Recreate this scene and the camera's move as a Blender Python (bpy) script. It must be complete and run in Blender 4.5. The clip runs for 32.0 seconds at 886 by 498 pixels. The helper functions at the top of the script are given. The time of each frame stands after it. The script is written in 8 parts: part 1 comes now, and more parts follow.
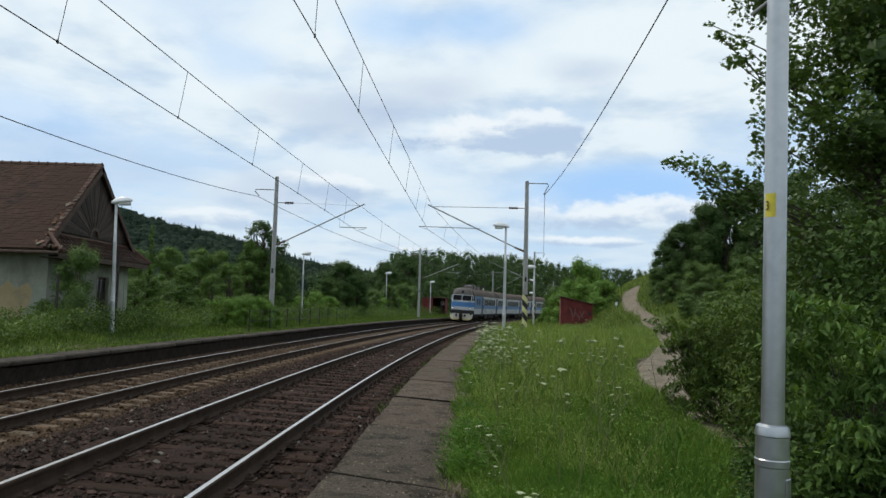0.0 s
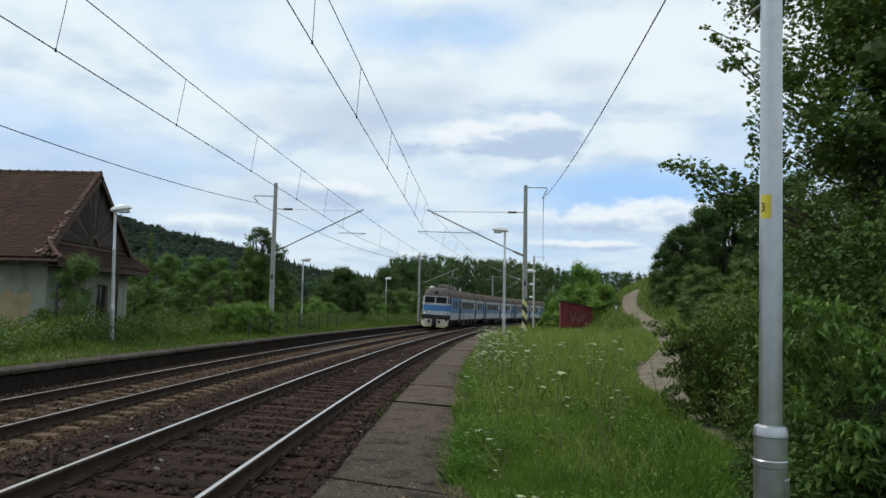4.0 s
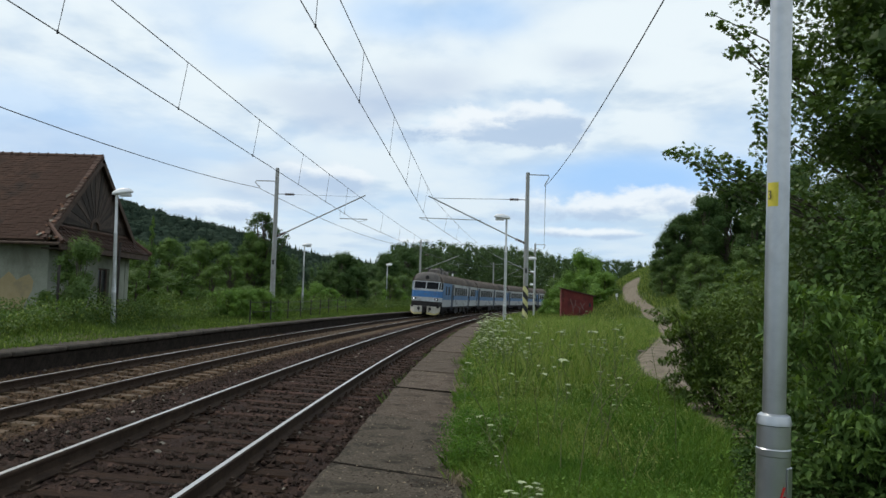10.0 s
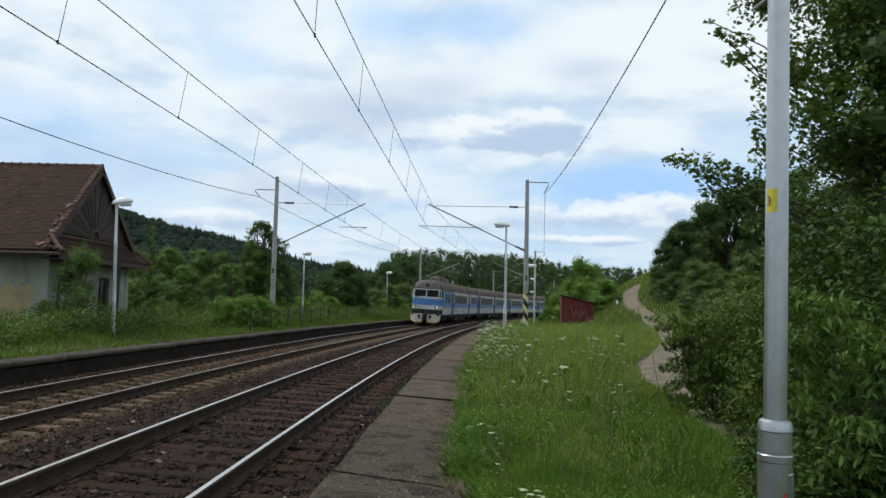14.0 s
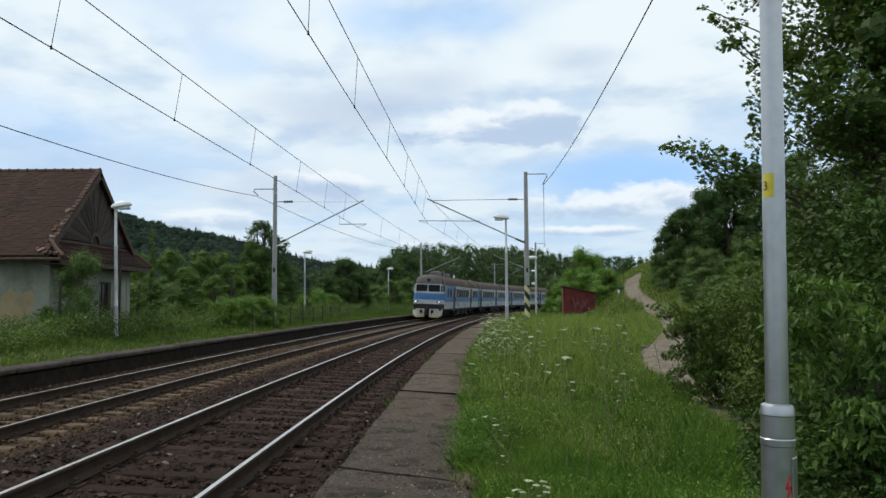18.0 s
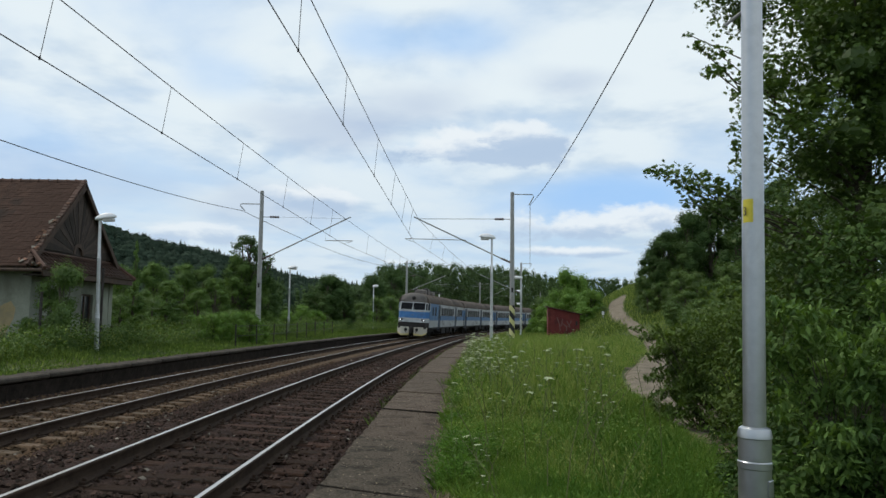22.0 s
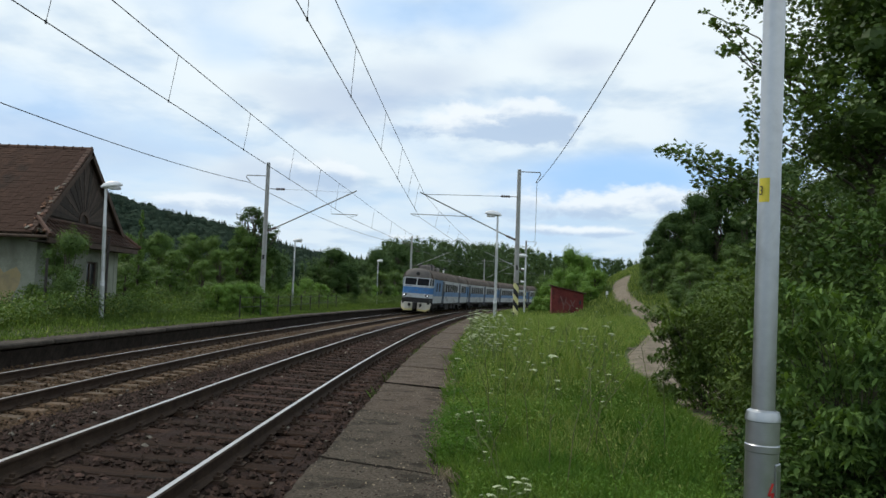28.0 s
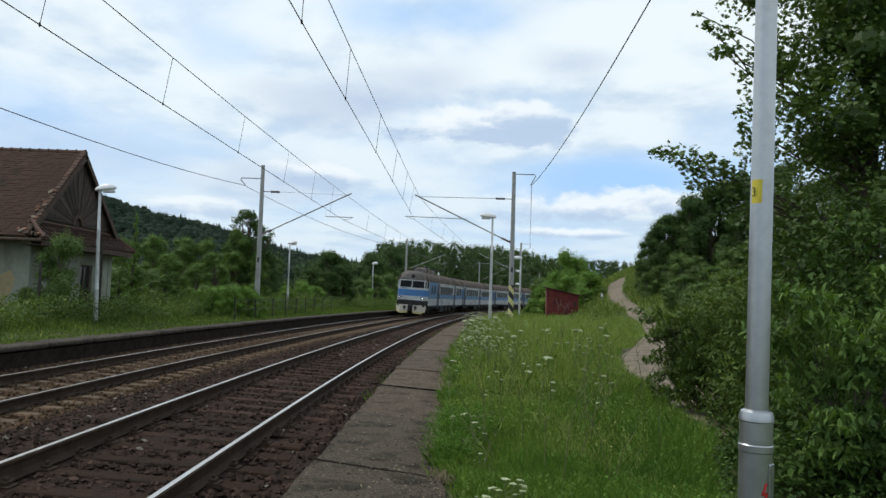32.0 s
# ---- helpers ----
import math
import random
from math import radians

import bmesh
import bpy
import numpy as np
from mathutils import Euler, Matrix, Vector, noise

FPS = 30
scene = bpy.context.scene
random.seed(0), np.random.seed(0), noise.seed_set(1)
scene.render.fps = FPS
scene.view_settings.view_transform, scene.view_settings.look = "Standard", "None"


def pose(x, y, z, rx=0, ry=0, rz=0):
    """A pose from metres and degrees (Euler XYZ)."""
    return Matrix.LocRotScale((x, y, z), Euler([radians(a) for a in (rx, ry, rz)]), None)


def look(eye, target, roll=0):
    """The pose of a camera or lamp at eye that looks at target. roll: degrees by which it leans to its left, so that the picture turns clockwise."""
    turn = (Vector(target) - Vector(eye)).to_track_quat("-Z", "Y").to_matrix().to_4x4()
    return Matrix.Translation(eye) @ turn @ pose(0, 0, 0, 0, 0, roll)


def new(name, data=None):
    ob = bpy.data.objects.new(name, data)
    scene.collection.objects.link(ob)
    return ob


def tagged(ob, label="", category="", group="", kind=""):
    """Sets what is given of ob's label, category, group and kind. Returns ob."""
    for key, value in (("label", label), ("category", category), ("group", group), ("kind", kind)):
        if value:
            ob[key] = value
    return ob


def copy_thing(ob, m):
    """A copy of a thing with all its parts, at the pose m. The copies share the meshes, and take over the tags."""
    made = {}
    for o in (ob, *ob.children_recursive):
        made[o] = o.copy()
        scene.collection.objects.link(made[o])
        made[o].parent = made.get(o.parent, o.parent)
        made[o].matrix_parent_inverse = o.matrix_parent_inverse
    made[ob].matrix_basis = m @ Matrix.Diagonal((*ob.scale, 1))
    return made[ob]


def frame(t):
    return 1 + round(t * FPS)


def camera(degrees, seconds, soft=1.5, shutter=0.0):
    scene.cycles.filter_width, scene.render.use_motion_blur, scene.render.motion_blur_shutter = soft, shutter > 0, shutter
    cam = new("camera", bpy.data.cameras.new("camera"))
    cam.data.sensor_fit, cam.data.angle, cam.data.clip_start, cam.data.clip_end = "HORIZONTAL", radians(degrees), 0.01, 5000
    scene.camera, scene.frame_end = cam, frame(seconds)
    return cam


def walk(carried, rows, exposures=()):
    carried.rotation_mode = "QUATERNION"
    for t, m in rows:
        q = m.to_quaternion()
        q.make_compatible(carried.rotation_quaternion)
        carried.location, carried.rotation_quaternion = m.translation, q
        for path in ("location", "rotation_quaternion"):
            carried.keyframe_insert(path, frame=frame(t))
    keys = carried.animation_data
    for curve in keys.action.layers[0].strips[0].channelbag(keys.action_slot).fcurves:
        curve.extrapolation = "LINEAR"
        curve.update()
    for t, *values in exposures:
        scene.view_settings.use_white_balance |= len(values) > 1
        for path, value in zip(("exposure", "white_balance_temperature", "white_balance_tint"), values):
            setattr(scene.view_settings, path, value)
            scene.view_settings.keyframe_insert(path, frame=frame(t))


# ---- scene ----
cam = camera(61.04, 32.0)
PATH = [
    (0.0, look((-0.0004, 0.0038, 1.5715), (-0.0014, 19.9453, 3.0997), 1.5445)),
    (0.5, look((0.0025, -0.0009, 1.5675), (0.0150, 19.9417, 3.0816), 1.5121)),
    (1.0, look((-0.0003, -0.0115, 1.5719), (0.0101, 19.9301, 3.0985), 1.4129)),
    (1.5, look((0.0013, -0.0192, 1.5730), (-0.0218, 19.9203, 3.1277), 1.4159)),
    (2.0, look((0.0001, -0.0233, 1.5707), (-0.0433, 19.9146, 3.1444), 1.2775)),
    (2.5, look((0.0044, -0.0194, 1.5701), (-0.0315, 19.9156, 3.1812), 0.9888)),
    (3.0, look((0.0053, -0.0168, 1.5705), (-0.0017, 19.9158, 3.2119), 0.9860)),
    (3.5, look((0.0095, -0.0111, 1.5668), (0.0062, 19.9197, 3.2299), 1.0039)),
    (5.5, look((0.0073, -0.0102, 1.5654), (0.0738, 19.9221, 3.2087), 1.2045)),
    (6.0, look((0.0078, -0.0143, 1.5661), (0.0949, 19.9176, 3.2128), 1.1406)),
    (6.5, look((0.0062, -0.0145, 1.5644), (0.0962, 19.9188, 3.1945), 1.2456)),
    (7.0, look((0.0043, -0.0167, 1.5655), (0.0774, 19.9186, 3.1709), 1.4265)),
    (7.5, look((0.0025, -0.0129, 1.5633), (0.0584, 19.9262, 3.1224), 1.6132)),
    (8.0, look((0.0019, -0.0063, 1.5625), (0.0575, 19.9383, 3.0492), 1.5951)),
    (8.5, look((0.0020, 0.0006, 1.5601), (0.0472, 19.9495, 2.9884), 1.5640)),
    (9.0, look((-0.0011, 0.0139, 1.5579), (0.0319, 19.9659, 2.9414), 1.5133)),
    (9.5, look((-0.0027, 0.0139, 1.5572), (0.0074, 19.9692, 2.8945), 1.5557)),
    (10.0, look((-0.0067, 0.0079, 1.5598), (-0.0156, 19.9651, 2.8677), 1.5782)),
    (10.5, look((-0.0022, 0.0030, 1.5590), (0.0003, 19.9584, 2.8948), 1.2969)),
    (11.0, look((-0.0001, -0.0032, 1.5611), (0.0002, 19.9484, 2.9517), 0.7685)),
    (11.5, look((0.0048, -0.0134, 1.5609), (0.0115, 19.9322, 3.0361), 0.5294)),
    (12.0, look((0.0023, -0.0123, 1.5591), (0.0219, 19.9285, 3.0975), 0.8988)),
    (12.5, look((0.0018, -0.0039, 1.5565), (0.0030, 19.9364, 3.1004), 1.1640)),
    (13.0, look((-0.0000, -0.0000, 1.5583), (0.0000, 19.9398, 3.1087), 1.0657)),
    (13.5, look((-0.0052, 0.0036, 1.5572), (-0.0124, 19.9437, 3.1038), 1.2069)),
    (14.0, look((-0.0080, 0.0004, 1.5587), (-0.0197, 19.9430, 3.0734), 1.2780)),
    (14.5, look((-0.0050, 0.0013, 1.5566), (-0.0166, 19.9459, 3.0446), 1.1129)),
    (16.5, look((-0.0004, 0.0055, 1.5542), (0.0415, 19.9582, 2.9279), 1.0674)),
    (17.0, look((0.0001, 0.0037, 1.5503), (0.0284, 19.9582, 2.8985), 0.8543)),
    (17.5, look((0.0009, -0.0051, 1.5543), (0.0128, 19.9492, 2.9059), 0.5984)),
    (18.0, look((0.0014, -0.0059, 1.5573), (-0.0192, 19.9474, 2.9229), -0.3706)),
    (18.5, look((0.0045, -0.0109, 1.5597), (-0.0227, 19.9360, 3.0156), -0.3105)),
    (19.0, look((0.0084, -0.0154, 1.5570), (0.0051, 19.9216, 3.1438), -0.1073)),
    (19.5, look((0.0131, -0.0245, 1.5598), (0.0772, 19.9049, 3.2370), 0.2466)),
    (20.0, look((0.0135, -0.0295, 1.5613), (0.1510, 19.8927, 3.3186), 0.4260)),
    (20.5, look((0.0108, -0.0342, 1.5575), (0.2277, 19.8825, 3.3683), 0.5438)),
    (21.0, look((0.0152, -0.0310, 1.5570), (0.3163, 19.8815, 3.4018), 0.4527)),
    (21.5, look((0.0157, -0.0306, 1.5583), (0.3436, 19.8792, 3.4278), 0.5414)),
    (22.0, look((0.0136, -0.0292, 1.5557), (0.3606, 19.8814, 3.4128), 0.6455)),
    (22.5, look((0.0086, -0.0270, 1.5543), (0.3544, 19.8871, 3.3732), 0.9914)),
    (23.0, look((0.0107, -0.0098, 1.5536), (0.3125, 19.9120, 3.2942), 1.3268)),
    (23.5, look((0.0074, -0.0003, 1.5517), (0.2930, 19.9281, 3.2185), 1.5115)),
    (24.0, look((0.0018, 0.0145, 1.5520), (0.2829, 19.9513, 3.1162), 1.5818)),
    (24.5, look((0.0001, 0.0191, 1.5484), (0.2871, 19.9639, 3.0051), 1.6635)),
    (25.0, look((0.0005, 0.0095, 1.5464), (0.2917, 19.9614, 2.9013), 1.5280)),
    (25.5, look((0.0039, 0.0237, 1.5414), (0.3104, 19.9782, 2.8540), 1.4932)),
    (27.5, look((0.0017, 0.0426, 1.5453), (0.2722, 20.0038, 2.7603), 1.7856)),
    (28.0, look((0.0001, 0.0383, 1.5450), (0.2323, 19.9993, 2.7716), 1.9993)),
    (28.5, look((0.0022, 0.0374, 1.5439), (0.1746, 19.9999, 2.7550), 1.8100)),
    (29.0, look((0.0063, 0.0407, 1.5448), (0.1584, 20.0038, 2.7489), 1.7653)),
    (29.5, look((0.0044, 0.0387, 1.5436), (0.1745, 20.0015, 2.7506), 1.7056)),
    (30.0, look((0.0066, 0.0336, 1.5434), (0.2007, 19.9942, 2.7833), 1.8667)),
    (30.5, look((0.0057, 0.0291, 1.5405), (0.2500, 19.9869, 2.8157), 1.8789)),
    (31.0, look((0.0048, 0.0312, 1.5436), (0.2791, 19.9877, 2.8344), 1.9846)),
    (31.5, look((0.0051, 0.0356, 1.5431), (0.3236, 19.9908, 2.8431), 1.9613)),
    (32.0, look((0.0018, 0.0278, 1.5415), (0.3628, 19.9826, 2.8367), 1.8359)),
]
walk(cam, PATH, ((0.0, 0.0), (8.0, 0.0), (12.0, 0.04), (17.0, 0.04), (20.0, -0.01), (21.5, -0.06), (24.0, -0.02), (28.0, 0.06), (32.0, 0.06)))

# ---- world, sun ----
SUN_EL, SUN_AZ = radians(52), radians(-62)      # azimuth from +y towards +x
wd = bpy.data.worlds.new("sky")
scene.world = wd
wd.use_nodes = True
wt = wd.node_tree
wt.nodes.clear()


def math_node(tree, op, a, b=None, clamp=False):
    n = tree.nodes.new("ShaderNodeMath")
    n.operation, n.use_clamp = op, clamp
    for i, v in enumerate((a, b)):
        if v is None:
            continue
        if isinstance(v, (int, float)):
            n.inputs[i].default_value = v
        else:
            tree.links.new(v, n.inputs[i])
    return n.outputs[0]


def mixc(tree, fac, a, b, mode="MIX"):
    n = tree.nodes.new("ShaderNodeMix")
    n.data_type, n.blend_type = "RGBA", mode
    for sock, v in ((n.inputs[0], fac), (n.inputs[6], a), (n.inputs[7], b)):
        if isinstance(v, (int, float)):
            sock.default_value = v
        elif isinstance(v, tuple):
            sock.default_value = (*v, 1) if len(v) == 3 else v
        else:
            tree.links.new(v, sock)
    return n.outputs[2]


def ramp(tree, fac, lo, hi):
    n = tree.nodes.new("ShaderNodeMapRange")
    n.interpolation_type = "SMOOTHSTEP"
    n.inputs[1].default_value, n.inputs[2].default_value = lo, hi
    tree.links.new(fac, n.inputs[0])
    return n.outputs[0]


def noise_node(tree, vec, scale, detail=6.0, rough=0.55, distortion=0.0):
    n = tree.nodes.new("ShaderNodeTexNoise")
    n.inputs["Scale"].default_value, n.inputs["Detail"].default_value = scale, detail
    n.inputs["Roughness"].default_value, n.inputs["Distortion"].default_value = rough, distortion
    if vec is not None:
        tree.links.new(vec, n.inputs["Vector"])
    return n.outputs["Fac"]


def build_sky():
    t = wt
    tc = t.nodes.new("ShaderNodeTexCoord")
    sky = t.nodes.new("ShaderNodeTexSky")
    sky.sky_type, sky.sun_disc = "NISHITA", False
    sky.sun_elevation, sky.sun_rotation = SUN_EL, SUN_AZ
    sky.air_density, sky.dust_density, sky.ozone_density = 1.0, 1.0, 1.5
    sep = t.nodes.new("ShaderNodeSeparateXYZ")
    t.links.new(tc.outputs["Generated"], sep.inputs[0])
    # the direction met with a flat layer of air, so that clouds crowd together towards the horizon
    height = math_node(t, "ADD", math_node(t, "MAXIMUM", sep.outputs[2], 0.0), 0.16)
    flat = t.nodes.new("ShaderNodeCombineXYZ")
    t.links.new(math_node(t, "DIVIDE", sep.outputs[0], height), flat.inputs[0])
    t.links.new(math_node(t, "DIVIDE", sep.outputs[1], height), flat.inputs[1])

    def cloud_field(lift):
        mp = t.nodes.new("ShaderNodeMapping")
        mp.inputs["Location"].default_value = (CLOUD_AT[0], CLOUD_AT[1] + lift, CLOUD_AT[2])
        t.links.new(flat.outputs[0], mp.inputs[0])
        return noise_node(t, mp.outputs[0], 1.5, 6.0, 0.50, 0.15), noise_node(t, mp.outputs[0], 0.55, 3.0, 0.5, 0.2)

    n0, wide0 = cloud_field(0.0)
    n1, _ = cloud_field(-0.16)
    mask = ramp(t, math_node(t, "ADD", math_node(t, "MULTIPLY", n0, 0.55), math_node(t, "MULTIPLY", wide0, 0.45)), 0.36, 0.56)
    shade = ramp(t, math_node(t, "SUBTRACT", n1, n0), -0.02, 0.16)
    cloud = mixc(t, shade, (0.895, 0.995, 1.05), (0.60, 0.745, 0.90))
    blue = mixc(t, 1.0, sky.outputs[0], (0.15, 0.15, 0.15), "MULTIPLY")
    thin = mixc(t, 0.75, blue, (0.64, 0.83, 1.05))
    low = ramp(t, sep.outputs[2], 0.30, 0.02)
    cloud = mixc(t, math_node(t, "MULTIPLY", low, 0.45), cloud, (0.60, 0.76, 0.92))
    thin = mixc(t, math_node(t, "MULTIPLY", low, 0.6), thin, (0.52, 0.73, 0.96))
    col = mixc(t, mask, thin, cloud)

    # single clouds and gaps, each an ellipse on the sky (x, z, half width, half height) with a frayed outline
    fm = t.nodes.new("ShaderNodeMapping")
    fm.inputs["Scale"].default_value = (1.0, 1.0, 2.0)
    t.links.new(tc.outputs["Generated"], fm.inputs[0])
    fray = noise_node(t, fm.outputs[0], 11.0, 7.0, 0.58, 0.15)
    soft = noise_node(t, fm.outputs[0], 4.5, 4.0, 0.5, 0.1)
    ahead = ramp(t, sep.outputs[1], 0.1, 0.5)

    def spot(x, z, rx, rz, rough, inner, outer, field):
        mp = t.nodes.new("ShaderNodeMapping")
        mp.inputs["Location"].default_value, mp.inputs["Scale"].default_value = (-x / rx, 0, -z / rz), (1 / rx, 0, 1 / rz)
        t.links.new(tc.outputs["Generated"], mp.inputs[0])
        ln = t.nodes.new("ShaderNodeVectorMath")
        ln.operation = "LENGTH"
        t.links.new(mp.outputs[0], ln.inputs[0])
        up = t.nodes.new("ShaderNodeSeparateXYZ")
        t.links.new(mp.outputs[0], up.inputs[0])
        d = math_node(t, "ADD", ln.outputs["Value"], math_node(t, "MULTIPLY", math_node(t, "SUBTRACT", field, 0.5), rough))
        return math_node(t, "MULTIPLY", ramp(t, d, outer, inner), ahead), up.outputs[2]

    for x, z, rx, rz, a in SKY_GAPS:
        f, _ = spot(x, z, rx, rz, 1.3, 0.25, 1.25, soft)
        col = mixc(t, math_node(t, "MULTIPLY", f, a), col, (0.39, 0.67, 1.08))
    for x, z, rx, rz, a in SKY_GREYS:
        f, _ = spot(x, z, rx, rz, 2.4, 0.1, 1.3, soft)
        col = mixc(t, math_node(t, "MULTIPLY", f, a), col, (0.50, 0.62, 0.82))
    for x, z, rx, rz, a in SKY_HEAPS:
        f, up = spot(x, z, rx, rz, 3.0, 0.55, 1.05, fray)
        dark = ramp(t, math_node(t, "ADD", up, math_node(t, "MULTIPLY", math_node(t, "SUBTRACT", fray, 0.5), 3.0)), 0.35, -0.45)
        col = mixc(t, math_node(t, "MULTIPLY", f, a), col, mixc(t, dark, (0.94, 1.01, 1.06), (0.52, 0.665, 0.86)))
    bg = t.nodes.new("ShaderNodeBackground")
    bg.inputs[1].default_value = SKY_STRENGTH
    t.links.new(col, bg.inputs[0])
    out = t.nodes.new("ShaderNodeOutputWorld")
    t.links.new(bg.outputs[0], out.inputs[0])


SKY_GAPS = ((0.235, 0.160, 0.17, 0.040, 0.85), (-0.066, 0.352, 0.08, 0.035, 0.5), (0.03, 0.357, 0.07, 0.03, 0.5), (-0.49, 0.20, 0.09, 0.05, 0.4),
            (-0.26, 0.30, 0.06, 0.03, 0.3), (0.33, 0.15, 0.10, 0.03, 0.5))
SKY_GREYS = ((-0.13, 0.245, 0.11, 0.035, 0.55), (-0.01, 0.275, 0.13, 0.045, 0.55), (0.18, 0.30, 0.09, 0.025, 0.5), (-0.19, 0.14, 0.10, 0.03, 0.5), (-0.40, 0.16, 0.12, 0.03, 0.3))
SKY_HEAPS = ((0.05, 0.226, 0.135, 0.032, 0.95), (0.12, 0.243, 0.06, 0.026, 0.9), (0.215, 0.124, 0.13, 0.024, 0.9), (0.195, 0.090, 0.085, 0.010, 0.9), (0.33, 0.083, 0.035, 0.012, 0.9),
             (-0.135, 0.155, 0.075, 0.022, 0.85), (-0.30, 0.104, 0.065, 0.015, 0.75), (-0.05, 0.075, 0.04, 0.008, 0.7))
CLOUD_AT, SKY_STRENGTH = (0.35, 0.2, 0.15), 0.92
build_sky()
sun_data = bpy.data.lights.new("sun", "SUN")
sun_data.energy, sun_data.angle, sun_data.color = 2.0, radians(14), (1.0, 0.93, 0.82)
sun = new("sun", sun_data)
sun.matrix_world = look((-40, 20, 60), (-40 + math.cos(SUN_EL) * -math.sin(SUN_AZ) * 10,
                                        20 - math.cos(SUN_EL) * math.cos(SUN_AZ) * 10, 60 - math.sin(SUN_EL) * 10))
scene.view_settings.exposure = 0.0

# ---- materials ----


def mat(name, c1, c2, scale=4.0, rough=0.8, bump=0.3, metal=0.0, fine=9.0, vary=0.0, island=0.0, dirt=None, spec=0.4, space="Object", dist=0.01,
        dirt_scale=0.7, dirt_lo=0.5, dirt_hi=0.68, stretch=(1, 1, 1), through_light=0.0):
    m = bpy.data.materials.new(name)
    m.use_nodes = True
    t = m.node_tree
    bsdf = t.nodes["Principled BSDF"]
    tc = t.nodes.new("ShaderNodeTexCoord")
    mp = t.nodes.new("ShaderNodeMapping")
    mp.inputs["Scale"].default_value = stretch
    t.links.new(tc.outputs[space], mp.inputs[0])
    v = mp.outputs[0]
    a = noise_node(t, v, scale, 5.0, 0.6)
    b = noise_node(t, v, scale * fine, 4.0, 0.65)
    fac = ramp(t, math_node(t, "ADD", math_node(t, "MULTIPLY", a, 0.6), math_node(t, "MULTIPLY", b, 0.4)), 0.36, 0.64)
    col = mixc(t, fac, c1, c2)
    if dirt:
        d = ramp(t, noise_node(t, v, dirt_scale, 8.0, 0.62, 0.4), dirt_lo, dirt_hi)
        col = mixc(t, d, col, dirt)
    if vary or island:
        if vary:
            r = t.nodes.new("ShaderNodeObjectInfo").outputs["Random"]
        else:
            r = t.nodes.new("ShaderNodeNewGeometry").outputs["Random Per Island"]
        amount = vary or island
        g = math_node(t, "ADD", math_node(t, "MULTIPLY", r, 2 * amount), 1 - amount)
        hs = t.nodes.new("ShaderNodeHueSaturation")
        t.links.new(g, hs.inputs["Value"])
        t.links.new(col, hs.inputs["Color"])
        hue = math_node(t, "ADD", math_node(t, "MULTIPLY", r, -0.04 * amount), 0.5 + 0.02 * amount)
        t.links.new(hue, hs.inputs["Hue"])
        col = hs.outputs[0]
    t.links.new(col, bsdf.inputs["Base Color"])
    rr = math_node(t, "ADD", math_node(t, "MULTIPLY", b, 0.25), rough - 0.125, True)
    t.links.new(rr, bsdf.inputs["Roughness"])
    bsdf.inputs["Metallic"].default_value = metal
    bsdf.inputs["Specular IOR Level"].default_value = spec
    if bump:
        bp = t.nodes.new("ShaderNodeBump")
        bp.inputs["Strength"].default_value, bp.inputs["Distance"].default_value = bump, dist
        t.links.new(math_node(t, "ADD", math_node(t, "MULTIPLY", a, 0.4), b), bp.inputs["Height"])
        t.links.new(bp.outputs[0], bsdf.inputs["Normal"])
    if through_light:
        tr = t.nodes.new("ShaderNodeBsdfTranslucent")
        t.links.new(mixc(t, 1.0, col, (1.25, 1.35, 0.5), "MULTIPLY"), tr.inputs[0])
        mx = t.nodes.new("ShaderNodeMixShader")
        mx.inputs[0].default_value = through_light
        t.links.new(bsdf.outputs[0], mx.inputs[1])
        t.links.new(tr.outputs[0], mx.inputs[2])
        t.links.new(mx.outputs[0], t.nodes["Material Output"].inputs[0])
    return m


def stripes_mat(name):
    m = mat(name, (0.50, 0.47, 0.20), (0.60, 0.57, 0.28), 6, 0.5, 0.1)
    t = m.node_tree
    bsdf = t.nodes["Principled BSDF"]
    base = bsdf.inputs["Base Color"].links[0].from_socket
    sep = t.nodes.new("ShaderNodeSeparateXYZ")
    tc = t.nodes.new("ShaderNodeTexCoord")
    t.links.new(tc.outputs["Object"], sep.inputs[0])
    w = math_node(t, "ADD", math_node(t, "MULTIPLY", sep.outputs[2], 1.55), math_node(t, "MULTIPLY", sep.outputs[0], 1.9))
    f = math_node(t, "GREATER_THAN", math_node(t, "FRACT", w), 0.5)
    t.links.new(mixc(t, f, base, (0.015, 0.015, 0.016)), bsdf.inputs["Base Color"])
    return m


def glow_mat(name, c, s):
    m = bpy.data.materials.new(name)
    m.use_nodes = True
    b = m.node_tree.nodes["Principled BSDF"]
    b.inputs["Base Color"].default_value = (0.8, 0.8, 0.8, 1)
    b.inputs["Emission Color"].default_value, b.inputs["Emission Strength"].default_value = (*c, 1), s
    return m


M_BALLAST = mat("ballast", (0.022, 0.0135, 0.0108), (0.055, 0.034, 0.0265), 3, 0.95, 1.0, fine=8, dirt=(0.024, 0.017, 0.014), dist=0.05, spec=0.1)
M_BALLAST_BROWN = mat("sandy_brown_ballast", (0.044, 0.028, 0.017), (0.088, 0.057, 0.035), 4, 0.95, 1.0, fine=8, dirt=(0.030, 0.022, 0.016), dist=0.05, spec=0.1)
M_STONE = mat("ballast_stone", (0.027, 0.0185, 0.0145), (0.066, 0.043, 0.032), 8, 0.95, 0.4, island=0.6, spec=0.12)
M_STONE_RUST = mat("rusty_ballast_stone", (0.056, 0.036, 0.021), (0.115, 0.076, 0.045), 8, 0.95, 0.4, island=0.5, spec=0.1)
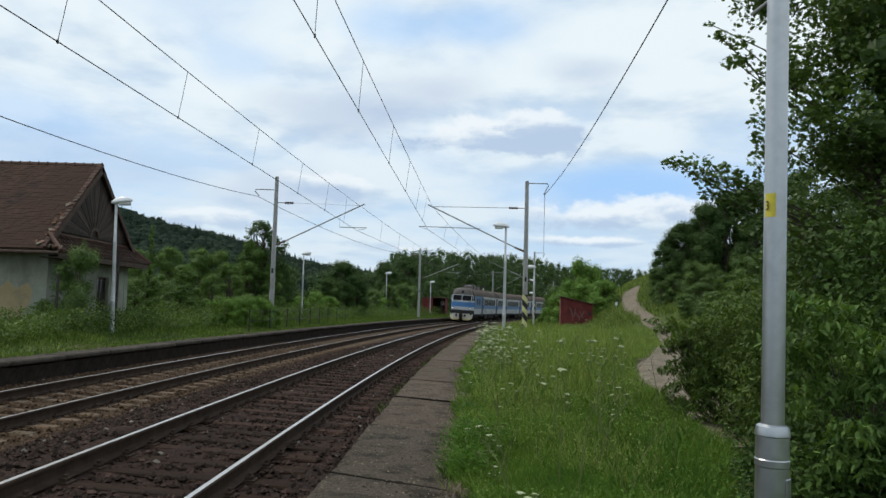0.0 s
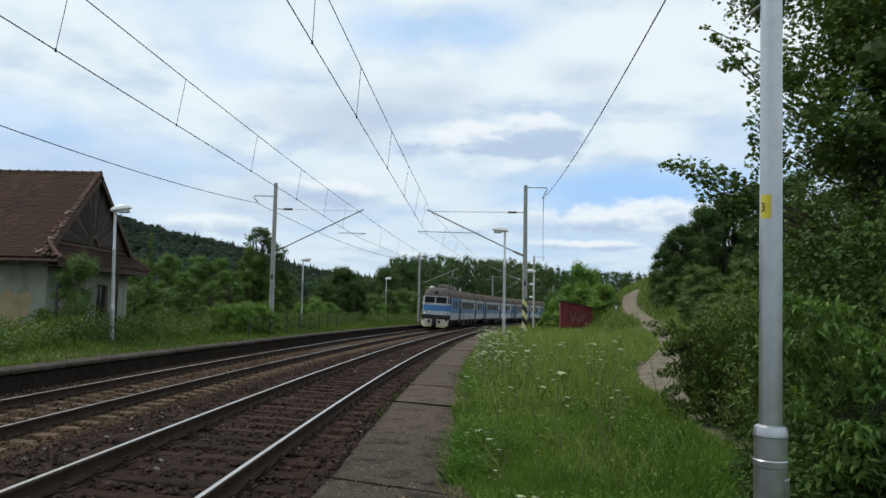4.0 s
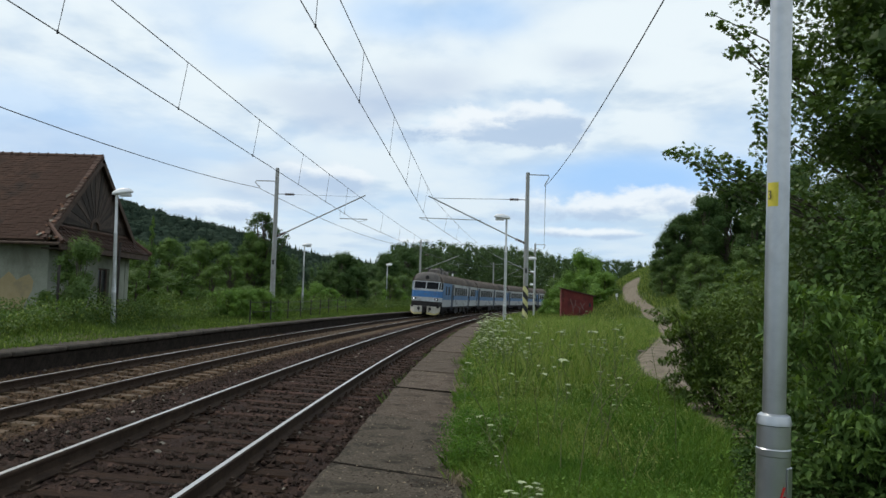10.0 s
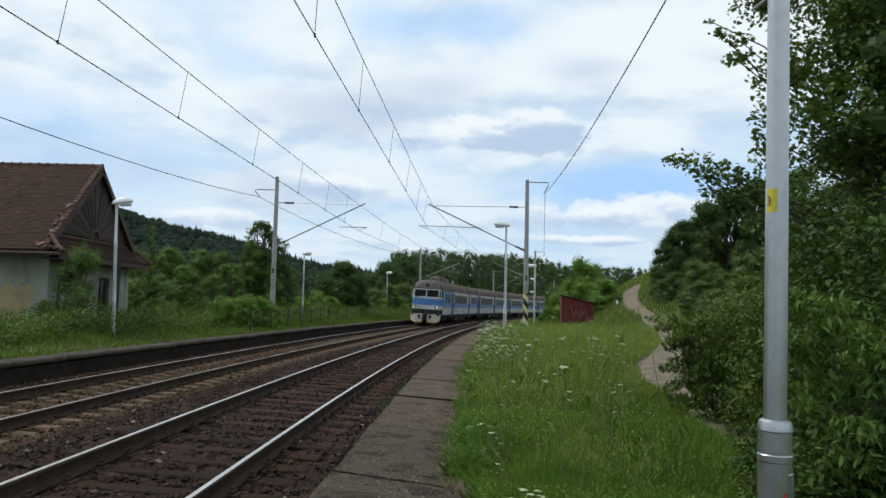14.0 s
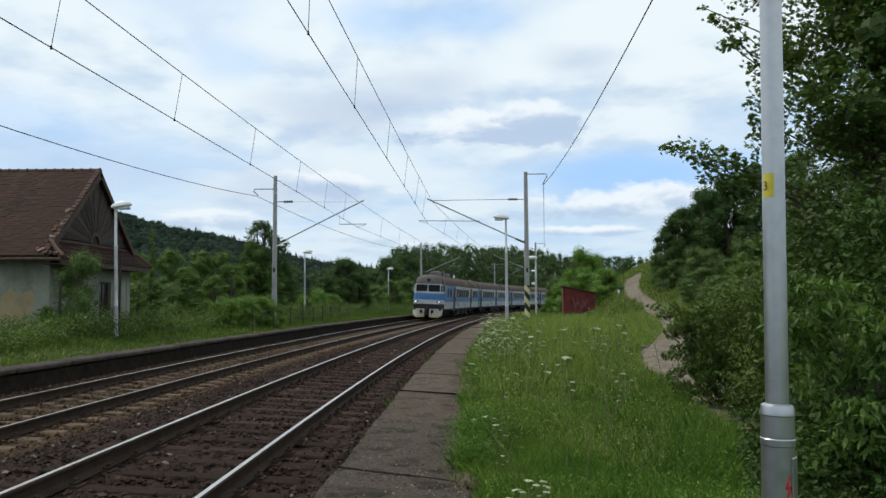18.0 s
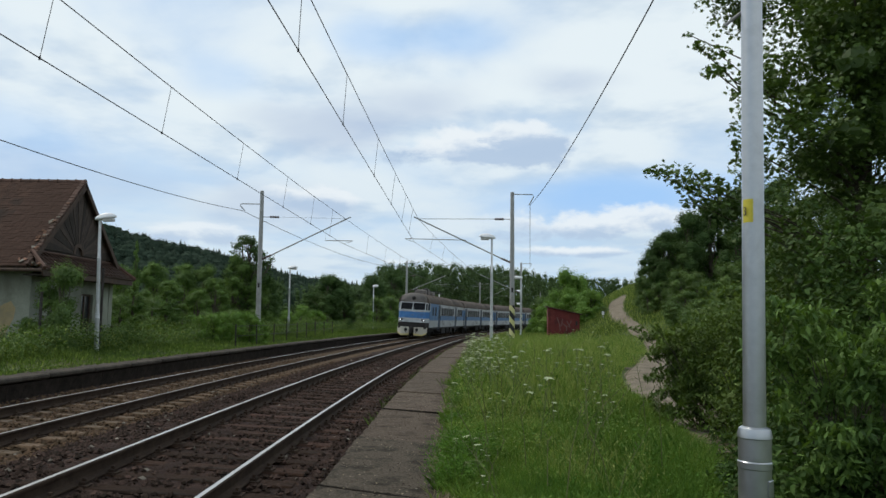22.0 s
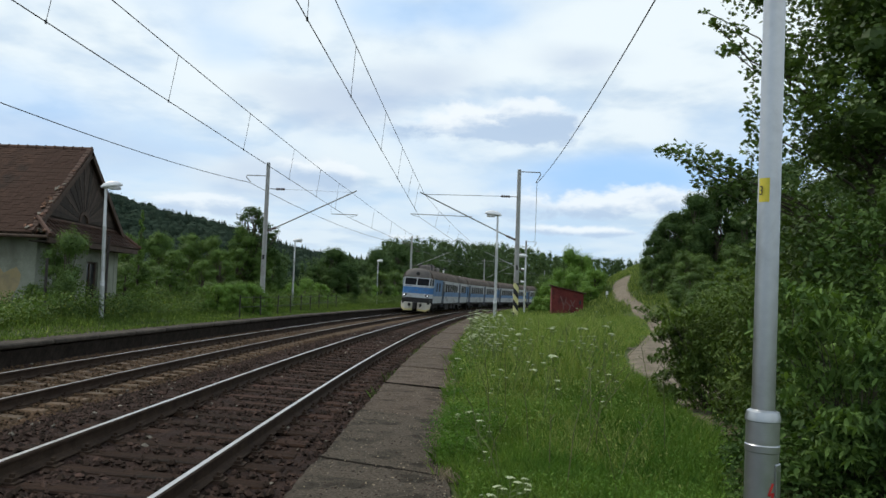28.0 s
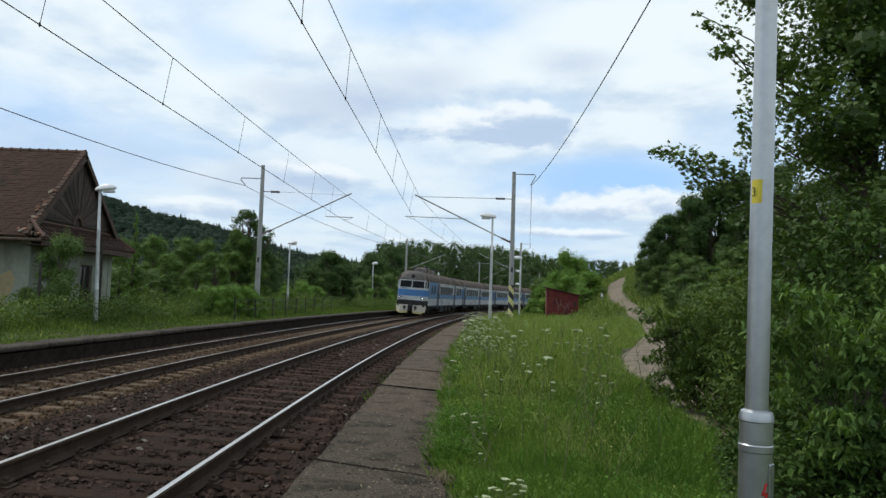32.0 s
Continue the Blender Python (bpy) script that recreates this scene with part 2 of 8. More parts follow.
M_STONE_PALE = mat("pale_stone", (0.15, 0.13, 0.10), (0.24, 0.21, 0.17), 20, 0.9, 0.3, island=0.3)
M_SLEEPER_WOOD = mat("tarred_wood", (0.020, 0.0130, 0.0105), (0.068, 0.037, 0.024), 3, 0.95, 0.9, vary=0.5, spec=0.1, stretch=(0.6, 6, 6), dirt=(0.026, 0.020, 0.016), dirt_scale=1.2)
M_SLEEPER_CONC = mat("rusty_concrete", (0.066, 0.041, 0.021), (0.108, 0.068, 0.036), 3, 0.9, 0.5, vary=0.2, dirt=(0.042, 0.029, 0.019), dirt_scale=2.0)
M_RAIL_SIDE = mat("rusty_rail", (0.034, 0.023, 0.017), (0.060, 0.041, 0.029), 5, 0.9, 0.3, spec=0.1)
M_RAIL_TOP = mat("polished_rail", (0.50, 0.475, 0.45), (0.61, 0.585, 0.56), 3, 0.36, 0.05, metal=0.9)
M_RAIL_WORN = mat("half_polished_rail", (0.16, 0.13, 0.11), (0.44, 0.43, 0.42), 1.2, 0.40, 0.05, metal=0.6, stretch=(4, 0.25, 1))
M_SLAB = mat("old_concrete_slab", (0.070, 0.055, 0.041), (0.172, 0.135, 0.103), 34.0, 0.95, 1.0, vary=0.10, dirt=(0.060, 0.047, 0.036), dirt_scale=3.2, dirt_lo=0.46, fine=3.6, spec=0.1, dist=0.02)
M_EARTH = mat("dark_joint_earth", (0.010, 0.0085, 0.0065), (0.024, 0.020, 0.015), 14, 1.0, 0.8, spec=0.05)
# darker concrete for the slabs with s below 9
M_SLAB_DARK = mat("darker_concrete_slab", (0.048, 0.040, 0.030), (0.146, 0.121, 0.092), 34.0, 0.95, 1.0, vary=0.06, dirt=(0.036, 0.031, 0.023), dirt_scale=3.2, dirt_lo=0.46, fine=3.6, spec=0.1, dist=0.02)
M_COPING = mat("grey_coping", (0.045, 0.038, 0.030), (0.082, 0.069, 0.055), 5, 0.92, 0.7, vary=0.10, spec=0.1, dirt=(0.04, 0.035, 0.029))
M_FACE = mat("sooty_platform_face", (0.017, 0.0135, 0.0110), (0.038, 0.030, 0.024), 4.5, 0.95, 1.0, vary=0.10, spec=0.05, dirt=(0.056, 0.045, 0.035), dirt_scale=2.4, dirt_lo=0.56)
M_SOIL = mat("ground", (0.048, 0.066, 0.022), (0.085, 0.105, 0.038), 0.35, 0.95, 0.6, fine=14, space="Object", dirt=(0.085, 0.068, 0.040), dirt_scale=0.12, dist=0.05, spec=0.1)
M_PATH = mat("dirt_path", (0.115, 0.094, 0.066), (0.225, 0.192, 0.146), 3.0, 0.95, 0.8, fine=9, dirt=(0.105, 0.086, 0.060), dirt_scale=0.9, spec=0.1)
M_STEEL = mat("galvanised_steel", (0.41, 0.42, 0.43), (0.47, 0.48, 0.49), 2, 0.34, 0.03, metal=0.92, dirt=(0.36, 0.365, 0.37), dirt_scale=2)
M_MAST = mat("grey_mast_paint", (0.27, 0.27, 0.26), (0.36, 0.36, 0.345), 4, 0.6, 0.1, metal=0.1, dirt=(0.20, 0.19, 0.17), dirt_scale=1.5)
M_WHITE_POST = mat("pale_post_paint", (0.50, 0.51, 0.52), (0.60, 0.61, 0.62), 5, 0.5, 0.06, metal=0.1, dirt=(0.42, 0.42, 0.41), dirt_scale=2)
M_WIRE = mat("dark_wire", (0.03, 0.03, 0.03), (0.05, 0.048, 0.045), 8, 0.6, 0.0, metal=0.3)
M_INSUL = mat("brown_insulator", (0.05, 0.03, 0.025), (0.08, 0.05, 0.04), 9, 0.3, 0.0)
M_LAMP = mat("white_lamp_shell", (0.70, 0.71, 0.72), (0.78, 0.78, 0.78), 4, 0.4, 0.02)
M_LAMP_GLASS = mat("milky_lamp_cover", (0.45, 0.45, 0.44), (0.55, 0.55, 0.53), 4, 0.25, 0.0)
M_STRIPES = stripes_mat("black_yellow_stripes")
M_YELLOW = mat("yellow_sticker", (0.52, 0.43, 0.03), (0.60, 0.50, 0.05), 20, 0.5, 0.0)
M_BLACK = mat("black_paint", (0.015, 0.015, 0.016), (0.03, 0.03, 0.03), 9, 0.6, 0.05)
M_RED = mat("red_paint_mark", (0.45, 0.02, 0.02), (0.55, 0.04, 0.03), 20, 0.6, 0.0)
M_TILE = mat("brown_roof_tile", (0.040, 0.023, 0.017), (0.072, 0.040, 0.028), 3, 0.9, 0.5, vary=0.09, dirt=(0.030, 0.022, 0.018), dirt_scale=0.8, spec=0.1)
M_RIDGE = mat("ridge_tile", (0.06, 0.034, 0.024), (0.10, 0.055, 0.038), 3, 0.9, 0.4, vary=0.25)
M_BROKEN = mat("broken_tile_edge", (0.12, 0.058, 0.034), (0.22, 0.12, 0.075), 6, 0.9, 0.4, vary=0.3)
M_PLASTER = mat("pale_green_plaster", (0.205, 0.218, 0.170), (0.29, 0.302, 0.245), 1.2, 0.95, 0.4, fine=20, dirt=(0.13, 0.128, 0.095), dirt_scale=0.55, dirt_lo=0.46, dirt_hi=0.7)
M_UNDERCOAT = mat("tan_undercoat", (0.30, 0.235, 0.125), (0.37, 0.295, 0.17), 2, 0.95, 0.4, fine=12, dirt=(0.25, 0.21, 0.13), dirt_scale=1.5)
M_WOOD_DARK = mat("weathered_board_and_shelter_shade", (0.026, 0.019, 0.0145), (0.068, 0.049, 0.037), 4, 0.9, 0.7, vary=0.45, stretch=(6, 6, 0.7))
M_WOOD_TRIM = mat("brown_timber", (0.045, 0.028, 0.020), (0.08, 0.05, 0.034), 5, 0.85, 0.4)
M_WINDOW = mat("dark_window", (0.012, 0.013, 0.015), (0.03, 0.032, 0.035), 2, 0.12, 0.0, spec=0.6)
M_RUST_RED = mat("red_hut_sheet", (0.135, 0.022, 0.020), (0.19, 0.038, 0.032), 1.6, 0.8, 0.2, dirt=(0.08, 0.02, 0.017), dirt_scale=1.3)
M_HUT_ROOF = mat("rusty_roof_sheet", (0.07, 0.035, 0.028), (0.12, 0.06, 0.045), 3, 0.85, 0.3)
M_GRAFFITI = mat("pale_spray_paint", (0.18, 0.085, 0.08), (0.24, 0.13, 0.12), 9, 0.8, 0.0)
M_FENCE = mat("dark_fence_paint", (0.025, 0.022, 0.020), (0.05, 0.04, 0.035), 8, 0.8, 0.1)
M_SIGN = mat("white_enamel", (0.75, 0.75, 0.75), (0.82, 0.82, 0.82), 8, 0.4, 0.0)
M_BARK = mat("grey_bark", (0.045, 0.036, 0.028), (0.10, 0.082, 0.064), 6, 0.95, 0.9, stretch=(1, 1, 0.3))
M_GRASS = mat("grass_blade", (0.082, 0.150, 0.026), (0.185, 0.262, 0.056), 0.8, 0.85, 0.0, island=0.22, through_light=0.25, spec=0.1)
M_GRASS_DRY = mat("yellow_green_grass", (0.205, 0.250, 0.072), (0.29, 0.335, 0.115), 0.5, 0.85, 0.0, island=0.2, through_light=0.28, spec=0.1)
M_WEED = mat("weed_leaf", (0.080, 0.155, 0.028), (0.150, 0.232, 0.046), 1.1, 0.75, 0.0, island=0.2, through_light=0.25, spec=0.15)
M_VERGE = mat("verge_blade", (0.060, 0.104, 0.021), (0.125, 0.180, 0.040), 0.6, 0.8, 0.0, island=0.4, through_light=0.25, spec=0.2)
M_CLOVER = mat("clover_leaf", (0.058, 0.132, 0.020), (0.115, 0.205, 0.034), 0.8, 0.8, 0.0, island=0.25, through_light=0.25, spec=0.12)
M_UMBEL = mat("cream_umbel", (0.26, 0.31, 0.15), (0.42, 0.46, 0.28), 30, 0.8, 0.0, island=0.15)
M_STRAW = mat("dry_straw", (0.22, 0.175, 0.115), (0.36, 0.30, 0.205), 6, 0.9, 0.0, island=0.3, spec=0.1)
M_STALK = mat("dry_stalk", (0.085, 0.095, 0.032), (0.14, 0.14, 0.055), 6, 0.8, 0.0)
M_STEM = mat("green_stem", (0.10, 0.145, 0.035), (0.16, 0.20, 0.06), 5, 0.7, 0.0)
M_MAPLE = mat("maple_leaf", (0.053, 0.094, 0.024), (0.100, 0.156, 0.037), 0.7, 0.5, 0.0, island=0.3, through_light=0.16, spec=0.3)
M_BUSHLEAF = mat("shrub_leaf", (0.062, 0.112, 0.025), (0.110, 0.175, 0.036), 0.7, 0.55, 0.0, island=0.2, through_light=0.24, spec=0.3)
M_SHRUB = mat("olive_shrub_leaf", (0.062, 0.101, 0.023), (0.116, 0.170, 0.036), 1.2, 0.6, 0.0, island=0.28, through_light=0.22, spec=0.2)
M_LIGHTLEAF = mat("bright_shrub_leaf", (0.092, 0.178, 0.026), (0.150, 0.255, 0.040), 0.5, 0.6, 0.0, island=0.2, through_light=0.25, spec=0.25)
M_SAPLING = mat("sapling_leaf", (0.066, 0.122, 0.026), (0.114, 0.186, 0.038), 0.7, 0.6, 0.0, island=0.25, through_light=0.25, spec=0.2)
M_YOUNGLEAF = mat("young_shrub_leaf", (0.068, 0.124, 0.031), (0.132, 0.210, 0.049), 1.5, 0.65, 0.0, island=0.35, through_light=0.22, spec=0.18)
# leaf colour darkened to put in the shade under and behind the shrubs
M_SHADELEAF = mat("shaded_shrub_leaf", (0.033, 0.066, 0.017), (0.072, 0.125, 0.028), 1.5, 0.7, 0.0, island=0.35, through_light=0.18, spec=0.15)
M_TREELEAF = mat("tree_leaf", (0.043, 0.080, 0.026), (0.080, 0.130, 0.038), 0.25, 0.7, 0.0, island=0.22, through_light=0.2, spec=0.1)
M_FARLEAF = mat("wood_leaf", (0.043, 0.076, 0.028), (0.080, 0.126, 0.040), 0.06, 0.7, 0.0, island=0.25, through_light=0.15, spec=0.15)
# blue-grey tint in this leaf colour stands in for distance haze
M_HILL = mat("hazed_hill_leaf", (0.025, 0.040, 0.028), (0.038, 0.056, 0.037), 0.02, 0.9, 0.0, island=0.10, spec=0.02)
M_T_GREY = mat("train_pale_grey", (0.43, 0.45, 0.46), (0.54, 0.56, 0.57), 0.9, 0.55, 0.05, dirt=(0.31, 0.31, 0.30), dirt_scale=1.2)
M_T_SIDE = mat("train_dirty_grey", (0.34, 0.35, 0.345), (0.43, 0.44, 0.435), 0.9, 0.6, 0.05, dirt=(0.20, 0.195, 0.185), dirt_scale=1.0, stretch=(1, 0.5, 1.6))
M_T_BLUE = mat("train_mid_blue", (0.045, 0.16, 0.40), (0.070, 0.22, 0.48), 1.0, 0.5, 0.04, dirt=(0.06, 0.14, 0.30), dirt_scale=1.3)
M_T_SIDEBLUE = mat("train_faded_blue", (0.070, 0.160, 0.30), (0.105, 0.205, 0.36), 1.0, 0.6, 0.04, dirt=(0.08, 0.13, 0.20), dirt_scale=1.3)
M_T_ROOF = mat("train_sooty_roof", (0.088, 0.070, 0.058), (0.140, 0.112, 0.092), 0.7, 0.9, 0.2, dirt=(0.050, 0.043, 0.038), dirt_scale=0.6, spec=0.1, stretch=(1, 0.4, 1))
M_T_DOME = mat("train_grey_dome", (0.12, 0.105, 0.095), (0.18, 0.16, 0.145), 1.2, 0.75, 0.1, dirt=(0.075, 0.066, 0.06))
M_T_DARK = mat("train_underframe", (0.014, 0.013, 0.013), (0.035, 0.031, 0.029), 3, 0.8, 0.2)
M_T_GLASS = mat("train_window", (0.010, 0.011, 0.013), (0.02, 0.021, 0.024), 2, 0.3, 0.0, spec=0.03)
M_T_DOOR = mat("train_door", (0.018, 0.030, 0.055), (0.03, 0.046, 0.08), 2, 0.55, 0.05)
M_T_CREAM = mat("plough_cream", (0.46, 0.43, 0.36), (0.58, 0.55, 0.47), 2, 0.6, 0.05, dirt=(0.33, 0.29, 0.22))
M_T_YELLOW = mat("plough_yellow", (0.50, 0.42, 0.16), (0.58, 0.50, 0.24), 3, 0.6, 0.05)
M_HEADLIGHT = glow_mat("headlight_glow", (0.9, 0.95, 1.0), 2.0)
M_LENS = mat("unlit_lens", (0.30, 0.31, 0.33), (0.40, 0.41, 0.43), 6, 0.15, 0.0)

# ---- mesh helpers ----


class Build:
    """Collects vertices and faces, with a material slot for each face."""

    def __init__(self):
        self.v, self.f, self.m = [], [], []

    def add(self, vf, slot=0, at=None):
        v, f = vf
        n = len(self.v)
        if at is not None:
            v = [at @ Vector(p) for p in v]
        self.v += [tuple(p) for p in v]
        self.f += [tuple(i + n for i in q) for q in f]
        self.m += [slot] * len(f)
        return self

    def mesh(self, name, mats, smooth=False):
        me = bpy.data.meshes.new(name)
        me.from_pydata(self.v, [], self.f)
        for x in mats if isinstance(mats, (list, tuple)) else [mats]:
            me.materials.append(x)
        me.polygons.foreach_set("material_index", self.m)
        me.polygons.foreach_set("use_smooth", [bool(smooth)] * len(self.f))
        if smooth:
            me.set_sharp_from_angle(angle=radians(40 if smooth is True else smooth))
        me.update()
        return me


def link(name, me, parent=None, m=None, label=""):
    ob = new(name, me)
    ob.parent = parent
    if m is not None:
        ob.matrix_basis = m
    if label:
        ob["label"] = label
    return ob


def part(name, b, mats, parent=None, m=None, label="", smooth=False):
    return link(name, b.mesh(name, mats, smooth), parent, m, label)


def one(vf, at=None):
    return Build().add(vf, 0, at)


def thing(name, m, label, category, group="", kind=""):
    ob = new(name)
    ob.empty_display_size = 0.2
    ob.matrix_basis = m
    return tagged(ob, label, category, group, kind)


def box(x0, x1, y0, y1, z0, z1, bev=0.0):
    """A box with chamfered edges."""
    if bev <= 0:
        v = [(x, y, z) for z in (z0, z1) for y in (y0, y1) for x in (x0, x1)]
        return v, [(0, 2, 3, 1), (4, 5, 7, 6), (0, 1, 5, 4), (2, 6, 7, 3), (0, 4, 6, 2), (1, 3, 7, 5)]
    lo, hi = (x0, y0, z0), (x1, y1, z1)
    v, idx = [], {}
    for cz in (0, 1):
        for cy in (0, 1):
            for cx in (0, 1):
                c = (cx, cy, cz)
                for ax in range(3):
                    p = []
                    for k in range(3):
                        e = hi[k] if c[k] else lo[k]
                        if k != ax:
                            e += -bev if c[k] else bev
                        p.append(e)
                    idx[(c, ax)] = len(v)
                    v.append(tuple(p))
    f = []
    for ax in range(3):
        o1, o2 = [k for k in range(3) if k != ax]
        for side in (0, 1):
            q = []
            for a, b in ((0, 0), (1, 0), (1, 1), (0, 1)):
                c = [0, 0, 0]
                c[ax], c[o1], c[o2] = side, a, b
                q.append(idx[(tuple(c), ax)])
            f.append(tuple(q))
        for a in (0, 1):
            for b in (0, 1):
                c0, c1 = [0, 0, 0], [0, 0, 0]
                c0[o1] = c1[o1] = a
                c0[o2] = c1[o2] = b
                c1[ax] = 1
                c0, c1 = tuple(c0), tuple(c1)
                f.append((idx[(c0, o1)], idx[(c1, o1)], idx[(c1, o2)], idx[(c0, o2)]))
    for cz in (0, 1):
        for cy in (0, 1):
            for cx in (0, 1):
                f.append(tuple(idx[((cx, cy, cz), k)] for k in range(3)))
    bm = bmesh.new()
    vs = [bm.verts.new(p) for p in v]
    for q in f:
        bm.faces.new([vs[i] for i in q])
    bmesh.ops.recalc_face_normals(bm, faces=bm.faces)
    out = [tuple(x.co) for x in bm.verts], [tuple(x.index for x in q.verts) for q in bm.faces]
    bm.verts.index_update()
    out = [tuple(x.co) for x in bm.verts], [tuple(x.index for x in q.verts) for q in bm.faces]
    bm.free()
    return out


def tube(pts, rad, n=8, cap=True):
    """A round tube along points; rad is a number or one for each point."""
    pts = [Vector(p) for p in pts]
    rad = rad if isinstance(rad, (list, tuple)) else [rad] * len(pts)
    v, f = [], []
    up = Vector((0, 0, 1))
    for i, p in enumerate(pts):
        d = (pts[min(i + 1, len(pts) - 1)] - pts[max(i - 1, 0)]).normalized()
        a = d.cross(up if abs(d.z) < 0.95 else Vector((0, 1, 0))).normalized()
        b = d.cross(a)
        for k in range(n):
            w = 2 * math.pi * k / n
            v.append(tuple(p + (a * math.cos(w) + b * math.sin(w)) * rad[i]))
    for i in range(len(pts) - 1):
        for k in range(n):
            f.append((i * n + k, i * n + (k + 1) % n, (i + 1) * n + (k + 1) % n, (i + 1) * n + k))
    if cap:
        f.append(tuple(range(n))[::-1])
        f.append(tuple((len(pts) - 1) * n + k for k in range(n)))
    return v, f


def lathe(prof, n=16, x=0.0, y=0.0):
    """A turned shape round the upright through (x, y); prof holds (radius, z)."""
    v, f = [], []
    for r, z in prof:
        for k in range(n):
            w = 2 * math.pi * k / n
            v.append((x + r * math.cos(w), y + r * math.sin(w), z))
    for i in range(len(prof) - 1):
        for k in range(n):
            f.append((i * n + k, i * n + (k + 1) % n, (i + 1) * n + (k + 1) % n, (i + 1) * n + k))
    f.append(tuple(range(n))[::-1])
    f.append(tuple((len(prof) - 1) * n + k for k in range(n)))
    return v, f


def arrays_mesh(name, verts, faces, mats, slots=None, smooth=False):
    """A mesh from numpy arrays; all faces have the same number of corners."""
    me = bpy.data.meshes.new(name)
    verts, faces = np.asarray(verts, np.float32), np.asarray(faces, np.int32)
    k = faces.shape[1]
    me.vertices.add(len(verts))
    me.vertices.foreach_set("co", verts.ravel())
    me.loops.add(faces.size)
    me.loops.foreach_set("vertex_index", faces.ravel())
    me.polygons.add(len(faces))
    me.polygons.foreach_set("loop_start", np.arange(len(faces), dtype=np.int32) * k)
    for x in mats if isinstance(mats, (list, tuple)) else [mats]:
        me.materials.append(x)
    if slots is not None:
        me.polygons.foreach_set("material_index", np.asarray(slots, np.int32))
    me.polygons.foreach_set("use_smooth", np.full(len(faces), smooth))
    me.update(calc_edges=True)
    return me


# ---- the line of the tracks: distance s along the platform-side track, off to its right ----
BEND_AT, BEND = [0, 20, 40, 60, 80, 100, 130], [2.29, 2.165, 1.771, 1.863, 2.277, 2.716, 2.583]


def lay_line():
    h = 0.0168
    x, y, s = -2.886 - math.sin(h) * 60, -60 * math.cos(h), -60.0
    out = []
    while s < 420:
        out.append((s, x, y, h))
        k = np.interp(s, BEND_AT, BEND) / 1000 if s >= 0 else 0.0
        h += k * 0.5
        x, y, s = x + math.sin(h) * 0.5, y + math.cos(h) * 0.5, s + 0.5
    return np.array(out)


LINE = lay_line()


def at(s, off=0.0, z=0.0):
    x, y, h = (float(np.interp(s, LINE[:, 0], LINE[:, k])) for k in (1, 2, 3))
    return Vector((x + off * math.cos(h), y - off * math.sin(h), z))


def heading(s):
    return float(np.interp(s, LINE[:, 0], LINE[:, 3]))


def on_line(s, off=0.0, z=0.0, turn=0.0):
    """A pose on the line: local y runs along it, local x to its right."""
    p = at(s, off, z)
    return Matrix.Translation(p) @ Matrix.Rotation(-heading(s) + radians(turn), 4, "Z")


def to_line(x, y):
    """(s, off) of points, by the nearest place on the line."""
    x, y = np.atleast_1d(np.asarray(x, float)), np.atleast_1d(np.asarray(y, float))
    sub = LINE[::4]
    i = np.empty(len(x), int)
    for a in range(0, len(x), 4000):
        d = (x[a:a + 4000, None] - sub[None, :, 1]) ** 2 + (y[a:a + 4000, None] - sub[None, :, 2]) ** 2
        i[a:a + 4000] = d.argmin(1)
    h = sub[i, 3]
    dx, dy = x - sub[i, 1], y - sub[i, 2]
    return sub[i, 0] + dx * np.sin(h) + dy * np.cos(h), dx * np.cos(h) - dy * np.sin(h)


LEFT, CANT = -4.38, 0.046
LEFT_Z, RIGHT_Z = -0.135, 0.035


def bed_z(off):
    """The top of the ballast."""
    off = np.asarray(off, float)
    zl = LEFT_Z - CANT * (off - LEFT) - 0.195
    zr = RIGHT_Z - CANT * off - 0.188
    w = np.clip((off + 2.9) / 1.4, 0, 1)
    return zl * (1 - w) + zr * w


def smooth01(a, b, x):
    w = np.clip((np.asarray(x, float) - a) / (b - a), 0, 1)
    return w * w * (3 - 2 * w)


RIDGE_X = [-900, -400, -192, -177, -160, -140, -125, -90, -75, -55, -40, 0, 60, 200, 900]
RIDGE_Z = [54, 52, 47, 40, 35, 33, 30, 19, 16, 12, 11, 8, 5, 5, 5]


def ground_z(x, y):
    x, y = np.atleast_1d(np.asarray(x, float)), np.atleast_1d(np.asarray(y, float))
    s, off = to_line(x, y)
    z = np.full(len(x), -0.55)
    d = np.maximum(off - 3.0, 0)
    far = 44 * np.tanh(np.maximum(y - 30, 0) / 44) * (1 - 0.5 * smooth01(86, 125, y))
    dd = 8 * np.tanh(np.maximum(d - 6.0, 0) / 8)
    right = 0.06 + 0.04 * np.minimum(d, 12) + 0.0225 * dd * far + 0.05 * np.sin(x * 0.9 + y * 0.5) * smooth01(0.5, 3, d)
    left = 0.17 + 0.1 * smooth01(7.5, 10, -off) + 0.05 * np.sin(x * 0.7 + y * 0.6) * smooth01(8, 12, -off)
    z = np.where(off > 0, z + (right - z) * smooth01(2.0, 2.6, off), z + (left - z) * smooth01(6.5, 7.0, -off))
    hill = np.interp(x, RIDGE_X, RIDGE_Z) * smooth01(230, 430, y)
    hill += 40 * smooth01(150, 420, -x) * smooth01(-100, 150, y) * (1 - smooth01(300, 420, y))
    return np.where(off < -30, z + hill, z + hill * smooth01(250, 330, y))


def gz(x, y):
    return float(ground_z(x, y)[0])


# ---- ground ----


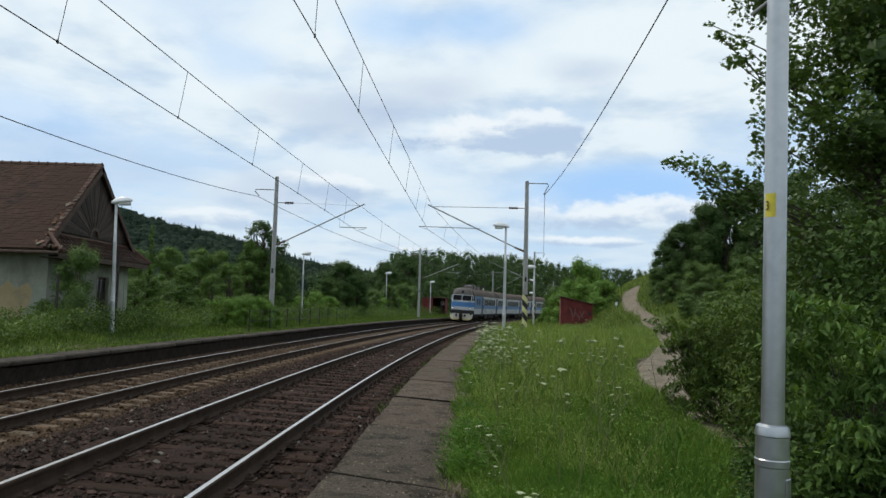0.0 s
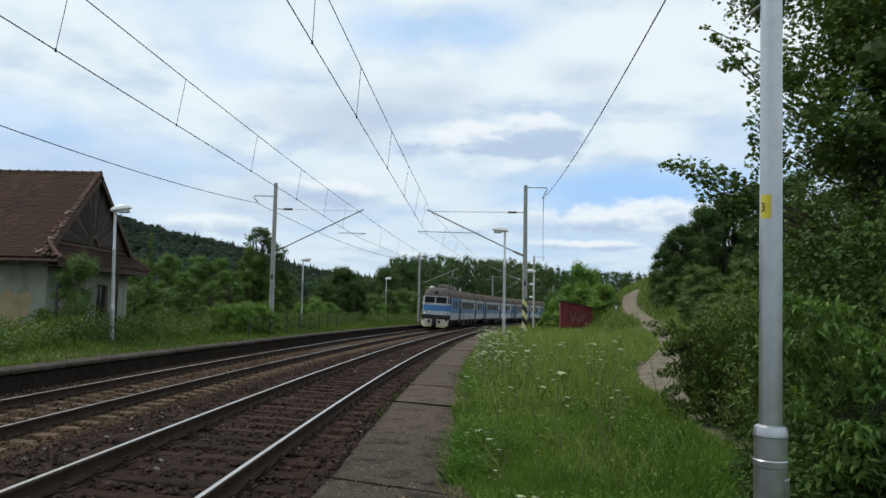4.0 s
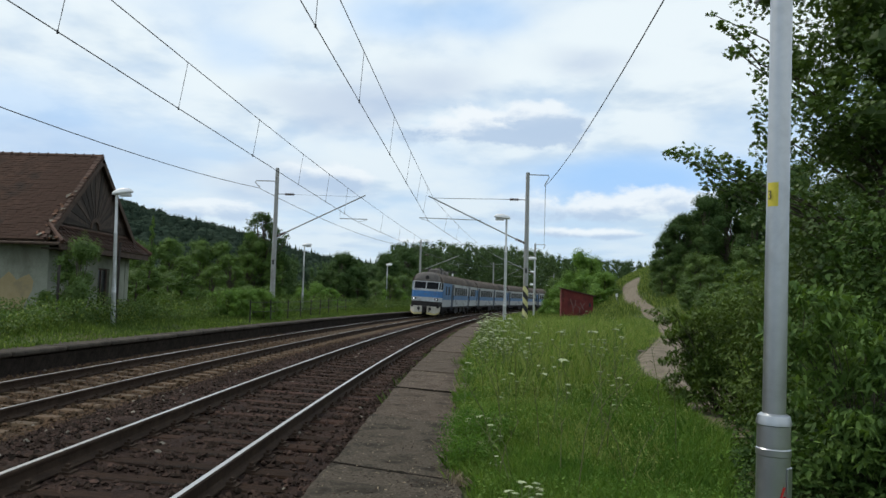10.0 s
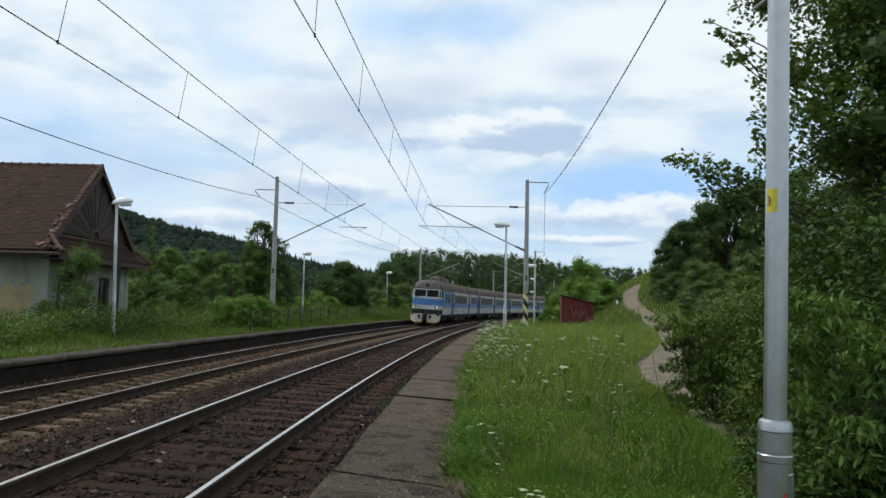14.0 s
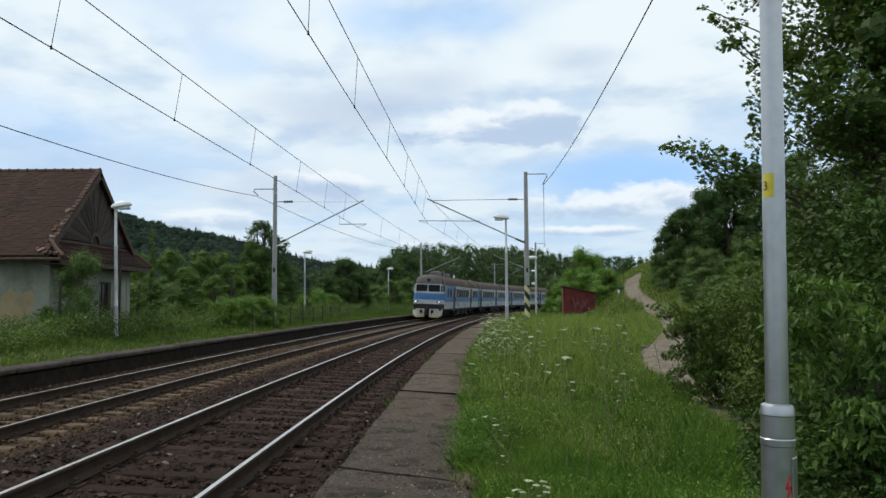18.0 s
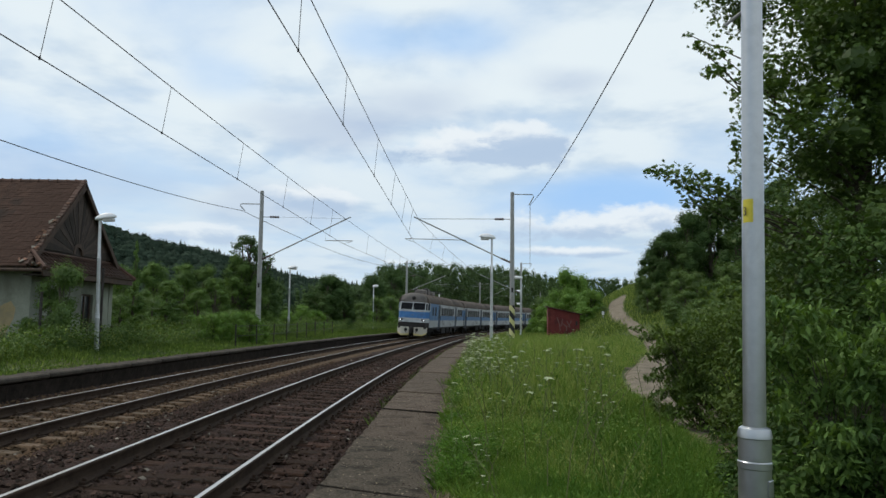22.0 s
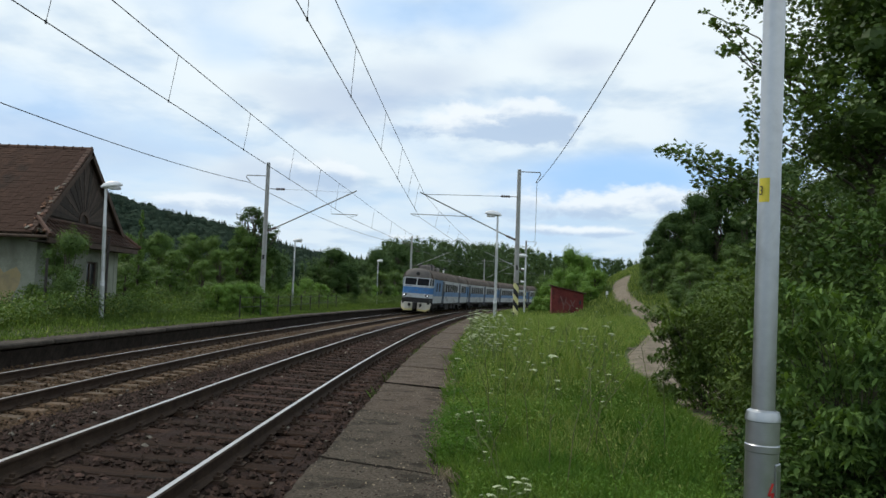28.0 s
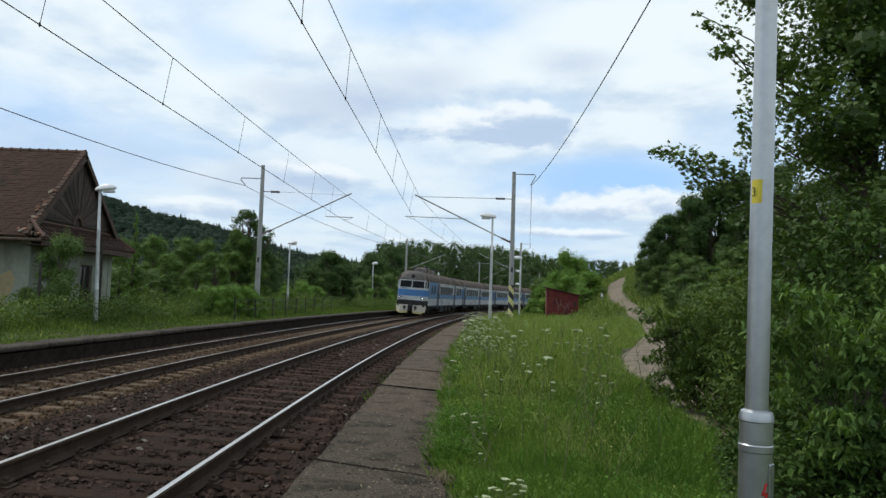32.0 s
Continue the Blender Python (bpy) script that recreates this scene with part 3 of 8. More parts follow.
def make_ground():
    xs = np.unique(np.concatenate([np.linspace(-3000, -300, 12), np.linspace(-300, -60, 25), np.linspace(-60, -16, 23), np.arange(-16, 24, 0.5),
                                   np.linspace(24, 80, 29), np.linspace(80, 300, 23), np.linspace(300, 3000, 12)]))
    ys = np.unique(np.concatenate([np.linspace(-3000, -100, 10), np.linspace(-100, -6, 12), np.arange(-6, 60, 0.5), np.arange(60, 180, 1.0),
                                   np.linspace(180, 600, 60), np.linspace(600, 4000, 12)]))
    gx, gy = np.meshgrid(xs, ys)
    z = ground_z(gx.ravel(), gy.ravel())
    nx, ny = len(xs), len(ys)
    i = (np.arange(ny - 1)[:, None] * nx + np.arange(nx - 1)[None, :]).ravel()
    me = arrays_mesh("ground", np.stack([gx.ravel(), gy.ravel(), z], 1), np.stack([i, i + 1, i + nx + 1, i + nx], 1), M_SOIL, smooth=True)
    tagged(new("ground", me), "rough green ground rising to a wooded hill", "ground", kind="structure")


def strip(name, s0, s1, ds, offs, zf, m, smooth=True, wob=0.0):
    """A sheet along the line through the offsets, with height zf(off)."""
    ss = np.arange(s0, s1 + ds, ds)
    v = []
    for s in ss:
        for o in offs:
            p = at(s, o)
            v.append((p.x, p.y, float(zf(o)) + (wob * noise.noise((p.x * 2.1, p.y * 2.1, o)) if wob else 0)))
    k = len(offs)
    i = (np.arange(len(ss) - 1)[:, None] * k + np.arange(k - 1)[None, :]).ravel()
    return arrays_mesh(name, v, np.stack([i, i + 1, i + k + 1, i + k], 1), m, smooth=smooth)


make_ground()
BED_OFFS = np.linspace(-6.45, 1.95, 43)
bed = strip("ballast_bed", -12, 240, 0.4, BED_OFFS, bed_z, M_BALLAST, wob=0.05)
bed.materials.append(M_BALLAST_BROWN)
bed.polygons.foreach_set("material_index", np.resize((BED_OFFS[:-1] < -2.75).astype(np.int32) * (BED_OFFS[:-1] > -5.9), len(bed.polygons)).astype(np.int32))
tagged(new("ballast_bed", bed),
       "dark brown oily ballast bed under both tracks", "ballast", kind="structure")

# ---- tracks ----
RAIL = [(-0.075, -0.17), (0.075, -0.17), (0.075, -0.158), (0.022, -0.142), (0.009, -0.125), (0.009, -0.05), (0.034, -0.036), (0.036, -0.012),
        (0.024, 0.0), (-0.024, 0.0), (-0.036, -0.012), (-0.034, -0.036), (-0.009, -0.05), (-0.009, -0.125), (-0.022, -0.142), (-0.075, -0.158)]


def rail_mesh(name, off, z, top, s0=-12.0, s1=240.0):
    ss = np.concatenate([np.arange(s0, 60, 1.0), np.arange(60, s1, 2.0)])
    v, f, slot = [], [], []
    n = len(RAIL)
    for s in ss:
        for a, b in RAIL:
            v.append(tuple(at(s, off + a, z + b)))
    for i in range(len(ss) - 1):
        for k in range(n):
            f.append((i * n + k, i * n + (k + 1) % n, (i + 1) * n + (k + 1) % n, (i + 1) * n + k))
            slot.append(1 if k in (8,) else 0)
    return arrays_mesh(name, v, f, [M_RAIL_SIDE, top], slot)


def sleeper_wood():
    b = Build()
    b.add(box(-1.3, 1.3, -0.125, 0.125, -0.14, 0.0, 0.018))
    return b.mesh("sleeper", M_SLEEPER_WOOD)


def sleeper_concrete():
    b = Build()
    for sgn in (-1, 1):
        x0, x1 = sorted((sgn * 0.35, sgn * 1.27))
        b.add(box(x0, x1, -0.13, 0.13, -0.17, 0.0, 0.03))
    b.add(box(-0.35, 0.35, -0.11, 0.11, -0.17, -0.025, 0.02))
    return b.mesh("sleeper", M_SLEEPER_CONC)


def fastenings(s0, s1, step, off, z, turn):
    """Base plates, clips and bolts of a track, joined."""
    b = Build()
    for s in np.arange(s0, s1, step):
        m = on_line(s, off, z - 0.17) @ Matrix.Rotation(math.atan(CANT), 4, "Y")
        for r in (-0.7525, 0.7525):
            b.add(box(r - 0.17, r + 0.17, -0.08, 0.08, -0.004, 0.016), 0, m)
            for c in (-0.105, 0.105):
                b.add(box(r + c - 0.03, r + c + 0.03, -0.05, 0.05, 0.016, 0.045), 0, m)
                b.add(box(r + c - 0.016, r + c + 0.016, -0.016, 0.016, 0.045, 0.075), 0, m)
    return b


def make_track(off, z, top, outer, mesh, label, step, s_phase):
    t = thing("railway_track", pose(0, 0, 0), label, "railway track", "pair of tracks", "structure")
    for r in (-0.7525, 0.7525):
        link("rail", rail_mesh("rail", off + r, z - CANT * r, top if r > 0 else outer), t)
    n = 0
    for s in np.arange(s_phase, 165, step):
        n += 1
        m = on_line(s + random.uniform(-0.02, 0.02), off, z - 0.17) @ Matrix.Rotation(math.atan(CANT), 4, "Y") @ pose(0, 0, 0, 0, 0, random.uniform(-0.8, 0.8))
        link("sleeper", mesh, t, m)
    tagged(part("fastenings", fastenings(s_phase, 60, step, off, z, 0), M_RAIL_SIDE, t), kind="stuff")


make_track(0.0, RIGHT_Z, M_RAIL_TOP, M_RAIL_TOP, sleeper_wood(), "curved railway track with polished rails on dark wooden sleepers", 0.62, -3.0)
make_track(LEFT, LEFT_Z, M_RAIL_WORN, M_RAIL_TOP, sleeper_concrete(), "curved railway track with rusty rails on brownish concrete sleepers", 0.62, 0.1)


def stones():
    """Loose ballast stones on the near part of the bed."""
    rng = np.random.default_rng(3)
    n = 34000
    s = 3.5 + 30 * rng.random(n) ** 1.5
    off = rng.uniform(-6.2, 1.75, n)
    ph_r, ph_l = (s + 3.0) / 0.62, (s - 0.1) / 0.62
    near = np.where(off > -2.2, np.abs(ph_r - np.round(ph_r)), np.abs(ph_l - np.round(ph_l))) * 0.62
    inside = (np.abs(off) < 1.28) | (np.abs(off - LEFT) < 1.25)
    keep = ~(inside & (near < 0.14) & (rng.random(n) < 0.86))
    rail = np.minimum.reduce([np.abs(off - 0.7525), np.abs(off + 0.7525), np.abs(off - LEFT - 0.7525), np.abs(off - LEFT + 0.7525)])
    keep &= rail > 0.10
    s, off = s[keep], off[keep]
    n = len(s)
    base = np.array([(1, 0, 0), (-1, 0, 0), (0, 1, 0), (0, -1, 0), (0, 0, 1), (0, 0, -1), (0.7, 0.6, 0.5), (-0.6, 0.7, -0.4)], float)
    tri = np.array([(0, 6, 4), (6, 2, 4), (0, 2, 6), (2, 1, 4), (1, 3, 4), (3, 0, 4), (0, 5, 2), (2, 5, 7), (2, 7, 1), (7, 5, 1), (1, 5, 3), (3, 5, 0)])
    size = rng.uniform(0.018, 0.042, (n, 1, 1)) * rng.uniform(0.7, 1.3, (n, 1, 3))
    v = base[None] * rng.uniform(0.7, 1.25, (n, 8, 1)) * size
    a = rng.uniform(0, 6.28, n)
    c, si = np.cos(a)[:, None], np.sin(a)[:, None]
    v = np.stack([v[..., 0] * c - v[..., 1] * si, v[..., 0] * si + v[..., 1] * c, v[..., 2] * 0.8], -1)
    h = np.interp(s, LINE[:, 0], LINE[:, 3])
    px = np.interp(s, LINE[:, 0], LINE[:, 1]) + off * np.cos(h)
    py = np.interp(s, LINE[:, 0], LINE[:, 2]) - off * np.sin(h)
    v += np.stack([px, py, bed_z(off) + rng.uniform(-0.005, 0.03, n)], -1)[:, None, :]
    f = (tri[None] + 8 * np.arange(n)[:, None, None]).reshape(-1, 3)
    slot = np.repeat(np.where(rng.random(n) < 0.012, 1, np.where(off < -2.5 - 0.5 * rng.random(n), 2, 0)), 12)
    tagged(new("ballast_stones", arrays_mesh("ballast_stones", v.reshape(-1, 3), f, [M_STONE, M_STONE_PALE, M_STONE_RUST], slot)),
           "loose dark crushed stones between the sleepers", "ballast", kind="stuff")


stones()

# ---- platforms ----


def make_platforms():
    rp = thing("platform_right", pose(0, 0, 0), "narrow low platform of worn concrete slabs beside weeds", "platform", kind="structure")
    meshes = []
    for k in range(4):
        b = Build()
        rnd = random.Random(k)
        j = lambda: rnd.uniform(-0.012, 0.012)
        ys = np.linspace(-1.400, 1.400, 19)
        rim = [(1.76 + rnd.uniform(-0.008, 0.012) + (0.03 if rnd.random() < 0.08 else 0), y) for y in ys]
        rim += [(x, 1.400 + rnd.uniform(-0.022, 0.006)) for x in (2.0, 2.2, 2.45, 2.7)]
        rim += [(2.93 + rnd.uniform(-0.05, 0.03), y) for y in ys[::-1]]
        rim += [(x, -1.400 + rnd.uniform(-0.006, 0.022)) for x in (2.7, 2.45, 2.2, 2.0)]
        n, cx = len(rim), 2.34
        rim = [(x, y - 0.5 * (x - cx)) for x, y in rim]
        vv = [(x, y, -0.12) for x, y in rim] + [(x, y, -0.014) for x, y in rim] + [(cx + (x - cx) * 0.985, y * 0.994 - 0.003 * (x - cx), 0.0) for x, y in rim]
        ff = [tuple(range(2 * n, 3 * n))[::-1]] + [(r * n + q, (r + 1) * n + q, (r + 1) * n + (q + 1) % n, r * n + (q + 1) % n) for r in (0, 1) for q in range(n)]
        b.add((vv, ff))
        meshes.append((b.mesh("slab", M_SLAB), b.mesh("slab", M_SLAB_DARK)))
    i = 0
    for s in np.arange(-9.23, 150, 2.86):
        m = on_line(s, 0, 0.1 + random.uniform(-0.012, 0.012)) @ pose(0, 0, 0, random.uniform(-0.3, 0.3), random.uniform(-0.5, 0.5), random.uniform(-0.3, 0.3))
        # most joints have closed with dirt
        link("slab", meshes[i % 4][1 if s < 9 else 0], rp, m @ Matrix.Diagonal((1, 1.02, 1, 1)))
        i += 1
    rng = np.random.default_rng(52)
    for s in np.arange(-9.23 + 1.43 + 2.86, 13, 5.72):
        xs = np.linspace(1.77, 2.92, 24)
        mid = -0.5 * (xs - 2.34) + rng.normal(size=24) * 0.006
        half = 0.014 + 0.010 * rng.random(24) + 0.03 * (rng.random(24) < 0.12)
        vv = [(x, y - h, 0.0) for x, y, h in zip(xs, mid, half)] + [(x, y + h, 0.0) for x, y, h in zip(xs, mid, half)]
        vv += [(x, y, -0.1) for x, y, z in vv]
        ff = [(i, i + 1, 25 + i, 24 + i) for i in range(23)] + [(48 + i, 49 + i, i + 1, i) for i in range(23)] + [(24 + i, 25 + i, 73 + i, 72 + i) for i in range(23)]
        part("joint_filling", one((vv, ff)), M_EARTH, rp, on_line(float(s), 0, 0.1035), "dark earth in the joint between slabs")
    n = 5200
    ss = 3.0 + 24 * rng.random(n) ** 1.5
    oo = np.where(rng.random(n) < 0.3, 2.9 - np.abs(rng.normal(size=n)) * 0.10, rng.uniform(1.80, 2.88, n))
    hh = np.interp(ss, LINE[:, 0], LINE[:, 3])
    c = np.stack([np.interp(ss, LINE[:, 0], LINE[:, 1]) + oo * np.cos(hh), np.interp(ss, LINE[:, 0], LINE[:, 2]) - oo * np.sin(hh), np.full(n, 0.106)], 1)
    rr = rng.uniform(0.003, 0.011, (n, 1, 1)) * rng.uniform(0.6, 1.4, (n, 1, 3)) * np.array([1, 1, 0.7])
    v = (np.array([(1, 0, 0), (0, 1, 0), (-1, 0, 0), (0, -1, 0), (0, 0, 1)], float)[None] * rr + c[:, None, :]).reshape(-1, 3)
    f = (np.array([(0, 1, 4), (1, 2, 4), (2, 3, 4), (3, 0, 4)])[None] + 5 * np.arange(n)[:, None, None]).reshape(-1, 3)
    slot = np.repeat(rng.choice(3, n, p=(0.68, 0.22, 0.10)), 4)
    tagged(new("grit", arrays_mesh("grit", v, f, [M_STONE, M_STRAW, M_STONE_PALE], slot)), "loose grit and crumbs lying on the platform slabs", "grit", kind="stuff")
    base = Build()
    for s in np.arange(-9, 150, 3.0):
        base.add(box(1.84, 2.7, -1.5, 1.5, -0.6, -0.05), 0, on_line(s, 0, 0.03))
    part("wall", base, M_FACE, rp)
    lp = thing("platform_left", pose(0, 0, 0), "platform with a sooty stone edge, pale coping and a grass verge", "platform", kind="structure")
    cop = Build().add(box(-0.48, 0.48, -0.99, 0.99, -0.11, 0.0, 0.03)).mesh("coping_slab", M_COPING)
    for s in np.arange(-10, 150, 2.0):
        link("coping_slab", cop, lp, on_line(s, -6.74, 0.235 + random.uniform(-0.008, 0.008)) @ pose(0, 0, 0, 0, random.uniform(-0.6, 0.6), 0))
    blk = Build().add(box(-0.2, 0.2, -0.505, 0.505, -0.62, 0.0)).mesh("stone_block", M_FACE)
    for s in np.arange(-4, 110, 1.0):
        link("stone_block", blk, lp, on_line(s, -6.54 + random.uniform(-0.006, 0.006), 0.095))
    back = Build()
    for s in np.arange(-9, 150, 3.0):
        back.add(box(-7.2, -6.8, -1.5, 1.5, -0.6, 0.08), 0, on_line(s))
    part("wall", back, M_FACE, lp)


make_platforms()


def make_path():
    pts = [(3.1, 7.8, 0.16), (3.45, 9.3, 0.42), (3.8, 11.0, 0.54), (4.4, 13.7, 0.64), (5.0, 17.2, 0.66), (6.55, 21.6, 0.78), (9.05, 29.5, 0.46), (10.15, 34.0, 0.42), (11.5, 41.2, 0.46), (12.4, 47.0, 0.48), (13.6, 54.4, 0.6), (15.4, 61.7, 0.7), (16.9, 67.2, 0.85), (17.5, 69.5, 0.7)]
    v = []
    n = 90
    ts = np.linspace(0, len(pts) - 1, n)
    P = np.array(pts)
    xs, ys, ws = (np.interp(ts, range(len(pts)), P[:, k]) for k in range(3))
    for _ in range(4):
        xs[1:-1] = (xs[:-2] + 2 * xs[1:-1] + xs[2:]) / 4
    for i in range(n):
        dx, dy = xs[min(i + 1, n - 1)] - xs[max(i - 1, 0)], ys[min(i + 1, n - 1)] - ys[max(i - 1, 0)]
        l = math.hypot(dx, dy)
        for k in range(7):
            w = (k / 3 - 1) * ws[i] * (1 + 0.25 * noise.noise((i * 0.35, k, 1.0)))
            x, y = xs[i] + dy / l * w, ys[i] - dx / l * w
            v.append((x, y, gz(x, y) + (0.035 if 0 < k < 6 else -0.02) + 0.004 * noise.noise((x * 3, y * 3, 0))))
    i = (np.arange(n - 1)[:, None] * 7 + np.arange(6)[None, :]).ravel()
    me = arrays_mesh("dirt_path", v, np.stack([i, i + 1, i + 8, i + 7], 1), M_PATH, smooth=True)
    tagged(new("path", me), "pale trodden dirt path winding up the slope", "path", kind="structure")
    spur = []
    for i in range(9):
        u = i / 8
        cx, cy, w = 4.25 + 1.3 * u, 22.5 - 2.4 * u, 0.30 + 0.06 * u
        for k in (-1, 0, 1):
            x, y = cx + 0.3 * w * k, cy + w * k
            spur.append((x, y, gz(x, y) + 0.03))
    i = (np.arange(8)[:, None] * 3 + np.arange(2)[None, :]).ravel()
    tagged(new("path_spur", arrays_mesh("path_spur", spur, np.stack([i, i + 3, i + 4, i + 1], 1), M_PATH, smooth=True)), "short bare branch of the dirt path", "path", kind="structure")
    return np.concatenate([np.stack([xs, ys, ws], 1), [(4.25 + 0.3 * k, 22.4 - 0.55 * k, 0.22) for k in range(5)]])


PATHWAY = make_path()

# ---- lamps, masts and wires ----


def lamp_post(m, label, h=5.0, turn=0.0, near=False):
    """A galvanised post in two sections with a luminaire that reaches towards local -x."""
    t = thing("street_lamp", m @ pose(0, 0, 0, 0, 0, turn), label, "street lamp", "platform lamps")
    n = 40 if near else 12
    sm = 16 if near else True
    steel = M_STEEL if near else M_WHITE_POST
    c0 = 0.0 if near else 0.38
    part("base_tube", one(lathe([(0.0750, -0.3), (0.0750, 0.785 + c0), (0.0785, 0.79 + c0), (0.0785, 0.818 + c0), (0.0750, 0.823 + c0), (0.0750, 0.93 + c0)], n)), steel, t, smooth=sm)
    part("collar", one(lathe([(0.0750, 0.925 + c0), (0.0798, 0.93 + c0), (0.0788, 0.945 + c0), (0.0720, 0.972 + c0), (0.062, 0.979 + c0), (0.053, 0.982 + c0)], n)), steel, t, smooth=sm)
    if near:
        up = [(0.0525, 0.978), (0.0515, 2.0), (0.050, 3.4), (0.043, h - 0.1), (0.04, h)]
    else:
        up = [(0.060, 0.978 + c0), (0.058, 0.70 * h - 0.01), (0.063, 0.70 * h), (0.063, 0.70 * h + 0.05), (0.048, 0.70 * h + 0.07), (0.046, h)]
    part("upper_tube", one(lathe(up, n)), steel, t, smooth=True)
    hd = Build()
    prof = [(0.17, 0.04, 0.03), (0.12, 0.09, 0.08), (-0.02, 0.13, 0.125), (-0.20, 0.15, 0.145), (-0.40, 0.14, 0.125), (-0.53, 0.09, 0.07), (-0.58, 0.03, 0.02)]
    v, f = [], []
    for x, w, hh in prof:
        for k in range(10):
            a = 2 * math.pi * k / 10
            v.append((x, max(abs(w), 0.01) * math.cos(a), h + 0.03 + hh * math.sin(a) * (1.25 if math.sin(a) > 0 else 0.55) - 0.10 * x))
    for i in range(len(prof) - 1):
        for k in range(10):
            f.append((i * 10 + k, i * 10 + (k + 1) % 10, (i + 1) * 10 + (k + 1) % 10, (i + 1) * 10 + k))
    f += [tuple(range(10)), tuple(range(60, 70))]
    hd.add((v, f))
    head = part("lamp_head", hd, M_LAMP, t, smooth=True)
    cv = Build().add(box(-0.5, -0.12, -0.10, 0.10, h - 0.075, h + 0.02, 0.02))
    part("cover", cv, M_LAMP_GLASS, head)
    return t


def make_lamps():
    lab = "slim pale metal platform lamp with a flat white head"
    for x, y, z, h in ((-11.46, 26.1, 0.27, 4.60), (-10.3, 55.6, 0.27, 4.88), (-6.45, 87.3, 0.27, 4.95), (-1.55, 103.0, 0.27, 4.55), (11.0, 171, 0.3, 5.0), (20.6, 207, 0.3, 5.0), (26.4, 191, 0.3, 5.2)):
        s, _ = to_line(x, y)
        lamp_post(pose(x + (0.11 if y < 30 else 0.0), y, z, 0, -1.4 if y < 30 else 0.0, -math.degrees(heading(float(s[0])))), lab, h, 180)
    for x, y, h in ((2.83, 34.0, 5.05), (7.57, 62.0, 4.72), (11.45, 94.0, 4.9), (12.75, 105.0, 4.1)):
        s, _ = to_line(x, y)
        lamp_post(pose(x, y, gz(x, y), 0, 0, -math.degrees(heading(float(s[0])))), lab, h + 0.1, 0)
    post = lamp_post(pose(1.557, 3.6, 0.08, 0, 1.15, 0), "galvanised lamp post with a yellow sticker, close beside the platform", 5.2, 0, True)
    st = Build()
    n = 8
    v = []
    for z in (1.96, 2.075):
        for k in range(n + 1):
            a = radians(186 + 62 * k / n)
            v.append((0.0524 * math.cos(a), 0.0524 * math.sin(a), z))
    st.add((v, [(k, k + 1, n + 2 + k, n + 1 + k) for k in range(n)]))
    sticker = part("sticker", st, M_YELLOW, post, label="yellow number sticker")
    digit = bpy.data.curves.new("digit", "FONT")
    digit.body, digit.size, digit.extrude = "3", 0.062, 0.0004
    digit.materials.append(M_BLACK)
    link("digit", digit, sticker, Matrix.Translation((-0.0521, -0.0065, 1.995)) @ Matrix.Rotation(radians(-80), 4, "Z") @ Matrix.Rotation(radians(90), 4, "X"))
    rod = Build().add(tube([(0.0, 0.02, 3.075), (-0.105, 0.07, 2.99)], 0.009, 8))
    part("bracket_rod", rod, M_MAST, post)
    mark = Build()
    for (x0, z0), (x1, z1) in (((0.014, 0.655), (-0.006, 0.598)), ((-0.006, 0.600), (0.018, 0.610)), ((0.017, 0.612), (0.000, 0.535))):
        d = Vector((x1 - x0, z1 - z0))
        w = Vector((d.y, -d.x)).normalized() * 0.0045
        q = [(x0 + w.x, z0 + w.y), (x1 + w.x, z1 + w.y), (x1 - w.x, z1 - w.y), (x0 - w.x, z0 - w.y)]
        mark.add(([(x, -0.0782, z) for x, z in q] + [(x, -0.0725, z) for x, z in q], [(0, 1, 2, 3), (7, 6, 5, 4), (0, 4, 5, 1), (1, 5, 6, 2), (2, 6, 7, 3), (3, 7, 4, 0)]))
    part("paint_mark", mark, M_RED, post, pose(0, 0, 0, 0, 0, 6), "red paint mark")
    door = Build().add(box(-0.03, 0.03, -0.0785, -0.068, 0.12, 0.74, 0.004))
    part("hatch", door, M_STEEL, post, pose(0, 0, 0, 0, 0, 48))


make_lamps()


def insulator(p, q, r=0.07, n=4):
    """A string of ribbed discs from p to q."""
    p, q = Vector(p), Vector(q)
    pts, rad = [], []
    for i in range(n):
        for u, k in ((0.0, 0.45), (0.35, 1.0), (0.65, 1.0), (0.95, 0.45)):
            pts.append(p.lerp(q, (i + u) / n))
            rad.append(r * k)
    return tube(pts, rad, 8)


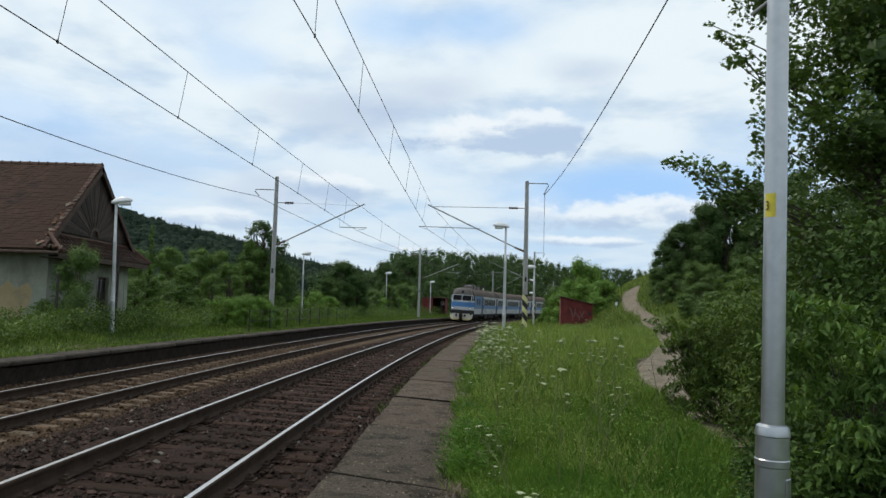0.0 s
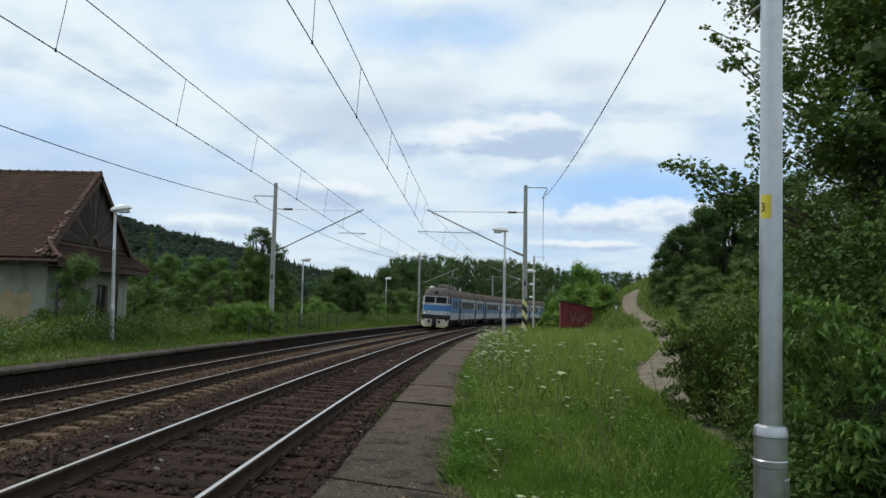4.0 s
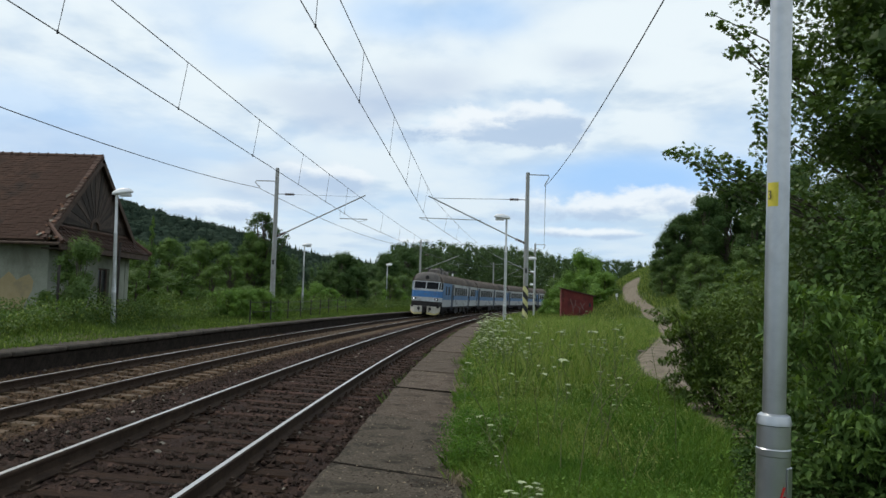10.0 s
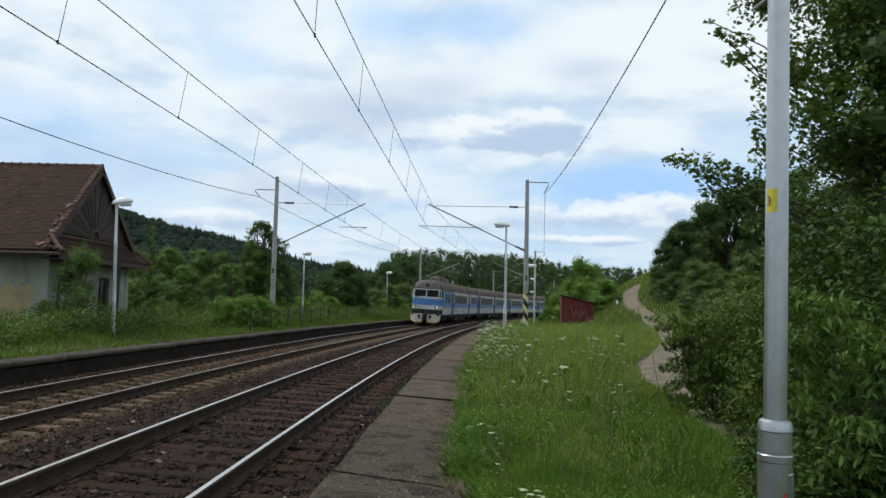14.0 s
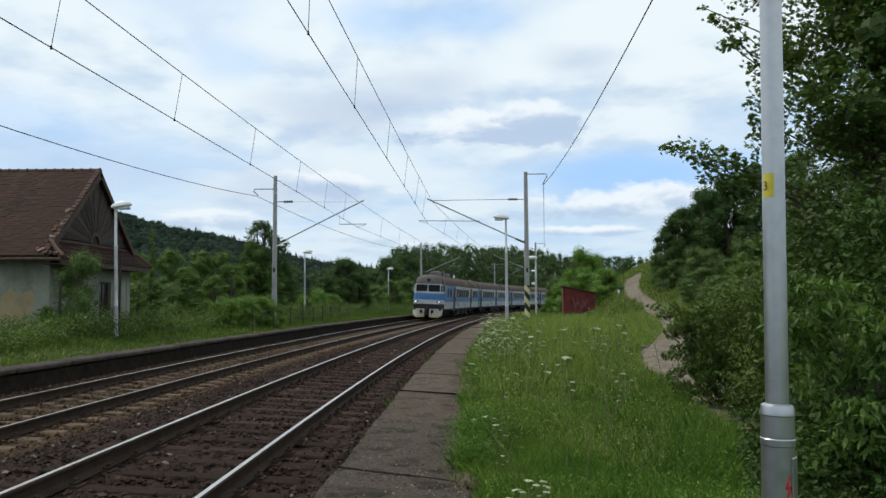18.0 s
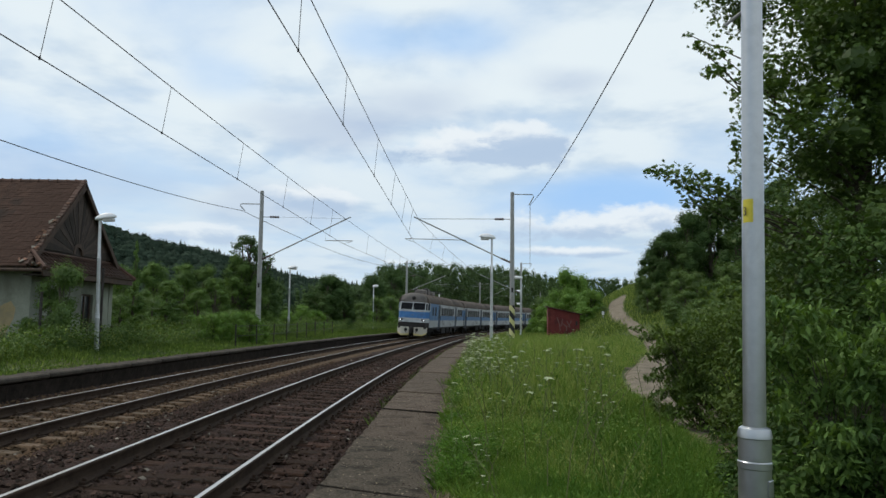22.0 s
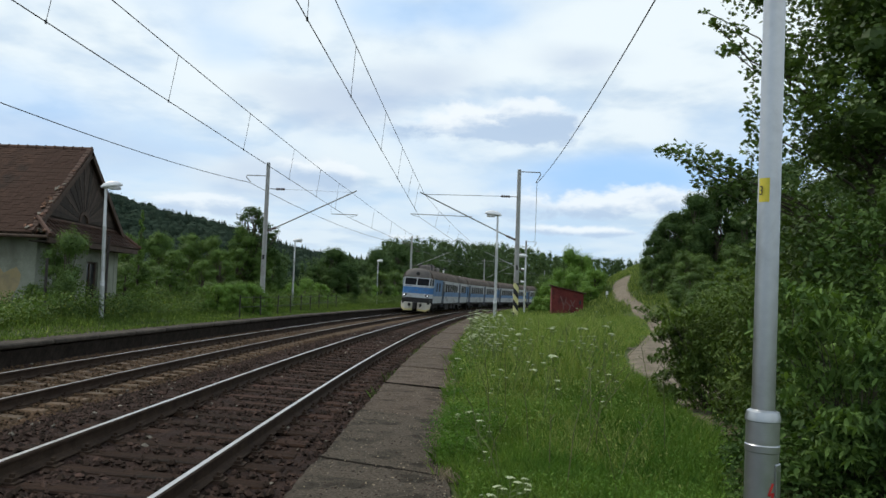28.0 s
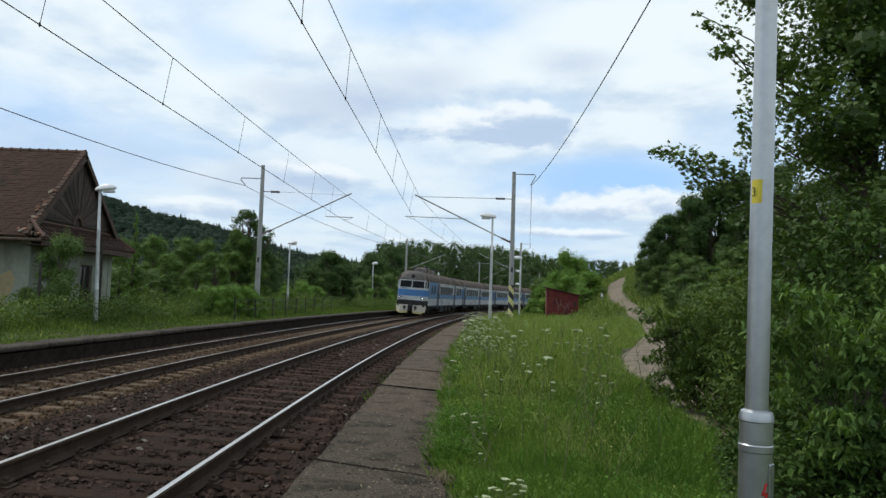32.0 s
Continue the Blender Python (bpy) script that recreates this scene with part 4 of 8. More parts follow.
def mast(x, y, side, label, top, contact, mess, arm_z, striped=False, bracket=True, far=False):
    """A catenary mast; its cantilever reaches to the points contact and mess."""
    s, _ = to_line(x, y)
    g = gz(x, y)
    t = thing("catenary_mast", pose(x, y, 0), label, "catenary mast", "catenary masts")
    n = 8 if far else 14
    part("pole", one(lathe([(0.145, g - 0.3), (0.14, g + 0.02), (0.135, g + 2.0), (0.115, 5.5), (0.10, top - 0.02), (0.08, top)], n)), M_MAST, t, smooth=True)
    part("footing", one(box(-0.35, 0.35, -0.35, 0.35, g - 0.4, g + 0.12, 0.03)), M_COPING, t)
    if striped:
        part("striped_sleeve", one(lathe([(0.144, g + 0.3), (0.141, g + 1.6), (0.139, 2.32)], n)), M_STRIPES, t, label="black and yellow diagonal stripes", smooth=True)
    c, ms = Vector(contact) - Vector((x, y, 0)), Vector(mess) - Vector((x, y, 0))
    d = Vector((ms.x, ms.y, 0))
    L = d.length
    d.normalize()
    foot = Vector((d.x * 0.1, d.y * 0.1, 4.6))
    tie = Vector((d.x * 0.1, d.y * 0.1, ms.z + 0.06))
    tip = ms + d * 0.25 + Vector((0, 0, 0.12))
    u = (foot - tip).normalized()
    part("insulator", one(insulator(foot + Vector((0, 0, 0.02)), foot - u * 0.55)), M_INSUL, t)
    part("insulator", one(insulator(tie + d * 0.36, tie + d * 0.85)), M_INSUL, t)
    part("strut", one(tube([foot - u * 0.5, tip], 0.034, 8)), M_MAST, t)
    part("tie_rod", one(tube([tie, tie + d * 0.4], 0.02, 6)).add(tube([tie + d * 0.8, ms + Vector((0, 0, 0.02))], 0.014 if side > 0 else 0.006, 6)), M_WIRE, t)
    w = (c.z + 0.12 - foot.z) / (tip.z - foot.z)
    on = foot.lerp(tip, min(max(w * 0.93, 0.15), 0.9))
    a0 = Vector((on.x, on.y, c.z + 0.12))
    e = c + d * 0.5 + Vector((0, 0, 0.16))
    if side < 0:
        a0 = c - d * 0.95 + Vector((0, 0, 0.16))
        k = min(max((Vector((a0.x, a0.y, 0)).length - Vector((foot.x, foot.y, 0)).length) / max(Vector((tip.x - foot.x, tip.y - foot.y, 0)).length, 0.1), 0), 1)
        part("hanger", one(tube([a0, foot.lerp(tip, k)], 0.004, 5)), M_WIRE, t)
    reg = Build().add(tube([a0, e], 0.022, 6)).add(tube([e - d * 0.05, e - d * 0.1 + Vector((0, 0, -0.06)), c + Vector((0, 0, 0.01))], 0.012, 6))
    part("registration_arm", reg, M_MAST, t)
    if bracket:
        b = Build()
        az = top - 0.12 if side > 0 else top - 0.72
        b.add(tube([(0, 0, az), (-d.x * 1.12, -d.y * 1.12, az)], 0.028, 6))
        b.add(tube([(-d.x * 1.1, -d.y * 1.1, az), (-d.x * 1.16, -d.y * 1.16, az - 0.1), tuple(Vector((-d.x * 0.9, -d.y * 0.9, arm_z)))], 0.03, 6))
        part("feeder_bracket", b, M_MAST, t)
    if not far:
        part("plate", one(box(-0.05, 0.05, -0.135, -0.115, g + 2.9, g + 3.15, 0.004)), M_BLACK, t)
    return t


def span(p, q, sag, n=14):
    p, q = Vector(p), Vector(q)
    return [p.lerp(q, i / n) - Vector((0, 0, 4 * sag * (i / n) * (1 - i / n))) for i in range(n + 1)]


def wire_thing(name, label, runs, r, droppers=()):
    t = thing(name, pose(0, 0, 0), label, "overhead wire", "overhead wires")
    for kind, pts in runs:
        part(kind, one(tube(pts, r, 6)), M_WIRE, t)
    for a, b in droppers:
        part("dropper", one(tube([a, b], 0.006, 5)).add(tube([b + Vector((0, 0, 0.03)), b - Vector((0, 0, 0.03))], 0.018, 5)), M_WIRE, t)
    return t


def make_catenary():
    # supports of the right-hand track: contact wire, then messenger
    rc = [Vector((-3.04, -12, 5.66)), Vector((-0.84, 40.0, 5.66)), at(86, -0.3, 5.45), at(131, 0.2, 5.6), at(176, -0.2, 5.6)]
    rm = [Vector((-3.15, -12, 6.9)), Vector((-0.62, 40.0, 6.88)), at(86, -0.2, 6.55), at(131, 0.2, 6.9), at(176, -0.2, 6.9)]
    lc = [Vector((-7.22, -12, 5.5)), Vector((-4.62, 40.0, 5.5)), at(85, LEFT - 0.2, 5.3), at(130, LEFT + 0.2, 5.5), at(176, LEFT, 5.5)]
    lm = [Vector((-7.02, -12, 6.8)), Vector((-4.50, 40.0, 6.83)), at(85, LEFT - 0.1, 6.35), at(130, LEFT + 0.2, 6.8), at(176, LEFT, 6.8)]
    drops = {0: (11.26, 15.66, 21.41, 26.7, 31.6, 35.8), 1: (11.37, 16.04, 21.39, 26.8, 31.57, 36.0)}
    for idx, (c, m, what) in enumerate(((rc, rm, "platform-side"), (lc, lm, "far"))):
        for i in range(len(c) - 1):
            sag = (0.15, 0.30)[idx] if i == 0 else 0.35
            cw, mw = span(c[i], c[i + 1], 0.0, 4), span(m[i], m[i + 1], sag, 24)
            dr = []
            ys = drops[idx] if i == 0 else np.linspace(c[i].y, c[i + 1].y, 9)[1:-1]
            for y in ys:
                u = (y - c[i].y) / (c[i + 1].y - c[i].y)
                dr.append((m[i].lerp(m[i + 1], u) - Vector((0, 0, 4 * sag * u * (1 - u))), c[i].lerp(c[i + 1], u)))
            wire_thing("overhead_line", "dark overhead contact wire hung by droppers from a messenger wire", (("contact_wire", cw), ("messenger_wire", mw)), 0.0095, dr)
    # masts on both sides
    lab_r = "grey steel catenary mast with black and yellow striped foot"
    lab_l = "grey catenary mast with a slanting cantilever arm"
    mast(4.42, 40.0, 1, lab_r, 8.42, rc[1], rm[1], 7.72, True)
    mast(10.4, 85.0, 1, lab_r, 8.05, rc[2], rm[2], 7.4, True)
    mast(-9.02, 40.0, -1, lab_l, 8.3, lc[1], lm[1], 7.22)
    mast(-2.57, 85.0, -1, lab_l, 8.1, lc[2], lm[2], 7.3)
    p3 = at(130, LEFT - 4.3)
    mast(p3.x, p3.y, -1, lab_l, 8.0, lc[3], lm[3], 7.3, far=True)
    p4 = at(176, LEFT - 4.2)
    mast(p4.x, p4.y, -1, lab_l, 8.0, lc[4], lm[4], 7.3, far=True)
    fr = [Vector((2.2, -14, 8.6)), Vector((5.38, 40, 7.72)), Vector((11.4, 85, 7.45))]
    fl = [Vector((-13.6, -14, 7.4)), Vector((-10.0, 40, 7.2)), Vector((-3.55, 85, 7.3)), at(130, LEFT - 5.2, 7.3)]
    for pts, sags in ((fr, (1.2, 0.4)), (fl, (1.22, 0.6, 0.6))):
        wire_thing("feeder_wire", "single dark feeder wire strung from mast to mast", [("wire", span(pts[i], pts[i + 1], sags[i], 24)) for i in range(len(pts) - 1)], 0.014)


make_catenary()

# ---- the station house ----


def make_house():
    X0, X1, Y0, Y1, EV, RG = -22.6, -13.42, 25.55, 32.05, 3.15, 6.45
    g = 0.1
    t = thing("house", pose(0, 0, 0), "small derelict station house with brown tiled roof and peeling pale plaster", "house")

    def wall(name, x0, x1, y0, y1, z1, holes, along):
        """A wall along an axis with real openings; holes are (a0, a1, z0, z1)."""
        b = Build()
        lo, hi = (x0, x1) if along == "x" else (y0, y1)
        cuts = sorted({lo, hi, *[h[0] for h in holes], *[h[1] for h in holes]})
        for a, c in zip(cuts, cuts[1:]):
            here = [h for h in holes if h[0] <= a + 1e-6 and h[1] >= c - 1e-6]
            z = g - 0.3
            for h in sorted(here, key=lambda q: q[2]):
                b.add(box(a, c, y0, y1, z, h[2]) if along == "x" else box(x0, x1, a, c, z, h[2]))
                z = h[3]
            b.add(box(a, c, y0, y1, z, z1) if along == "x" else box(x0, x1, a, c, z, z1))
        return part(name, b, M_PLASTER, t)

    wall("wall", X0, X1, Y0, Y0 + 0.35, EV, [(-20.9, -19.8, 1.1, 2.5), (-18.2, -17.2, 1.1, 2.5)], "x")
    wall("wall", X0, X1, Y1 - 0.35, Y1, EV, [], "x")
    wall("wall", X1 - 0.35, X1, Y0 + 0.35, Y1 - 0.35, EV, [(27.2, 28.2, g, 2.2), (29.3, 30.3, 0.9, 2.37)], "y")
    wall("wall", X0, X0 + 0.35, Y0 + 0.35, Y1 - 0.35, EV, [], "y")

    def window(x, y, w, h, z, rz):
        fr = thing("window", pose(x, y, z, 0, 0, rz), "", "")
        for k in ("label", "category"):
            if k in fr:
                del fr[k]
        fr.parent = t
        f = Build()
        for a in (box(-w / 2, w / 2, 0, 0.09, 0, 0.07), box(-w / 2, w / 2, 0, 0.09, h - 0.07, h), box(-w / 2, -w / 2 + 0.07, 0, 0.09, 0.07, h - 0.07),
                  box(w / 2 - 0.07, w / 2, 0, 0.09, 0.07, h - 0.07), box(-0.03, 0.03, 0.01, 0.08, 0.07, h - 0.07)):
            f.add(a)
        part("window_frame", f, M_WOOD_TRIM, fr)
        for s0 in (-w / 2 + 0.07, 0.03):
            part("pane", one(box(s0, s0 + w / 2 - 0.1, 0.04, 0.05, 0.07, h - 0.07)), M_WINDOW, fr)
        part("window_sill", one(box(-w / 2 - 0.06, w / 2 + 0.06, -0.1, 0.0, -0.06, 0.0, 0.01)), M_COPING, fr)

    window(-20.35, Y0 + 0.1, 1.1, 1.4, 1.1, 0)
    window(-17.7, Y0 + 0.1, 1.0, 1.4, 1.1, 0)
    window(X1 - 0.1, 29.8, 1.0, 1.47, 0.9, 90)
    d = Build().add(box(X1 - 0.22, X1 - 0.16, 27.22, 28.18, g, 2.18))
    for y in (27.32, 27.78):
        d.add(box(X1 - 0.16, X1 - 0.14, y, y + 0.34, 0.4, 1.1, 0.01)).add(box(X1 - 0.16, X1 - 0.14, y, y + 0.34, 1.25, 2.0, 0.01))
    part("door", d, M_WOOD_TRIM, t)
    part("floor", one(box(X0 + 0.35, X1 - 0.35, Y0 + 0.35, Y1 - 0.35, g - 0.2, g)), M_COPING, t)
    # pilasters at the corners
    for y in (Y0 - 0.03, Y1 - 0.32):
        part("corner_pilaster", one(box(X1 - 0.42, X1 + 0.03, y, y + 0.35, g - 0.3, EV - 0.05, 0.015)), M_PLASTER, t)
    # roof slopes of overlapping tiles
    YM = (Y0 + Y1) / 2
    run, rise = YM - Y0 + 0.65, RG - EV + 0.25
    sl = math.hypot(run, rise)
    rx = X1 + 0.14
    rows, cols = 36, 56
    cw, rl = (rx - X0 + 0.4) / cols, sl / rows
    tile = Build().add(box(0.0015, cw - 0.0015, 0, rl + 0.05, 0.0, 0.018)).mesh("roof_tile", M_TILE)
    for side in (0, 1):
        slope = thing("roof_slope", Matrix.Translation((X0 - 0.4, Y0 - 0.65, EV - 0.05 + 0.03)) @ Matrix.Rotation(math.atan2(rise, run), 4, "X") if side == 0 else
                      Matrix.Translation((rx, Y1 + 0.65, EV - 0.05 + 0.03)) @ Matrix.Rotation(math.pi, 4, "Z") @ Matrix.Rotation(math.atan2(rise, run), 4, "X"), "", "")
        slope.parent = t
        part("roof_deck", one(box(0, rx - X0 + 0.4, 0, sl, -0.08, -0.005)), M_WOOD_TRIM, slope)
        bat = Build()
        for r in range(rows):
            for c in range(cols):
                m = pose(c * cw, r * rl, 0.02 + random.uniform(-0.004, 0.006), -2.2, 0, random.uniform(-0.5, 0.5))
                if side == 0 and c >= cols - 10:
                    link("roof_tile", tile, slope, m)
                else:
                    bat.add(box(0.0015, cw - 0.0015, 0, rl + 0.05, 0.0, 0.018), 0, m)
        tagged(part("tile_field", bat, M_TILE, slope), kind="stuff")
    verge = Build().add(box(-0.12, 0.06, 0, 0.17, -0.03, 0.035, 0.008)).mesh("verge_tile", M_RIDGE)
    for i in range(26):
        u = (i + 0.3) / 26.5
        p = Vector((rx, Y0 - 0.65 + u * run, EV - 0.02 + u * rise + 0.03))
        link("verge_tile", verge, t, Matrix.Translation(p) @ Matrix.Rotation(math.atan2(rise, run), 4, "X") @ pose(0, 0, 0, random.uniform(-4, 4), random.uniform(-6, 6), random.uniform(-8, 8)))
    # plaster fallen off the front, and broken tiles left along the gable edge
    patch = [(-15.17, 1.35), (-15.02, 1.80), (-14.74, 2.07), (-14.57, 1.92), (-14.46, 1.78), (-14.27, 1.90), (-14.04, 2.00), (-13.88, 1.75), (-13.92, 1.42), (-14.08, 1.10), (-14.22, 0.82), (-14.50, 0.60), (-14.82, 0.52), (-15.32, 0.40), (-15.82, 0.55), (-15.92, 1.10)]
    n = len(patch)
    part("bare_patch", one(([(x, Y0 - 0.004, z) for x, z in patch] + [(x, Y0 + 0.02, z) for x, z in patch], [tuple(range(n)), *[(i, n + i, n + (i + 1) % n, (i + 1) % n) for i in range(n)]])), M_UNDERCOAT, t, label="tan undercoat where the plaster has come off")
    for i in range(18):
        u = random.uniform(0.02, 0.72)
        k = random.uniform(0.5, 1.0)
        part("broken_tile", one(box(-0.09 * k, 0.07, -0.06 * k, 0.07 * k, 0.0, 0.03, 0.006)), M_BROKEN if i % 3 else M_STONE_PALE, t,
             Matrix.Translation((rx - random.uniform(0.0, 0.35) * (1 - u), Y0 - 0.65 + u * run, EV + 0.06 + u * rise)) @ Matrix.Rotation(math.atan2(rise, run), 4, "X") @ pose(0, 0, 0, random.uniform(-20, 20), random.uniform(-20, 20), random.uniform(0, 360)))
    ridge = one(lathe([(0.13, 0.0), (0.15, 0.02), (0.125, 0.04), (0.115, 0.36)], 10)).mesh("ridge_tile", M_RIDGE, True)
    for i in range(27):
        link("ridge_tile", ridge, t, pose(rx + 0.02 - i * 0.35, YM, RG + 0.17, 0, -90, 0))
    # barge boards and sunburst gable
    for sy in (-1, 1):
        p, q = Vector((rx + 0.04, YM, RG + 0.16)), Vector((rx + 0.04, YM + sy * (run - 0.05), EV + 0.05))
        dd = (q - p)
        m = Matrix.Translation(p) @ Matrix.Rotation(math.atan2(dd.z, dd.y) if sy > 0 else math.atan2(dd.z, dd.y), 4, "X")
        part("barge_board", one(box(-0.03, 0.03, 0, dd.length, -0.2, 0.0, 0.008) if sy > 0 else box(-0.03, 0.03, 0, dd.length, 0.0, 0.2, 0.008)), M_WOOD_TRIM, t, m)
    cx, cz = X1 + 0.0, EV + 0.68
    half = run - 0.62
    gtop = RG - 0.05
    part("gable_backing", one(([(X1 - 0.1, Y0, EV), (X1 - 0.1, Y1, EV), (X1 - 0.1, YM, gtop), (X1 - 0.02, Y0, EV), (X1 - 0.02, Y1, EV), (X1 - 0.02, YM, gtop)],
                              [(0, 2, 1), (3, 4, 5), (0, 1, 4, 3), (1, 2, 5, 4), (2, 0, 3, 5)])), M_WOOD_DARK, t)
    nb = 26
    for i in range(nb):
        a0, a1 = math.pi * i / nb, math.pi * (i + 1) / nb
        am = (a0 + a1) / 2

        def hit(a):
            dy, dz = math.cos(a), math.sin(a)
            k = (gtop - cz) / (YM - Y0)
            r = (gtop - cz - 0.02) / (dz + k * abs(dy) + 1e-6)
            return (YM + dy * r, cz + dz * r)
        r0 = 0.42
        b = Build()
        lift = 0.012 * (i % 2) + 0.02
        q = [(YM + r0 * math.cos(a0), cz + r0 * math.sin(a0)), (YM + r0 * math.cos(a1), cz + r0 * math.sin(a1)), hit(a1), hit(a0)]
        v = [(X1 - 0.02, y, z) for y, z in q] + [(X1 + lift, y, z) for y, z in q]
        b.add((v, [(0, 1, 2, 3), (7, 6, 5, 4), (0, 4, 5, 1), (1, 5, 6, 2), (2, 6, 7, 3), (3, 7, 4, 0)]))
        part("gable_board", b, M_WOOD_DARK, t)
    arch = Build()
    for i in range(10):
        a0, a1 = math.pi * i / 10, math.pi * (i + 1) / 10
        q = [(YM + r * math.cos(a), cz + r * math.sin(a)) for r, a in ((0.28, a0), (0.28, a1), (0.43, a1), (0.43, a0))]
        v = [(X1 - 0.02, y, z) for y, z in q] + [(X1 + 0.05, y, z) for y, z in q]
        arch.add((v, [(0, 1, 2, 3), (7, 6, 5, 4), (0, 4, 5, 1), (1, 5, 6, 2), (2, 6, 7, 3), (3, 7, 4, 0)]))
    part("arch_frame", arch, M_WOOD_TRIM, t)
    # pent roof across the gable foot, with a broken near corner
    fall, out_x = 0.60, 0.72
    ang = math.atan2(fall, out_x)
    pent = thing("pent_roof", Matrix.Translation((X1 + out_x, Y0 - 0.62, EV - 0.08)) @ Matrix.Rotation(math.pi / 2, 4, "Z") @ Matrix.Rotation(ang, 4, "X"), "", "")
    pent.parent = t
    wlen, deep = Y1 - Y0 + 1.2, math.hypot(fall, out_x)
    part("roof_deck", one(([(0, 0, -0.1), (wlen, 0, -0.1), (wlen - 0.55, deep, -0.1), (0.55, deep, -0.1), (0, 0, -0.004), (wlen, 0, -0.004), (wlen - 0.55, deep, -0.004), (0.55, deep, -0.004)],
                           [(3, 2, 1, 0), (4, 5, 6, 7), (0, 1, 5, 4), (1, 2, 6, 5), (2, 3, 7, 6), (3, 0, 4, 7)])), M_WOOD_TRIM, pent)
    for r in range(5):
        for c in range(24):
            u = (c + 0.5) * wlen / 24
            if min(u, wlen - u) < 0.1 + 0.11 * r:
                continue
            link("roof_tile", tile, pent, pose(c * wlen / 24, r * 0.245, 0.02 + random.uniform(-0.004, 0.010), -2.0, 0, random.uniform(-1.0, 1.0)))
    part("flashing", one(tube([(0.5, deep + 0.02, 0.05), (wlen - 0.5, deep + 0.02, 0.05)], 0.05, 7)), M_RIDGE, pent)
    for a, b in ((0.0, 0.5), (wlen, wlen - 0.5)):
        part("hip_cap", one(tube([(a, 0, 0.03), (b, deep, 0.05)], 0.075, 7)), M_RIDGE, pent)
    part("fascia", one(box(X1 + out_x - 0.08, X1 + out_x - 0.03, Y0 - 0.6, Y1 + 0.4, EV - 0.32, EV - 0.14, 0.005)), M_WOOD_TRIM, t)
    part("soffit", one(box(X1 + 0.01, X1 + out_x - 0.08, Y0 - 0.55, Y1 + 0.35, EV - 0.30, EV - 0.26)), M_WOOD_DARK, t)
    for i in range(14):
        k = random.uniform(0.5, 1.0)
        part("broken_tile", one(box(-0.09 * k, 0.07, -0.06 * k, 0.07 * k, 0.0, 0.03, 0.006)), M_BROKEN if i % 2 else M_STONE_PALE, t,
             pose(X1 + random.uniform(0.15, 0.62), Y0 - random.uniform(0.3, 0.62), EV + random.uniform(0.0, 0.10), random.uniform(-30, 30), random.uniform(10, 50), random.uniform(0, 360)))
    gut = Build().add(tube([(X0, Y0 - 0.72, EV - 0.12), (X1 + 0.7, Y0 - 0.72, EV - 0.14)], 0.055, 8))
    part("gutter", gut, M_WOOD_TRIM, t)


make_house()

# ---- hut, shelter, fence, small sign ----


def make_hut():
    t = thing("hut", pose(10.35, 58.0, 0.0, 0, 0, -6), "small red-brown sheet metal hut with pale graffiti among weeds", "hut")
    z0, hw = 0.1, 1.2
    b = Build()
    b.add(([(-hw, -0.8, z0), (hw, -0.8, z0), (hw, 0.9, z0), (-hw, 0.9, z0), (-hw, -0.8, 2.52), (hw, -0.8, 2.02), (hw, 0.9, 2.02), (-hw, 0.9, 2.52)],
           [(0, 1, 5, 4), (1, 2, 6, 5), (2, 3, 7, 6), (3, 0, 4, 7), (4, 5, 6, 7), (0, 3, 2, 1)]))
    for i in range(13):
        x = -hw + 0.09 + i * 0.185
        part("batten", one(box(x - 0.02, x + 0.02, -0.83, -0.8, z0, 2.5 - (x + hw) * 0.21)), M_RUST_RED, t)
    part("body", b, M_RUST_RED, t)
    roof = Build().add(box(-hw - 0.2, hw + 0.25, -1.0, 1.1, 0.0, 0.05, 0.01))
    part("roof", roof, M_HUT_ROOF, t, Matrix.Translation((0, 0, 2.30)) @ Matrix.Rotation(math.atan(0.208), 4, "Y"))
    gr = Build()
    for x, z, a, l in ((-0.4, 1.45, 70, 0.7), (-0.15, 1.4, 100, 0.6), (0.05, 1.2, 40, 0.5), (0.35, 1.25, 65, 0.6), (0.45, 1.3, 120, 0.5), (-0.3, 1.0, 85, 0.45), (0.2, 0.95, 100, 0.4)):
        gr.add(box(-l / 2, l / 2, -0.006, 0.0, -0.03, 0.03), 0, Matrix.Translation((x, -0.84, z)) @ Matrix.Rotation(radians(a), 4, "Y"))
    part("graffiti", gr, M_GRAFFITI, t, label="pale unreadable graffiti strokes")
    part("vent", one(box(0.88, 1.02, -0.845, -0.80, 1.2, 1.5, 0.01)), M_BLACK, t)


